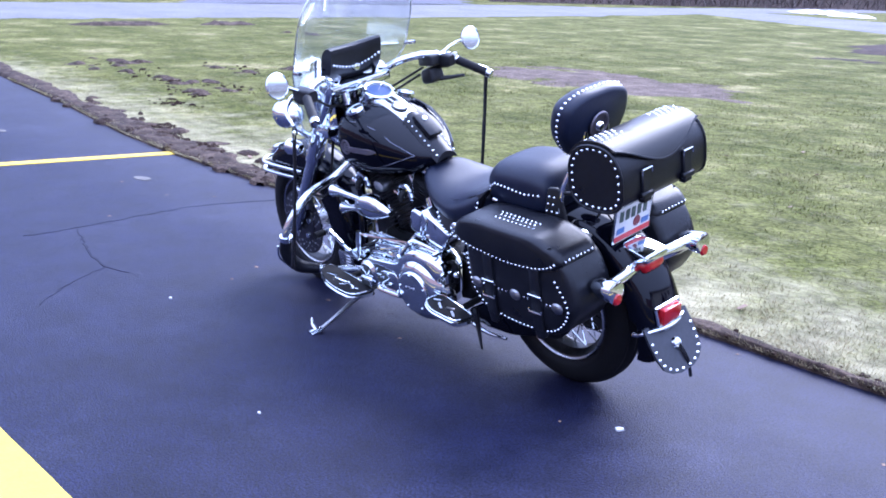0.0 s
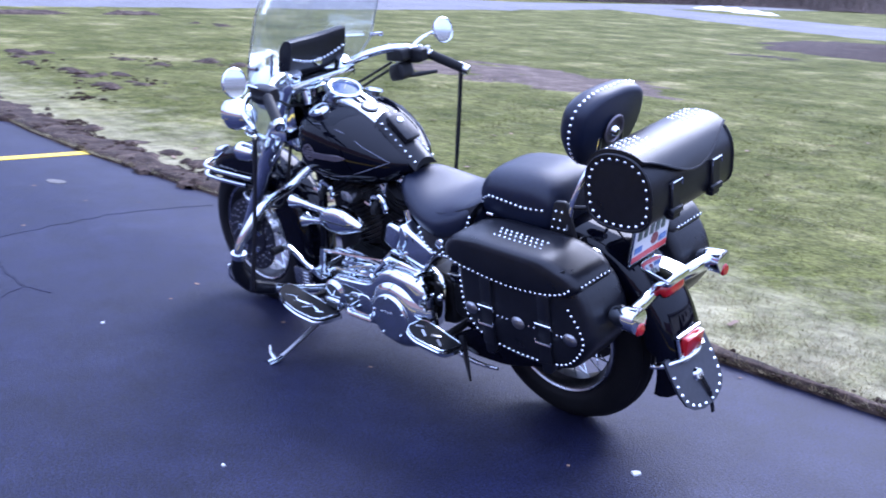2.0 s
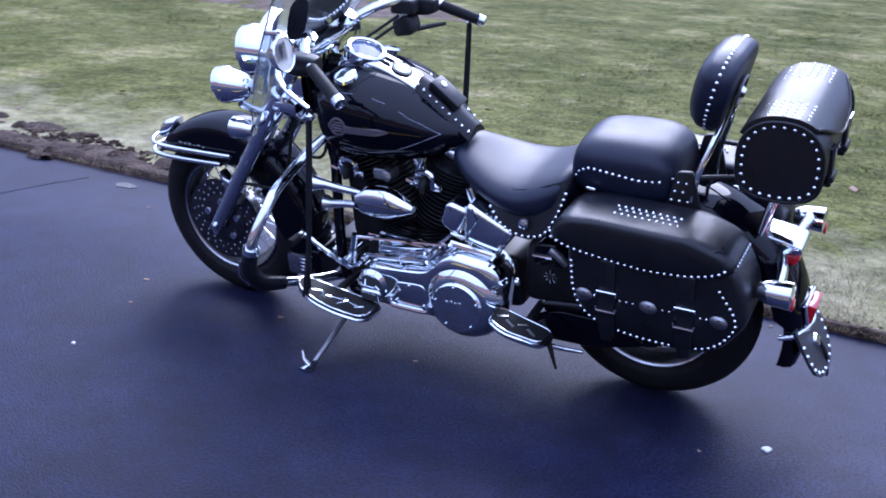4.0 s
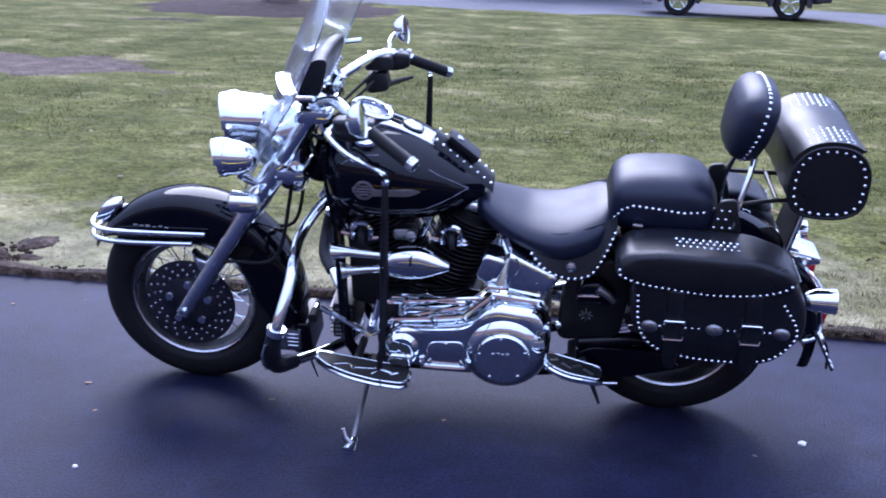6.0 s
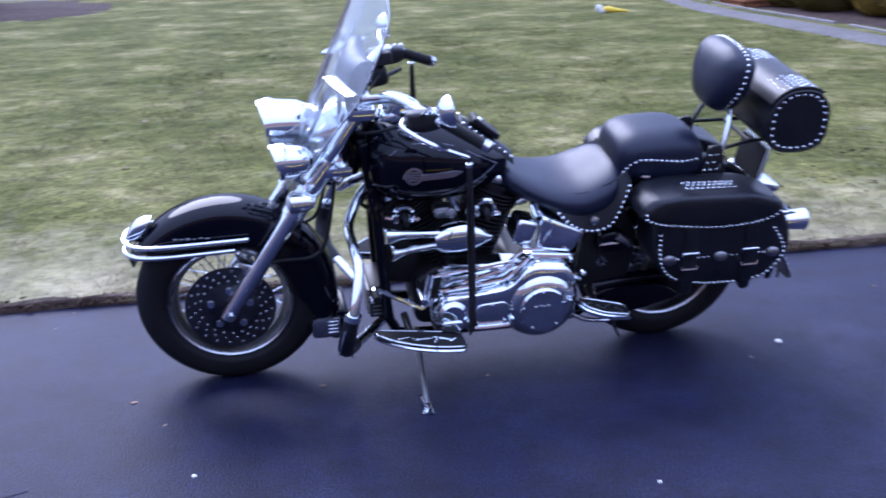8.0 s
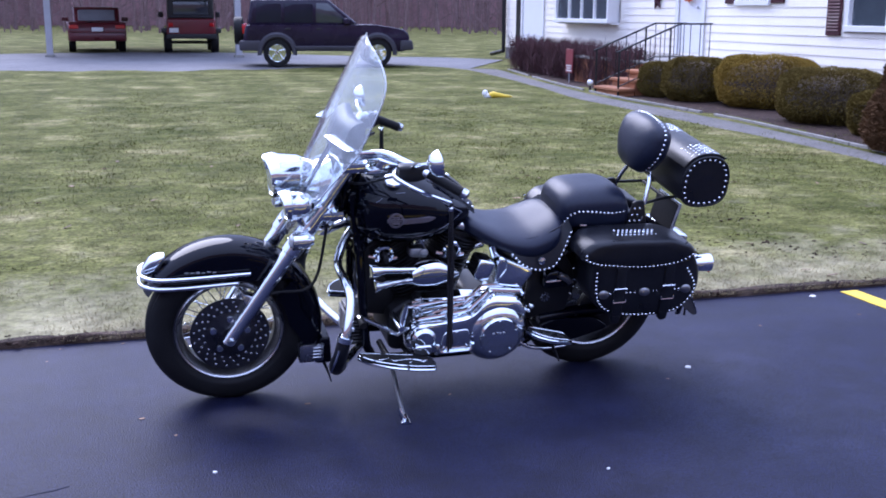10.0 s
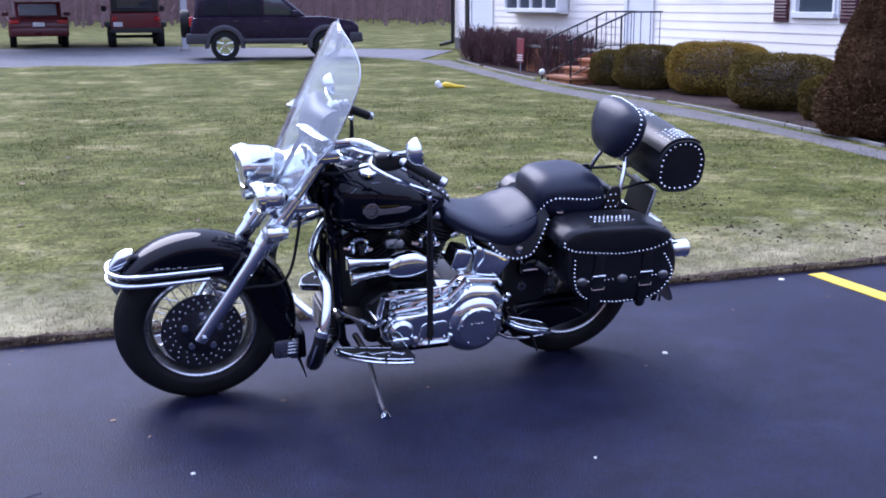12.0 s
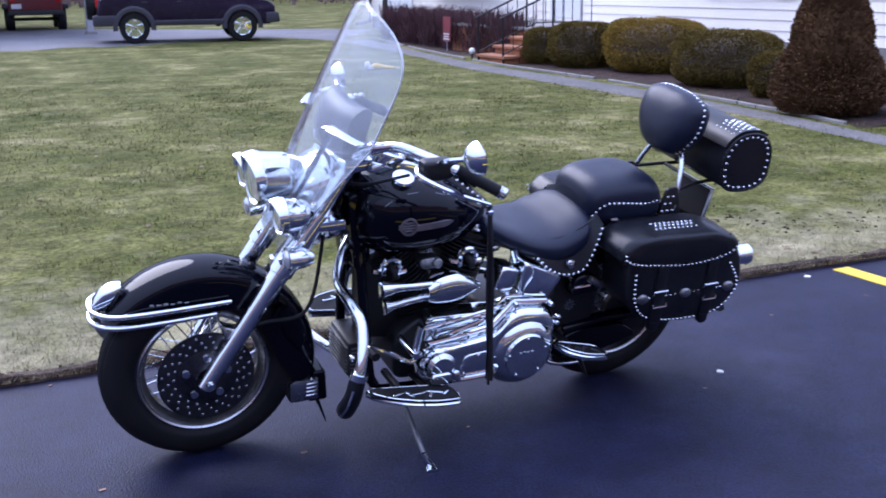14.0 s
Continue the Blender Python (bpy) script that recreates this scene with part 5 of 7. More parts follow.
# pouch behind the windshield
rings = []
for k in range(13):
    y = -0.125 + 0.25 * k / 12
    f = 1 - 0.1 * abs(y / 0.135) ** 3
    rings.append([(-0.345 + 0.036 * math.copysign(abs(math.cos(a)) ** 0.8, math.cos(a)) * f + 0.9 * y * y + 0.028 * math.sin(a), y, 1.078 + 0.072 * math.copysign(abs(math.sin(a)) ** 0.7, math.sin(a)) * f - 0.012 * math.cos(y / 0.125 * 1.5)) for a in [2 * math.pi * j / 18 for j in range(18)]])
pouch = B("windshield_pouch", skin(rings), "leather", "studded black leather windshield pouch")
flap = [(-0.307 + 0.9 * y * y + 0.0, y, 1.085 - 0.035 * math.cos(y / 0.125 * 1.5)) for y in np.linspace(-0.112, 0.112, 15)]
studs("studs", [(Vector(p) + Vector((0.0, 0, 0)), (1, 0, 0.1)) for p in flap], 0.0055, pouch)
part("concho", lathe([(0.017, -0.315), (0.014, -0.302), (0.0, -0.299)], 14, "x", (0, 0, 1.045)), "chrome", pouch)

# handlebar and controls
B("handlebar", tube([(-0.12, -0.375, 1.03), (-0.19, -0.30, 1.052), (-0.25, -0.2, 1.052), (-0.33, -0.11, 1.005), (-0.35, 0, 0.955), (-0.335, 0.11, 0.985), (-0.255, 0.2, 1.03), (-0.2, 0.31, 1.03), (-0.12, 0.375, 1.0)], 0.0155, 14, 8), "chrome", "wide chrome handlebar")
sides(lambda s: B("riser", tube([(-0.33, s * 0.05, 0.9), (-0.345, s * 0.05, 0.955)], 0.018, 12), "chrome"))


def controls(s):
    g0, g1 = Vector((-0.125, s * 0.372, 1.018 - s * 0.018)), Vector((0.0, s * 0.435, 0.955 - s * 0.018))
    d = (g1 - g0).normalized()
    g = B("grip", tube([g0, g0 + d * 0.005, g1 - d * 0.02, g1 - d * 0.018, g1, g1 + d * 0.004], [0.016, 0.0175, 0.0175, 0.019, 0.018, 0.012], 16), "rubber", "black rubber grip with a chrome end cap")
    part("end_cap", tube([g1 - d * 0.02, g1, g1 + d * 0.006], [0.0192, 0.0185, 0.008], 14), "chrome", g)
    B("switch_box", body_x([(-0.225, 0.018, -0.022, 0.022, 0.5), (-0.215, 0.025, -0.028, 0.026, 0.45), (-0.185, 0.027, -0.034, 0.027, 0.45), (-0.145, 0.026, -0.03, 0.026, 0.45), (-0.12, 0.02, -0.02, 0.02, 0.5)], 18), "black_metal", "black switch housing").matrix_basis = Matrix.Translation((0.0, s * 0.345, 1.02 - s * 0.015))
    bm = join(tube([(-0.23, s * 0.33, 1.015 - s * 0.015), (-0.235, s * 0.37, 1.005 - s * 0.015), (-0.17, s * 0.44, 0.985 - s * 0.012), (-0.07, s * 0.48, 0.955 - s * 0.012)], [0.008, 0.01, 0.008, 0.006], 8, 5))
    B("lever", bm, "chrome", "chrome hand lever")
    m0 = Vector((-0.185, s * 0.335, 1.03 - s * 0.008))
    mc = Vector((-0.145 - s * 0.015, s * 0.485, 1.085 - s * 0.025))
    o = B("mirror", moved(lathe([(0.0, -0.034), (0.016, -0.032), (0.032, -0.024), (0.043, -0.008), (0.048, 0.006), (0.045, 0.009), (0.043, 0.006), (0.0, 0.007)], 28, "x"), Matrix.Translation(mc) @ Matrix.Rotation(-0.17, 4, "Y") @ Matrix.Rotation(s * -0.04, 4, "Z")), "chrome", "round chrome mirror")
    part("mirror_stem", tube([m0, m0.lerp(mc, 0.5) + Vector((-0.02, 0, 0.005)), mc + Vector((-0.016, 0, 0))], 0.007, 8, 4), "chrome", o)
    # leather tassels hang straight down
    down = Vector((0, -math.sin(radians(12)), -math.cos(radians(12))))
    top = Vector((-0.07, s * 0.478, 0.952 - s * 0.012))
    t = B("grip_tassel", join(*[tube([top + Vector((0.004 * math.cos(k * 1.9), 0.006 * math.sin(k * 2.3), 0)), top + down * 0.25 + Vector((0.008 * math.cos(k * 1.3), 0.005 * math.sin(k), 0)), top + down * (0.5 + 0.012 * (k % 3)) + Vector((0.009 * math.cos(k * 1.7 + 1), 0.008 * math.sin(k * 1.1), 0))], 0.0045, 5, 5, flat=0.5) for k in range(6)]), "leather", "long black leather grip tassel")
    part("tassel_bead", ball(top + down * 0.02, 0.012, 1), "chrome", t)


sides(controls)
cb = B("brake_master", slab(rounded([(-0.255, 0.985), (-0.25, 1.03), (-0.17, 1.035), (-0.165, 0.99)], 0.012), 0.27, 0.335, 0.01), "black_metal", "black brake master housing with a reservoir")
part("reservoir", slab(rounded([(-0.25, 0.905), (-0.255, 0.965), (-0.19, 0.985), (-0.175, 0.92)], 0.02), 0.275, 0.345, 0.012), "black_metal", cb)
part("banjo", tube([(-0.2, 0.3, 0.93), (-0.17, 0.36, 0.925), (-0.12, 0.4, 0.93)], [0.012, 0.009, 0.006], 8), "black_metal", cb)
for k in range(4):
    part("switch_button", box((-0.205 + 0.024 * k, 0.318 + 0.012 * k, 1.024 - 0.003 * k), (-0.19 + 0.024 * k, 0.336 + 0.012 * k, 1.042 - 0.003 * k), 0.003, 1), "white_plate" if k % 2 else "dull_chrome", cb)
for k in range(2):
    part("reservoir_screw", lathe([(0.006, 0), (0.005, 0.004), (0, 0.005)], 8, "z", (-0.235 + 0.045 * k, 0.31, 0.974 + 0.012 * k)), "dull_chrome", cb)
part("clamp_bolt", tube([(-0.24, 0.285, 1.02), (-0.24, 0.285, 1.046)], 0.006, 8), "chrome", cb)
for k, (y, z) in enumerate(((0.27, 0.985), (0.25, 0.96), (-0.26, 0.985))):
    B("cable", tube([(-0.22, y, z), (-0.3, y * 0.6, z - 0.06), (-0.36, y * 0.2, z - 0.1), (-0.33, y * 0.1, z - 0.22)], 0.005, 6, 6), "rubber")

# tank, console and bib
TANK = [(-0.315, 0.06, 0.735, 0.875), (-0.295, 0.13, 0.695, 0.905), (-0.24, 0.185, 0.662, 0.925), (-0.16, 0.2, 0.652, 0.93), (-0.06, 0.19, 0.652, 0.905), (0.03, 0.155, 0.665, 0.86), (0.10, 0.11, 0.685, 0.81), (0.155, 0.055, 0.72, 0.775)]
B("fuel_tank", body_x([(a, b, c, d, 0.8) for a, b, c, d in TANK], 44, 5), "black_paint", "glossy black teardrop fuel tank with a pinstripe", angle=60)


def tank_y(x, z):
    """Half width of the tank at a place, by its sections."""
    for a, b in zip(TANK, TANK[1:]):
        if a[0] <= x <= b[0]:
            k = (x - a[0]) / (b[0] - a[0])
            w, zb, zt = (a[i] + (b[i] - a[i]) * k for i in (1, 2, 3))
            s = min(1, abs((z - (zb + zt) / 2) / ((zt - zb) / 2)))
            return w * math.sqrt(max(0, 1 - (s ** (1 / 0.8)) ** 2)) ** 0.8
    return 0.0


def tank_side(s):
    stripe = [(-0.262, 0.75), (-0.262, 0.83), (-0.22, 0.872), (-0.15, 0.885), (-0.05, 0.865), (0.04, 0.815), (0.11, 0.77)]
    p = curve_pts([(x, 0, z) for x, z in stripe], 6)
    B("pinstripe", tube([Vector((q.x, s * (tank_y(q.x, q.z) + 0.0015), q.z)) for q in p], 0.0013, 5), "gold", "thin pale pinstripe")
    low = curve_pts([(-0.262, 0, 0.75), (-0.2, 0, 0.722), (-0.05, 0, 0.718), (0.11, 0, 0.77)], 6)
    B("pinstripe", tube([Vector((q.x, s * (tank_y(q.x, q.z) + 0.0015), q.z)) for q in low], 0.0013, 5), "gold", "thin pale pinstripe")
    e = B("tank_emblem", moved(join(lathe([(0.029, -0.004), (0.029, 0.005), (0.027, 0.006), (0.0225, 0.006), (0.0215, 0.004), (0.0215, -0.004)], 28, "y"), *[box((-w, -0.004, z - 0.003), (w, 0.005, z + 0.003), 0.0012, 1) for w, z in ((0.015, 0.0125), (0.033, 0.004), (0.033, -0.0045), (0.015, -0.013))]), Matrix.Translation((-0.178, s * (tank_y(-0.178, 0.79) - 0.001), 0.79)) @ Matrix.Diagonal((1, s, 1, 1))), "emblem", "round dull metal tank badge with bars and a long tail")
    rings = []
    for k in range(15):
        x = -0.155 + 0.135 * k / 14
        h = 0.012 * (1 - max(0, (k - 10) / 4) ** 2 * 0.9)
        y = tank_y(x, 0.785)
        rings.append([(x, s * (y - 0.003), 0.785 - h), (x, s * (y + 0.005), 0.785 - h * 0.8), (x, s * (y + 0.005), 0.785 + h * 0.8), (x, s * (y - 0.003), 0.785 + h)])
    part("emblem_bar", skin(rings), "emblem", e)
    c = Vector((-0.178, s * 0.128, 0.916))
    B("fuel_cap", moved(lathe([(0.034, -0.02), (0.034, 0.0), (0.036, 0.004), (0.033, 0.012), (0.015, 0.017), (0.0, 0.018)], 28, "z"), Matrix.Translation(c) @ Matrix.Rotation(s * -0.35, 4, "X")), "chrome", "round chrome fuel cap")


sides(tank_side)
console = B("dash_console", body_x([(-0.275, 0.03, 0.86, 0.91, 0.6), (-0.25, 0.052, 0.87, 0.945, 0.6), (-0.19, 0.06, 0.87, 0.955, 0.4), (-0.12, 0.05, 0.87, 0.936, 0.22), (-0.05, 0.047, 0.85, 0.908, 0.2), (-0.002, 0.045, 0.83, 0.884, 0.2), (0.002, 0.044, 0.83, 0.88, 0.2)], 36, 4), "chrome", "chrome dash console with a round speedometer")
sp_m = Matrix.Translation((-0.185, 0, 0.955)) @ Matrix.Rotation(radians(20), 4, "Y")
part("gauge_ring", moved(lathe([(0.062, -0.022), (0.065, 0.004), (0.064, 0.011), (0.058, 0.016), (0.05, 0.014), (0.047, 0.008), (0.047, 0.003)], 40, "z"), sp_m), "chrome", console)
part("gauge_face", moved(lathe([(0.0475, 0.005), (0.0, 0.006)], 32, "z"), sp_m), "gauge_glass", console, "blue grey gauge glass")
part("gauge_ticks", join(*[moved(box((0.037, -0.0006, 0.0062), (0.043, 0.0006, 0.0068)), sp_m @ Matrix.Rotation(radians(-130 + 40 * k), 4, "Z")) for k in range(7)]), "emblem", console)
part("gauge_needle", moved(box((0, -0.0009, 0.007), (0.036, 0.0009, 0.008)), sp_m @ Matrix.Rotation(2.3, 4, "Z")), "emblem", console)
part("ignition_switch", moved(lathe([(0.028, -0.01), (0.028, 0.006), (0.02, 0.012), (0.0, 0.014)], 20, "z"), Matrix.Translation((-0.062, 0, 0.914)) @ Matrix.Rotation(0.4, 4, "Y")), "chrome", console)
part("console_slot", join(*[moved(box((-0.016, y - 0.004, -0.004), (0.016, y + 0.004, 0.004), 0.002, 1), Matrix.Translation((-0.108, 0, 0.9345)) @ Matrix.Rotation(0.36, 4, "Y")) for y in (-0.014, 0.014)]), "black_metal", console, "dark slots in the console")
part("switch_ring", moved(lathe([(0.034, 0.0), (0.034, 0.004), (0.029, 0.004), (0.029, 0.0)], 24, "z"), Matrix.Translation((-0.062, 0, 0.915)) @ Matrix.Rotation(0.4, 4, "Y")), "black_metal", console)
bib = B("tank_bib", skin([[(x, w * math.cos(a), z + 0.012 * math.sin(a) - 0.022 * math.cos(a) ** 2) for a in [2 * math.pi * k / 16 for k in range(16)]] for x, w, z in ((0.006, 0.05, 0.893), (0.04, 0.052, 0.872), (0.09, 0.055, 0.835), (0.14, 0.055, 0.793), (0.18, 0.052, 0.76))]), "leather", "studded black leather tank bib with a pouch")
part("pouch", moved(box((-0.055, -0.034, 0.0), (0.055, 0.034, 0.022), 0.008, 2), Matrix.Translation((0.082, 0, 0.852)) @ Matrix.Rotation(radians(38), 4, "Y")), "leather", bib)
part("concho", moved(lathe([(0.012, 0), (0.01, 0.006), (0, 0.008)], 12, "z"), Matrix.Translation((0.075, 0, 0.882)) @ Matrix.Rotation(radians(38), 4, "Y")), "chrome", bib)
studs("studs", [((x, s * w, z), (0.3, s * 0.6, 1)) for s in (-1, 1) for x, w, z in [(0.012 + 0.02 * k, 0.043, 0.892 - 0.0158 * k) for k in range(9)]], 0.0055, bib)

# seats
seat = B("rider_seat", body_x([(0.13, 0.06, 0.67, 0.715, 0.8), (0.155, 0.1, 0.655, 0.728, 0.75), (0.22, 0.145, 0.62, 0.705, 0.75), (0.30, 0.178, 0.59, 0.682, 0.72), (0.38, 0.195, 0.57, 0.682, 0.7), (0.45, 0.192, 0.58, 0.705, 0.7), (0.50, 0.172, 0.60, 0.727, 0.72), (0.535, 0.12, 0.63, 0.735, 0.8)], 44, 5), "vinyl", "wide black vinyl rider saddle with a studded skirt", angle=70)


def skirt(s):
    edge = [(0.305, 0.60), (0.34, 0.565), (0.385, 0.545), (0.43, 0.54), (0.475, 0.555), (0.505, 0.60), (0.525, 0.65), (0.54, 0.70)]
    top = [(0.305, 0.645), (0.34, 0.655), (0.385, 0.66), (0.43, 0.67), (0.475, 0.69), (0.505, 0.70), (0.525, 0.71), (0.54, 0.72)]
    rings = []
    for (x, z), (x2, z2) in zip(edge, top):
        y = 0.19 - 0.9 * max(0, 0.36 - x) ** 1.2 - 0.35 * max(0, x - 0.48)
        rings.append([(x, s * (y + 0.012), z), (x, s * (y + 0.016), z + 0.01), (x2, s * (y - 0.03), z2 + 0.01), (x2, s * (y - 0.05), z2), (x, s * (y - 0.0), z)])
    o = part("skirt", skin(rings), "leather", seat, "studded leather skirt")
    pl = along(curve_pts([(x, s * (0.209 - 0.9 * max(0, 0.36 - x) ** 1.2 - 0.35 * max(0, x - 0.48)), z + 0.012) for x, z in edge], 5), 0.019)
    studs("studs", [(p, (0, s, 0)) for p in pl], 0.0055, seat)
    part("concho", lathe([(0.017, 0), (0.015, s * 0.007), (0.006, s * 0.011), (0, s * 0.012)], 18, "y", (0.418, s * 0.205, 0.59)), "chrome", seat, "chrome seat concho")


sides(skirt)
pill = B("passenger_seat", body_x([(0.515, 0.08, 0.69, 0.765, 0.8), (0.53, 0.12, 0.67, 0.805, 0.72), (0.57, 0.142, 0.66, 0.83, 0.66), (0.65, 0.15, 0.655, 0.838, 0.64), (0.74, 0.148, 0.655, 0.836, 0.64), (0.795, 0.135, 0.66, 0.815, 0.68), (0.822, 0.10, 0.675, 0.775, 0.75)], 44, 5), "vinyl", "padded black vinyl passenger seat with a studded rim", angle=70)


def pill_w(x):
    t = [(0.515, 0.08), (0.53, 0.12), (0.57, 0.142), (0.65, 0.15), (0.74, 0.148), (0.795, 0.135), (0.822, 0.10), (0.84, 0.1)]
    for a, b in zip(t, t[1:]):
        if a[0] <= x <= b[0]:
            return a[1] + (b[1] - a[1]) * (x - a[0]) / (b[0] - a[0])
    return 0.1


for s in (-1, 1):
    pl = along([(x, s * (pill_w(x) + 0.002), z) for x, z in ((0.535, 0.715), (0.555, 0.748), (0.585, 0.763), (0.64, 0.76), (0.72, 0.75), (0.78, 0.752), (0.815, 0.76))], 0.018)
    studs("studs", [(p, (0, s, 0)) for p in pl], 0.0055, pill)
    B("seat_strap", tube([(0.585, s * 0.16, 0.712), (0.61, s * 0.163, 0.711)], 0.0045, 8), "chrome")
B("seat_base", body_x([(0.12, 0.05, 0.66, 0.69, 0.6), (0.25, 0.09, 0.6, 0.66, 0.6), (0.5, 0.1, 0.54, 0.62, 0.6), (0.8, 0.1, 0.6, 0.66, 0.6)], 16), "black_metal")


# saddlebags
def saddlebag(s):
    yo, yi = s * 0.318, s * 0.13
    body_o = rounded([(0.583, 0.64), (0.592, 0.47), (0.66, 0.385), (0.85, 0.36), (1.0, 0.372), (1.075, 0.475), (1.065, 0.56), (1.02, 0.65)], 0.05)
    o = B("saddlebag", slab(body_o, yi, yo, 0.03, 0.006), "leather", "black leather saddlebag with buckled straps and studs")
    lid_o = rounded([(0.536, 0.625), (0.54, 0.662), (0.575, 0.698), (0.66, 0.708), (0.92, 0.7), (1.01, 0.668), (1.035, 0.635), (1.02, 0.608), (0.93, 0.588), (0.80, 0.58), (0.66, 0.594)], 0.03)
    lid = part("lid", slab(lid_o, s * 0.14, s * 0.328, 0.035, 0.004), "leather", o, "domed leather lid")
    lidline = along(curve_pts([(0.546, 0, 0.655), (0.551, 0, 0.637), (0.60, 0, 0.617), (0.68, 0, 0.605), (0.80, 0, 0.593), (0.92, 0, 0.6), (0.99, 0, 0.62), (1.018, 0, 0.643)], 6), 0.0175)
    studs("studs", [((p.x, s * 0.3285, p.z), (0, s, 0)) for p in lidline] + [((1.033, s * (0.3 - 0.0175 * k), 0.64), (1, 0, 0)) for k in range(8)], 0.0047, o)
    bodyline = along(curve_pts([(0.604, 0, 0.575), (0.61, 0, 0.5), (0.63, 0, 0.445), (0.672, 0, 0.408), (0.74, 0, 0.388), (0.84, 0, 0.379), (0.94, 0, 0.384), (1.0, 0, 0.408), (1.042, 0, 0.465), (1.037, 0, 0.51), (0.998, 0, 0.57)], 6), 0.0175)
    bodyline = [p for p in bodyline if min(abs(p.x - 0.708), abs(p.x - 0.918)) > 0.026]
    bodyline += [Vector((x, 0, 0.482)) for x in (0.672, 0.742, 0.76, 0.778, 0.858, 0.876, 0.956, 0.972)]
    studs("studs", [((p.x, s * 0.322, p.z), (0, s, 0)) for p in bodyline], 0.0047, o)
    toppl = []
    for i in range(4):
        for j in range(10 - (i % 2)):
            toppl.append(((0.70 + 0.0185 * j + 0.009 * (i % 2), s * (0.228 + 0.017 * i), 0.7118 - 0.004 * i * i * 0.3 - 0.0008 * j), (0, s * 0.15, 1)))
    studs("studs", toppl, 0.0048, lid)
    for k, x in enumerate((0.708, 0.918)):
        st = part("strap", slab(rounded([(x - 0.021, 0.60), (x + 0.021, 0.60), (x + 0.021, 0.385), (x - 0.021, 0.385)], 0.006), s * 0.318, s * 0.331, 0.003), "leather", o, "leather strap with a small buckle")
        part("buckle", tube([(x - 0.028, s * 0.333, 0.498), (x - 0.027, s * 0.335, 0.507), (x + 0.027, s * 0.335, 0.507), (x + 0.028, s * 0.333, 0.498)], 0.0036, 8), "chrome", o, "chrome buckle bar")
        part("buckle", tube([(x - 0.028, s * 0.335, 0.462), (x - 0.026, s * 0.337, 0.45), (x + 0.026, s * 0.337, 0.45), (x + 0.028, s * 0.335, 0.462)], 0.0036, 8), "chrome", o, "chrome buckle bar")
        part("strap_tail", slab(rounded([(x - 0.022, 0.4), (x + 0.022, 0.4), (x + 0.018, 0.352), (x - 0.014, 0.348)], 0.012), s * 0.3, s * 0.329, 0.006), "leather", o)
    part("lid_crease", tube(curve_pts([(0.6, s * 0.312, 0.69), (0.68, s * 0.322, 0.684), (0.82, s * 0.324, 0.676), (0.95, s * 0.32, 0.672), (0.985, s * 0.31, 0.68)], 6), 0.0028, 6), "leather", o, "stitched crease round the raised lid top")
    for x in (0.643, 0.82, 1.003):
        part("concho", moved(lathe([(0.024, 0), (0.0235, s * 0.003), (0.017, s * 0.008), (0.0, s * 0.0095)], 20, "y"), Matrix.Translation((x, s * 0.323, 0.482)) @ Matrix.Rotation(radians(12), 4, "Y") @ Matrix.Diagonal((1, 1, 0.78, 1))), "steel", o, "oval dull steel concho")
    return o


sides(saddlebag)

# engine
pr = B("primary_cover", slab(rounded([(-0.118, 0.25), (-0.128, 0.325), (-0.085, 0.38), (0.04, 0.39), (0.125, 0.4), (0.2, 0.48), (0.335, 0.462), (0.372, 0.415), (0.362, 0.275), (0.3, 0.228), (0.1, 0.232)], 0.045), -0.12, -0.262, 0.05, 0.003), "chrome", "long chrome primary cover")
# the clutch bulge stands out behind the round derby cover
part("clutch_bulge", lathe([(0.135, -0.215), (0.132, -0.235), (0.12, -0.256), (0.1, -0.274), (0.084, -0.283), (0.0, -0.284)], 44, "y", (0.238, 0, 0.318)), "chrome", pr)
part("derby_cover", lathe([(0.081, -0.28), (0.081, -0.29), (0.077, -0.2945), (0.06, -0.296), (0, -0.297)], 40, "y", (0.238, 0, 0.316)), "chrome", pr, "flat round chrome derby cover")
for k in range(5):
    a = 2 * math.pi * k / 5 + 0.4
    part("bolt", lathe([(0.005, -0.292), (0.004, -0.3), (0, -0.301)], 8, "y", (0.238 + 0.07 * math.cos(a), 0, 0.316 + 0.07 * math.sin(a))), "chrome", pr)
part("derby_script", join(*[box((0.205 + 0.014 * k, -0.2985, 0.334), (0.214 + 0.014 * k, -0.2955, 0.339 + 0.002 * (k % 2)), 0.001, 1) for k in range(4)]), "dull_chrome", pr)
part("inspection_cover", slab(rounded([(0.0, 0.268), (0.018, 0.345), (0.12, 0.352), (0.132, 0.268)], 0.022), -0.25, -0.268, 0.006), "chrome", pr)
part("cover_lip", tube([(-0.004, -0.268, 0.285), (0.002, -0.27, 0.268), (0.018, -0.271, 0.262), (0.112, -0.271, 0.262), (0.13, -0.27, 0.268), (0.136, -0.268, 0.285)], 0.0085, 8, 4), "chrome", pr, "bright lower lip of the inspection cover")
for x, z in ((0.02, 0.278), (0.068, 0.34), (0.114, 0.278)):
    part("bolt", lathe([(0.0055, -0.266), (0.0045, -0.274), (0, -0.275)], 8, "y", (x, 0, z)), "chrome", pr)
part("front_boss", lathe([(0.052, -0.25), (0.05, -0.264), (0.038, -0.275), (0.0, -0.277)], 26, "y", (-0.062, 0, 0.315)), "chrome", pr)
part("boss_cap", slab(rounded([(-0.1, 0.262), (-0.1, 0.3), (-0.03, 0.3), (-0.03, 0.262)], 0.014), -0.262, -0.284, 0.008), "chrome", pr)
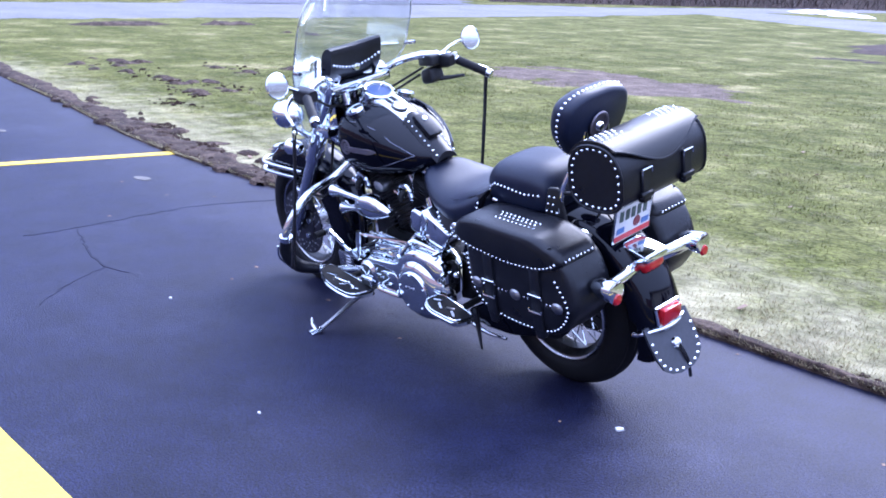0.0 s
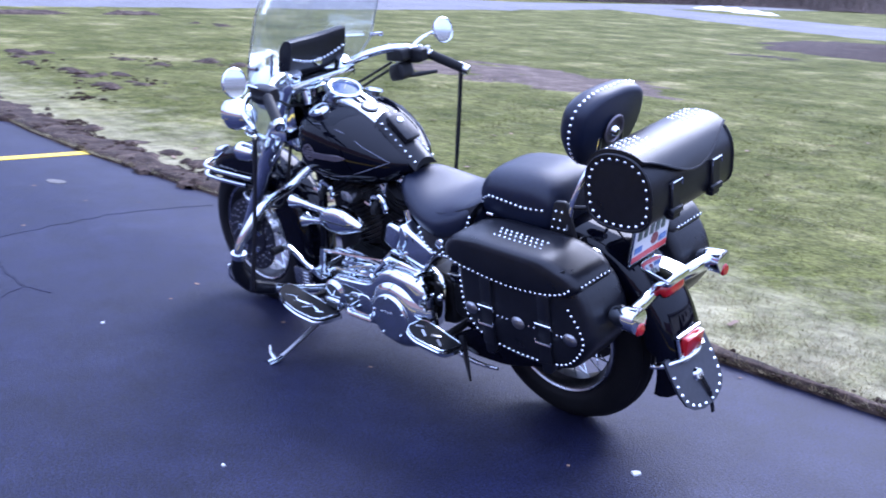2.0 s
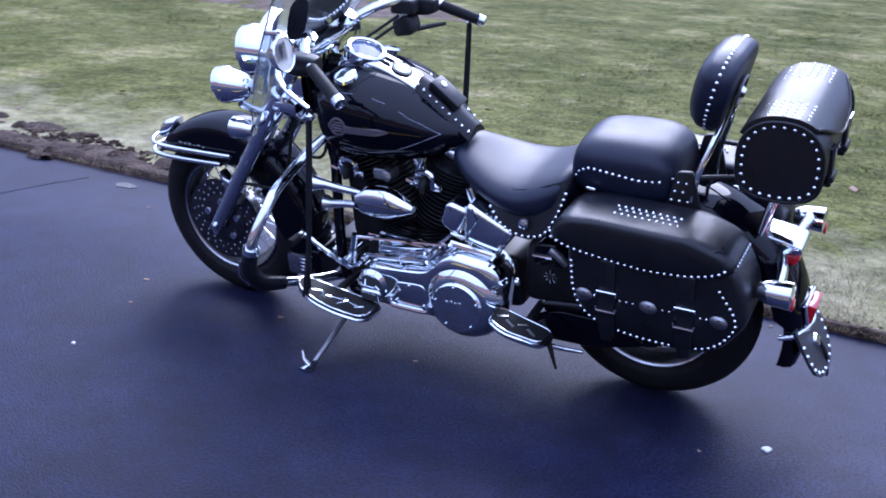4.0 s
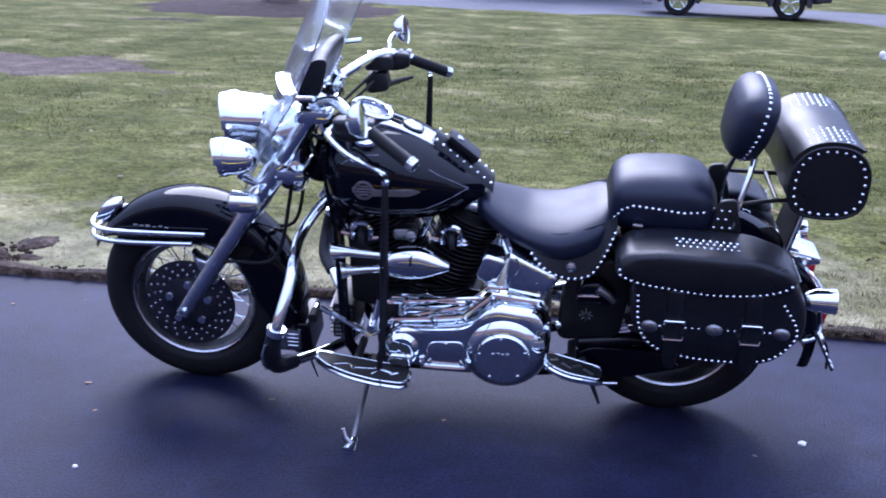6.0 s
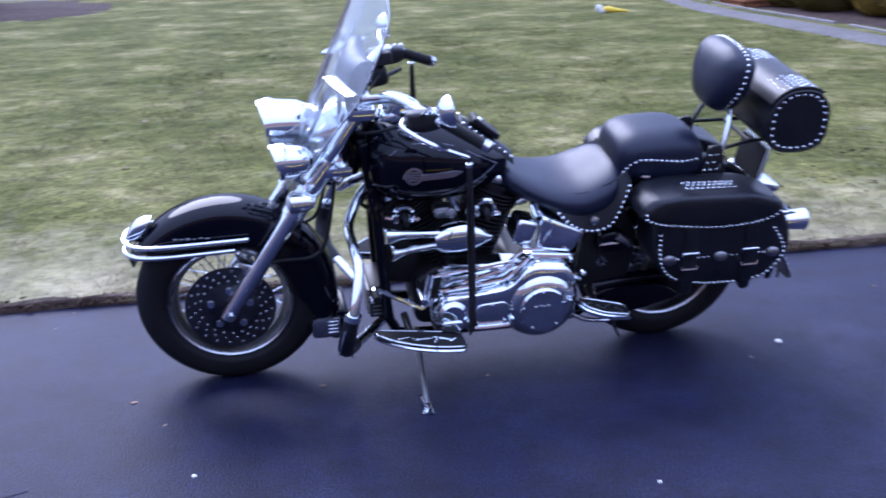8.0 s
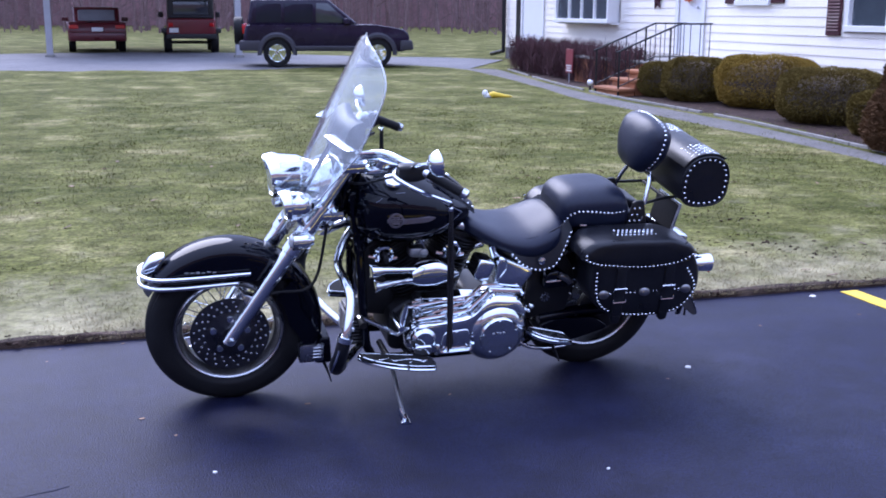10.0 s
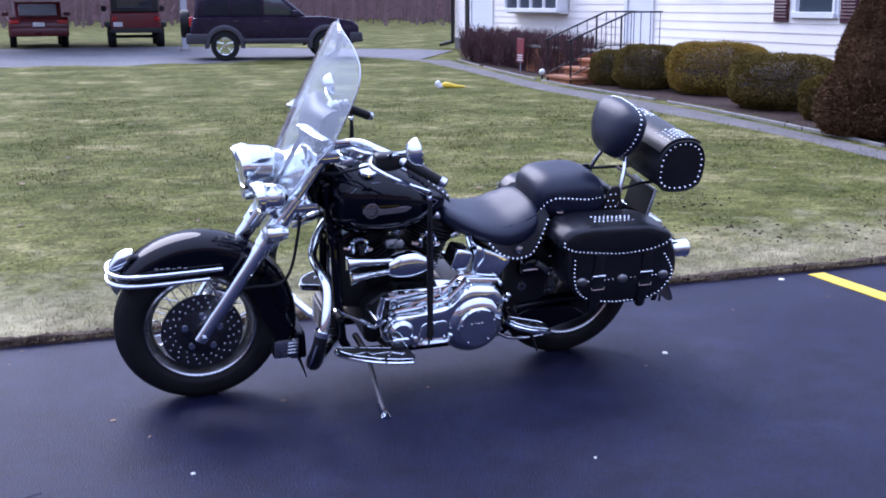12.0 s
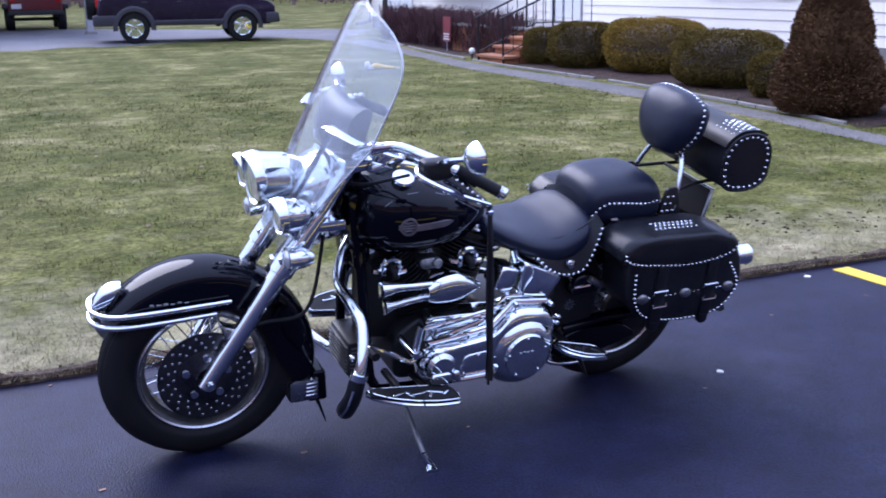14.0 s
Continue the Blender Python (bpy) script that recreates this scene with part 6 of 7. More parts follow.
part("top_rib", tube([(-0.1, -0.225, 0.388), (0.04, -0.235, 0.408), (0.12, -0.235, 0.42), (0.2, -0.23, 0.495), (0.335, -0.225, 0.476)], 0.009, 8), "chrome", pr)
part("upper_rib", tube([(0.1, -0.2, 0.425), (0.185, -0.2, 0.505), (0.345, -0.195, 0.486)], 0.007, 8), "chrome", pr)
for x, z in ((-0.1, 0.386), (0.03, 0.405), (0.12, 0.418), (0.2, 0.492), (0.335, 0.474), (0.366, 0.4), (0.355, 0.275), (0.0, 0.245)):
    part("bolt", lathe([(0.0085, -0.225), (0.0085, -0.25), (0.006, -0.254), (0, -0.254)], 8, "y", (x, 0, z)), "chrome", pr)
B("crankcase", join(slab(rounded([(-0.16, 0.2), (-0.17, 0.36), (-0.08, 0.43), (0.08, 0.43), (0.18, 0.38), (0.2, 0.2)], 0.04), -0.125, 0.14, 0.02), slab(rounded([(0.15, 0.22), (0.15, 0.42), (0.36, 0.42), (0.38, 0.25)], 0.03), -0.12, 0.13, 0.02)), "black_metal", "black engine case")
B("inner_primary", join(slab(rounded([(-0.09, 0.36), (-0.08, 0.455), (0.12, 0.447), (0.19, 0.44), (0.2, 0.36)], 0.02), -0.11, -0.185, 0.012), slab(rounded([(-0.07, 0.39), (-0.06, 0.425), (0.08, 0.432), (0.1, 0.39)], 0.01), -0.18, -0.215, 0.006), tube([(-0.1, -0.2, 0.45), (0.12, -0.2, 0.443)], 0.007, 8), tube([(-0.02, -0.215, 0.405), (0.1, -0.215, 0.437)], 0.0085, 8)), "chrome", "stepped chrome inner primary")
B("gearcase_cover", slab(rounded([(-0.14, 0.24), (-0.12, 0.36), (0.06, 0.38), (0.12, 0.3), (0.1, 0.22)], 0.04), 0.14, 0.185, 0.02), "chrome")


def cylinder(x0, x1):
    a, b = Vector((x0, 0, 0.42)), Vector((x1, 0, 0.70))
    d = (b - a).normalized()
    m = Matrix.Translation(a) @ d.to_track_quat("Z", "Y").to_matrix().to_4x4()
    L = (b - a).length
    prof = [(0.065, 0)]
    n = 12
    for k in range(n):
        h = 0.02 + (L * 0.62) * k / n
        prof += [(0.066, h), (0.094, h + 0.002), (0.094, h + 0.0055), (0.066, h + 0.0075)]
    prof += [(0.066, L * 0.66)]
    for k in range(4):
        h = L * 0.68 + 0.013 * k
        prof += [(0.07, h), (0.1, h + 0.002), (0.1, h + 0.0065), (0.07, h + 0.0085)]
    prof += [(0.07, L * 0.9)]
    o = B("cylinder", moved(lathe(prof, 36, "z"), m), "black_metal", "black finned cylinder")
    part("rocker_cover", moved(join(box((-0.07, -0.085, L * 0.9), (0.07, 0.085, L * 1.02), 0.018, 3), box((-0.055, -0.07, L * 1.0), (0.055, 0.07, L * 1.09), 0.016, 3)), m), "chrome", o, "chrome rocker cover")
    for k in (0, 1):
        part("head_bolt_cover", moved(tube([(0.035 - 0.07 * k, -0.088, L * 0.72), (0.035 - 0.07 * k, -0.112, L * 0.78), (0.035 - 0.07 * k, -0.115, L * 0.92)], [0.013, 0.017, 0.012], 10), m), "chrome", o, "chrome head bolt cover")
    part("plug_lead", moved(tube([(0.0, -0.09, L * 0.8), (0.0, -0.14, L * 0.85), (0.0, -0.15, L * 0.95), (0.0, -0.10, L * 1.0)], 0.007, 8, 5), m), "rubber", o)
    part("pushrod_tube", moved(join(tube([(0.02, 0.13, -0.03), (0.015, 0.11, L * 0.88)], 0.011, 10), tube([(-0.02, 0.13, -0.03), (-0.015, 0.11, L * 0.88)], 0.011, 10)), m), "chrome", o)


cylinder(-0.055, -0.19)
cylinder(0.04, 0.14)
B("coil_cover", join(slab(rounded([(-0.105, 0.612), (-0.105, 0.65), (-0.035, 0.65), (-0.035, 0.612)], 0.018), -0.10, -0.15, 0.01), lathe([(0.018, -0.145), (0.017, -0.158), (0.01, -0.163), (0, -0.163)], 16, "y", (-0.05, 0, 0.632))), "steel", "small rounded dark chrome coil cover")
# bright spark plug brackets between the black heads
for x in (-0.2, 0.066):
    o = B("plug_bracket", tube([(x - 0.024, -0.125, 0.6), (x - 0.026, -0.13, 0.632), (x - 0.012, -0.132, 0.652), (x + 0.014, -0.132, 0.652), (x + 0.028, -0.13, 0.632), (x + 0.026, -0.125, 0.6)], 0.0105, 8, 3), "chrome", "bright arched plug bracket on the cylinder head")
    part("plug_boot", tube([(x, -0.1, 0.63), (x + 0.002, -0.15, 0.625), (x + 0.006, -0.16, 0.6)], [0.012, 0.012, 0.009], 10, 3), "rubber", o)
    part("plug_nut", tube([(x - 0.06, -0.13, 0.622), (x - 0.036, -0.132, 0.616)], 0.0085, 8), "chrome", o)
    part("plug_nut", tube([(x + 0.034, -0.128, 0.606), (x + 0.052, -0.13, 0.61)], 0.009, 8), "chrome", o)
# twin trumpet horn on the near side
horn = B("horn", body_x([(-0.115, 0.03, 0.54, 0.60, 0.8), (-0.08, 0.036, 0.53, 0.62, 0.75), (-0.02, 0.036, 0.53, 0.625, 0.75), (0.03, 0.03, 0.545, 0.605, 0.8), (0.07, 0.014, 0.56, 0.58, 0.9)], 24, 4), "chrome", "chrome twin trumpet air horn")
horn.matrix_basis = Matrix.Translation((0, -0.215, 0))
for z0, z1, y, xf in ((0.605, 0.598, -0.01, -0.27), (0.532, 0.548, 0.012, -0.245)):
    part("trumpet", tube([(-0.09, y, z1), (-0.17, y, (z0 + z1) / 2), (-0.22, y, z0), (xf, y, z0 - 0.002), (xf - 0.006, y, z0 - 0.002), (xf, y, z0 - 0.002), (-0.21, y, z0)], [0.011, 0.012, 0.014, 0.026, 0.029, 0.022, 0.006], 18), "chrome", horn, "flared chrome trumpet")
part("horn_band", tube([(-0.112, -0.037, 0.578), (0.05, -0.036, 0.578)], 0.0025, 6), "black_metal", horn)
# oil tank and battery covers under the seat
B("oil_tank", join(slab(rounded([(0.24, 0.622), (0.228, 0.503), (0.332, 0.462), (0.393, 0.55)], 0.018), -0.10, -0.212, 0.014), tube([(0.24, -0.15, 0.6), (0.225, -0.15, 0.645)], 0.014, 12)), "chrome", "flat chrome oil tank side panel")
B("battery_cover", slab(rounded([(0.168, 0.606), (0.143, 0.53), (0.202, 0.494), (0.236, 0.588)], 0.018), -0.10, -0.196, 0.012), "chrome", "flat chrome battery cover")
B("tank_seam", tube([(0.262, -0.215, 0.612), (0.272, -0.215, 0.575), (0.248, -0.215, 0.535), (0.24, -0.215, 0.502)], 0.003, 6, 4), "chrome")
tb = B("seat_bracket", slab(rounded([(0.44, 0.5), (0.455, 0.535), (0.51, 0.54), (0.556, 0.5), (0.548, 0.47), (0.44, 0.462)], 0.018), -0.15, -0.205, 0.012), "black_paint", "rounded black bracket below the seat")
part("bracket_trim", tube([(0.445, -0.207, 0.497), (0.505, -0.209, 0.5)], 0.004, 8), "chrome", tb)
part("bracket_lobe", tube([(0.5, -0.207, 0.525), (0.53, -0.21, 0.508), (0.55, -0.208, 0.488)], [0.012, 0.013, 0.011], 10), "steel", tb)
part("bolt", ball((0.395, -0.205, 0.395), 0.012, 2), "chrome", tb)


# frame
def frame_side(s):
    y = s * 0.125
    B("frame_tube", tube([(-0.31, s * 0.03, 0.86), (-0.285, s * 0.07, 0.66), (-0.26, y, 0.32), (-0.235, y, 0.21), (-0.16, y, 0.175), (0.3, y, 0.175), (0.45, y, 0.22), (0.53, y, 0.36), (0.50, y, 0.515), (0.62, y, 0.62), (0.8, y, 0.66)], 0.017, 10, 6), "black_paint", "black frame tube")
    B("swingarm", tube([(0.46, s * 0.14, 0.3), (0.62, s * 0.135, 0.32), (0.805, s * 0.13, 0.315)], 0.022, 10), "black_paint")
    B("fender_strut", slab(rounded([(0.55, 0.58), (0.57, 0.65), (0.95, 0.66), (0.98, 0.62)], 0.02), s * 0.102, s * 0.118, 0.005), "chrome", "chrome fender strut")


sides(frame_side)
guard_half = [(-0.30, 0.035, 0.70), (-0.345, 0.08, 0.66), (-0.38, 0.15, 0.61), (-0.375, 0.27, 0.585), (-0.372, 0.335, 0.55), (-0.395, 0.398, 0.46), (-0.418, 0.403, 0.36), (-0.42, 0.355, 0.29), (-0.37, 0.26, 0.25), (-0.30, 0.13, 0.215), (-0.25, 0.05, 0.21)]
guard = B("engine_guard", tube([(x, -y, z) for x, y, z in guard_half] + guard_half[::-1], 0.0165, 14, 6), "chrome", "curved chrome engine guard bar")
for s in (-1, 1):
    part("guard_wrap", tube([(-0.404, s * 0.402, 0.425), (-0.418, s * 0.403, 0.36), (-0.42, s * 0.355, 0.288), (-0.385, s * 0.285, 0.256)], [0.024, 0.026, 0.028, 0.022], 14, 5), "leather", guard, "black padded lower wrap")
    part("wrap_ring", tube([(-0.400, s * 0.401, 0.44), (-0.405, s * 0.402, 0.42)], 0.027, 16), "chrome", guard)
    part("wrap_rim", tube([(-0.428, s * 0.43, 0.40), (-0.442, s * 0.425, 0.345), (-0.444, s * 0.38, 0.285)], 0.004, 6, 4), "chrome", guard)


def foot_side(s):
    out = rounded([(-0.325, 0.262), (-0.318, 0.305), (-0.275, 0.352), (-0.2, 0.385), (-0.12, 0.397), (-0.045, 0.388), (-0.03, 0.36), (-0.03, 0.262)], 0.03)
    rings = [[(p[0] * 1.0 + dx, s * (0.25 + (p[1] - 0.25) * f), 0.288 + 0.16 * (p[1] - 0.36) - 0.13 * (p[0] + 0.3) + dz) for p in out] for dx, f, dz in ((0, 0.96, -0.012), (0, 1.0, -0.009), (0, 1.0, -0.004), (0, 0.97, 0.0))]
    bd = B("floorboard", skin(rings), "chrome", "black rubber rider floorboard with chrome rim")
    rings = [[(-0.17 + (p[0] + 0.17) * 0.955, s * (0.315 + (p[1] - 0.315) * 0.93), 0.288 + 0.16 * (p[1] - 0.36) - 0.13 * (p[0] + 0.3) + dz) for p in out] for dz in (-0.002, 0.012)]
    part("rubber_pad", skin(rings), "rubber", bd)
    part("pad_trim", tube([Vector(q) + Vector((0, 0, -0.001)) for q in rings[1] + rings[1][:1]], 0.0026, 6), "chrome", bd)
    for k, (x, y, turn, size) in enumerate(((-0.23, 0.325, 20, 0.05), (-0.2, 0.335, -50, 0.035), (-0.165, 0.33, 10, 0.06), (-0.13, 0.34, 60, 0.04), (-0.11, 0.325, -15, 0.055), (-0.075, 0.335, 35, 0.03))):
        part("pad_inlay", moved(box((-size / 2, -0.0035, 0), (size / 2, 0.0035, 0.003), 0.001, 1), Matrix.Translation((x, s * y, 0.3003 + 0.16 * (y - 0.36) - 0.13 * (x + 0.3))) @ Matrix.Rotation(radians(turn), 4, "Z") @ Matrix.Rotation(radians(7), 4, "Y")), "chrome", bd)
    for x, z in ((-0.2, 0.25), (-0.1, 0.22)):
        part("bracket", tube([(x, s * 0.13, z), (x, s * 0.27, 0.235 - 0.1 * x)], 0.013, 8), "black_metal", bd)
    out = rounded([(0.355, 0.25), (0.36, 0.345), (0.42, 0.375), (0.53, 0.35), (0.535, 0.25)], 0.03)
    rings = [[(0.445 + (p[0] - 0.445) * f, s * (0.3 + (p[1] - 0.3) * f), 0.312 + 0.16 * (p[1] - 0.33) - 0.25 * (p[0] - 0.44) + dz) for p in out] for f, dz in ((0.95, -0.012), (1.0, -0.008), (1.0, 0.002), (0.95, 0.005))]
    b2 = B("passenger_board", skin(rings), "chrome", "small passenger floorboard with a chrome rim")
    rings = [[(0.445 + (p[0] - 0.445) * 0.92, s * (0.3 + (p[1] - 0.3) * 0.92), 0.312 + 0.16 * (p[1] - 0.33) - 0.25 * (p[0] - 0.44) + dz) for p in out] for dz in (0.0, 0.012)]
    part("rubber_pad", skin(rings), "rubber", b2)
    part("pad_trim", tube([Vector(q) for q in rings[1] + rings[1][:1]], 0.0026, 6), "chrome", b2)
    part("pad_inlay", join(*[moved(box((-0.016, -0.004, 0), (0.016, 0.004, 0.003)), Matrix.Translation((0.39 + 0.032 * k, s * (0.3 + 0.02 * (k % 2)), 0.3245 + 0.16 * (-0.03 + 0.02 * (k % 2)) - 0.25 * (-0.05 + 0.032 * k))) @ Matrix.Rotation(radians(40 - 70 * (k % 2)), 4, "Z") @ Matrix.Rotation(radians(13), 4, "Y")) for k in range(4)]), "dull_chrome", b2)
    part("bracket", tube([(0.44, s * 0.13, 0.29), (0.44, s * 0.27, 0.285)], 0.013, 8), "black_metal", b2)


sides(foot_side)
sh = B("shift_lever", join(tube([(-0.31, -0.25, 0.43), (-0.24, -0.25, 0.39), (-0.16, -0.235, 0.335), (-0.12, -0.235, 0.36)], 0.0085, 8), tube([(-0.155, -0.14, 0.375), (-0.155, -0.27, 0.375)], 0.012, 10), tube([(-0.315, -0.25, 0.43), (-0.315, -0.31, 0.43)], 0.011, 10), tube([(-0.15, -0.235, 0.36), (-0.13, -0.235, 0.46)], [0.014, 0.01], 10)), "chrome", "chrome heel-toe shift lever")
part("shift_peg", tube([(-0.315, -0.275, 0.43), (-0.315, -0.32, 0.43)], 0.014, 10), "rubber", sh)
B("shift_rod", tube([(-0.13, -0.235, 0.45), (0.22, -0.2, 0.47)], 0.006, 8), "chrome")
st = B("side_stand", tube([(-0.165, -0.13, 0.19), (-0.17, -0.25, 0.175), (-0.178, -0.4, 0.125), (-0.182, -0.475, 0.102)], [0.012, 0.009, 0.008, 0.0085], 12, 4), "steel", "slim steel side stand with a chrome foot")
part("stand_foot", join(tube([(-0.178, -0.445, 0.112), (-0.185, -0.505, 0.11)], [0.01, 0.02], 12, flat=0.5), tube([(-0.18, -0.475, 0.105), (-0.20, -0.478, 0.135), (-0.205, -0.47, 0.16)], [0.012, 0.009, 0.006], 10)), "chrome", st)
B("lower_tail", tube([(0.47, -0.2, 0.28), (0.5, -0.22, 0.22), (0.53, -0.24, 0.15)], [0.012, 0.009, 0.004], 8), "leather")
B("belt_guard", tube([(0.36, -0.16, 0.225), (0.42, -0.17, 0.19), (0.5, -0.17, 0.175), (0.585, -0.168, 0.178)], [0.008, 0.009, 0.008, 0.006], 10, 5), "chrome", "curved chrome lower belt guard")
B("belt_cover", slab(rounded([(0.38, 0.235), (0.47, 0.195), (0.62, 0.2), (0.78, 0.245), (0.70, 0.30), (0.50, 0.30)], 0.03), -0.14, -0.165, 0.01), "black_paint", "black lower belt cover")
B("inner_cover", slab(rounded([(0.39, 0.30), (0.40, 0.50), (0.54, 0.60), (0.60, 0.50), (0.58, 0.32)], 0.04), -0.115, -0.145, 0.015), "black_metal", "black cover behind the gearbox")
for k in range(8):
    B("cover_fin", moved(box((-0.002, -0.004, 0.008), (0.002, 0.004, 0.02)), Matrix.Translation((0.475, -0.147, 0.40)) @ Matrix.Rotation(k * math.pi / 4, 4, "Y")), "dull_chrome")
B("belt_sprocket", lathe([(0.1, -0.09), (0.1, -0.115), (0.09, -0.12), (0.03, -0.12), (0.02, -0.13), (0, -0.13)], 40, "y", RW), "black_metal")
reg = B("regulator", box((-0.31, -0.085, 0.22), (-0.235, 0.085, 0.345), 0.01, 2), "black_metal", "black finned regulator box below the frame tubes")
for k in range(7):
    part("fin", box((-0.318, -0.08, 0.236 + 0.0145 * k), (-0.305, 0.08, 0.2415 + 0.0145 * k), 0.001, 1), "dark_steel", reg)
    part("fin", box((-0.30, -0.093, 0.236 + 0.0145 * k), (-0.245, -0.082, 0.2415 + 0.0145 * k), 0.001, 1), "dark_steel", reg)
part("bolt", ball((-0.30, -0.1, 0.30), 0.014, 2), "chrome", reg)
B("engine_mount", slab(rounded([(-0.25, 0.34), (-0.26, 0.62), (-0.2, 0.66), (-0.12, 0.5), (-0.14, 0.32)], 0.02), -0.055, 0.055, 0.012), "black_metal", "black front engine mount")
# exhaust on the far side
B("exhaust", join(tube([(-0.17, 0.05, 0.6), (-0.25, 0.12, 0.5), (-0.2, 0.18, 0.32), (0.1, 0.2, 0.27), (0.35, 0.21, 0.27)], 0.022, 14, 6), tube([(0.12, 0.05, 0.6), (0.18, 0.14, 0.52), (0.2, 0.2, 0.42), (0.35, 0.21, 0.36)], 0.022, 14, 6)), "chrome", "chrome exhaust pipes")
for z in (0.27, 0.36):
    B("muffler", tube([(0.33, 0.21, z), (0.42, 0.215, z), (0.9, 0.22, z - 0.01), (0.99, 0.225, z - 0.03)], [0.022, 0.038, 0.042, 0.03], 20), "chrome", "long chrome muffler")

# backrest, rack and roll bag
bx = Matrix.Translation((0.89, 0, 0.992)) @ Matrix.Rotation(radians(14), 4, "Y")
out = rounded([(-0.085, -0.112), (-0.158, -0.01), (-0.15, 0.085), (-0.07, 0.112), (0.07, 0.112), (0.15, 0.085), (0.158, -0.01), (0.085, -0.112)], 0.07, 6)
secs = [(-0.062, 0.2), (-0.06, 0.42), (-0.053, 0.66), (-0.04, 0.85), (-0.02, 0.97), (0.002, 1.0), (0.022, 0.99), (0.036, 0.95), (0.042, 0.86)]
rest = B("backrest", moved(skin([[(x, p[0] * f, p[1] * f) for p in out] for x, f in secs]), bx), "vinyl", "padded black backrest with a studded rim", angle=60)
studs("studs", [(bx @ Vector((0.005, p[0] * 1.0, p[1] * 1.0)), bx.to_3x3() @ Vector((0, p[0], p[1]))) for p in along([(q[0], q[1], 0) for q in out], 0.02)], 0.0055, rest)
part("back_badge", moved(lathe([(0.045, 0.05), (0.042, 0.054), (0.036, 0.054), (0.034, 0.05)], 24, "x"), bx), "emblem", rest, "round metal back badge")
part("badge_centre", moved(lathe([(0.018, 0.05), (0.012, 0.062), (0, 0.064)], 14, "x", (0, 0, -0.005)), bx), "chrome", rest)


def sissy(s):
    B("sissy_bar", tube([(0.86, s * 0.128, 0.63), (0.87, s * 0.128, 0.76), (0.895, s * 0.1, 0.85), (0.912, s * 0.06, 0.91), (0.925, s * 0.05, 0.97)], 0.0085, 10, 6), "chrome", "chrome sissy bar upright")
    sp = B("sissy_plate", slab(rounded([(0.79, 0.65), (0.822, 0.79), (0.865, 0.795), (0.9, 0.65)], 0.012), s * 0.124, s * 0.138, 0.004), "lid_leather", "studded black side plate")
    studs("studs", [((0.828 + 0.022 * i - 0.008 * j, s * 0.139, 0.76 - 0.026 * j), (0, s, 0)) for j in range(4) for i in range(2 + (j > 1))], 0.0045, sp)
    B("rack_rail", tube([(0.86, s * 0.128, 0.775), (0.98, s * 0.1, 0.785), (1.11, s * 0.09, 0.785)], 0.0065, 10, 5), "black_metal", "black luggage rack rail")


sides(sissy)
for x in (0.98, 1.05, 1.11):
    B("rack_bar", tube([(x, -0.095, 0.785), (x, 0.095, 0.785)], 0.007, 8), "black_metal")
rc = Vector((1.087, 0, 0.888))
prof = []
for k in range(32):
    c, d = math.cos(2 * math.pi * k / 32), math.sin(2 * math.pi * k / 32)
    prof.append(Vector((0.103 * math.copysign(abs(c) ** 0.85, c), 0.104 * math.copysign(abs(d) ** (0.9 if d > 0 else 0.5), d))))
roll = B("roll_bag", skin([[(rc.x + p[0] * f, y, rc.z + p[1] * f) for p in prof] for y, f in ((-0.205, 0.9), (-0.205, 0.985), (-0.2, 1.0), (0.2, 1.0), (0.205, 0.985), (0.205, 0.9))]), "leather", "studded black leather roll bag on the rack", angle=30)
for s in (-1, 1):
    part("end_rim", tube([(rc.x + p[0] * 0.99, s * 0.204, rc.z + p[1] * 0.99) for p in prof + prof[:1]], 0.005, 6), "leather", roll)
    pl = along([(rc.x + p[0] * 0.88, s * 0.206, rc.z + p[1] * 0.88) for p in prof + prof[:1]], 0.024)
    studs("studs", [(p, (0, s, 0)) for p in pl], 0.0052, roll)
# the lid flap lies over the roll and ends in a curve at the back
def on_roll(a, grow):
    c, d = math.cos(a), math.sin(a)
    return rc.x + (0.103 + grow) * math.copysign(abs(c) ** 0.85, c), rc.z + (0.104 + grow) * math.copysign(abs(d) ** (0.9 if d > 0 else 0.5), d)


flap_rows, hem = [], []
for k in range(25):
    y = -0.198 + 0.396 * k / 24
    low = radians(52 - 40 * max(0.0, math.cos(y / 0.198 * math.pi / 2)) ** 1.2)
    arc = [low + (radians(150) - low) * j / 14 for j in range(15)]
    ring = [on_roll(a, 0.013) for a in arc] + [on_roll(a, 0.001) for a in reversed(arc)]
    flap_rows.append([(p[0], y, p[1]) for p in ring])
    hem.append((ring[0][0], y, ring[0][1]))
part("lid_flap", skin(flap_rows), "lid_leather", roll, "curved leather lid flap, shiny from wear")
part("flap_hem", tube(hem, 0.0035, 6), "leather", roll)
pl = []
for i in range(8):
    for j in range(5):
        for s in (-1, 1):
            x = -0.06 + 0.0185 * i
            up = 0.104 * (1 - (abs(x) / 0.103) ** 2.2) ** 0.45 + 0.0135
            pl.append(((rc.x + x, s * (0.09 + 0.022 * j + 0.011 * (i % 2)), rc.z + up), (x, 0, up)))
studs("studs", pl, 0.0048, roll)
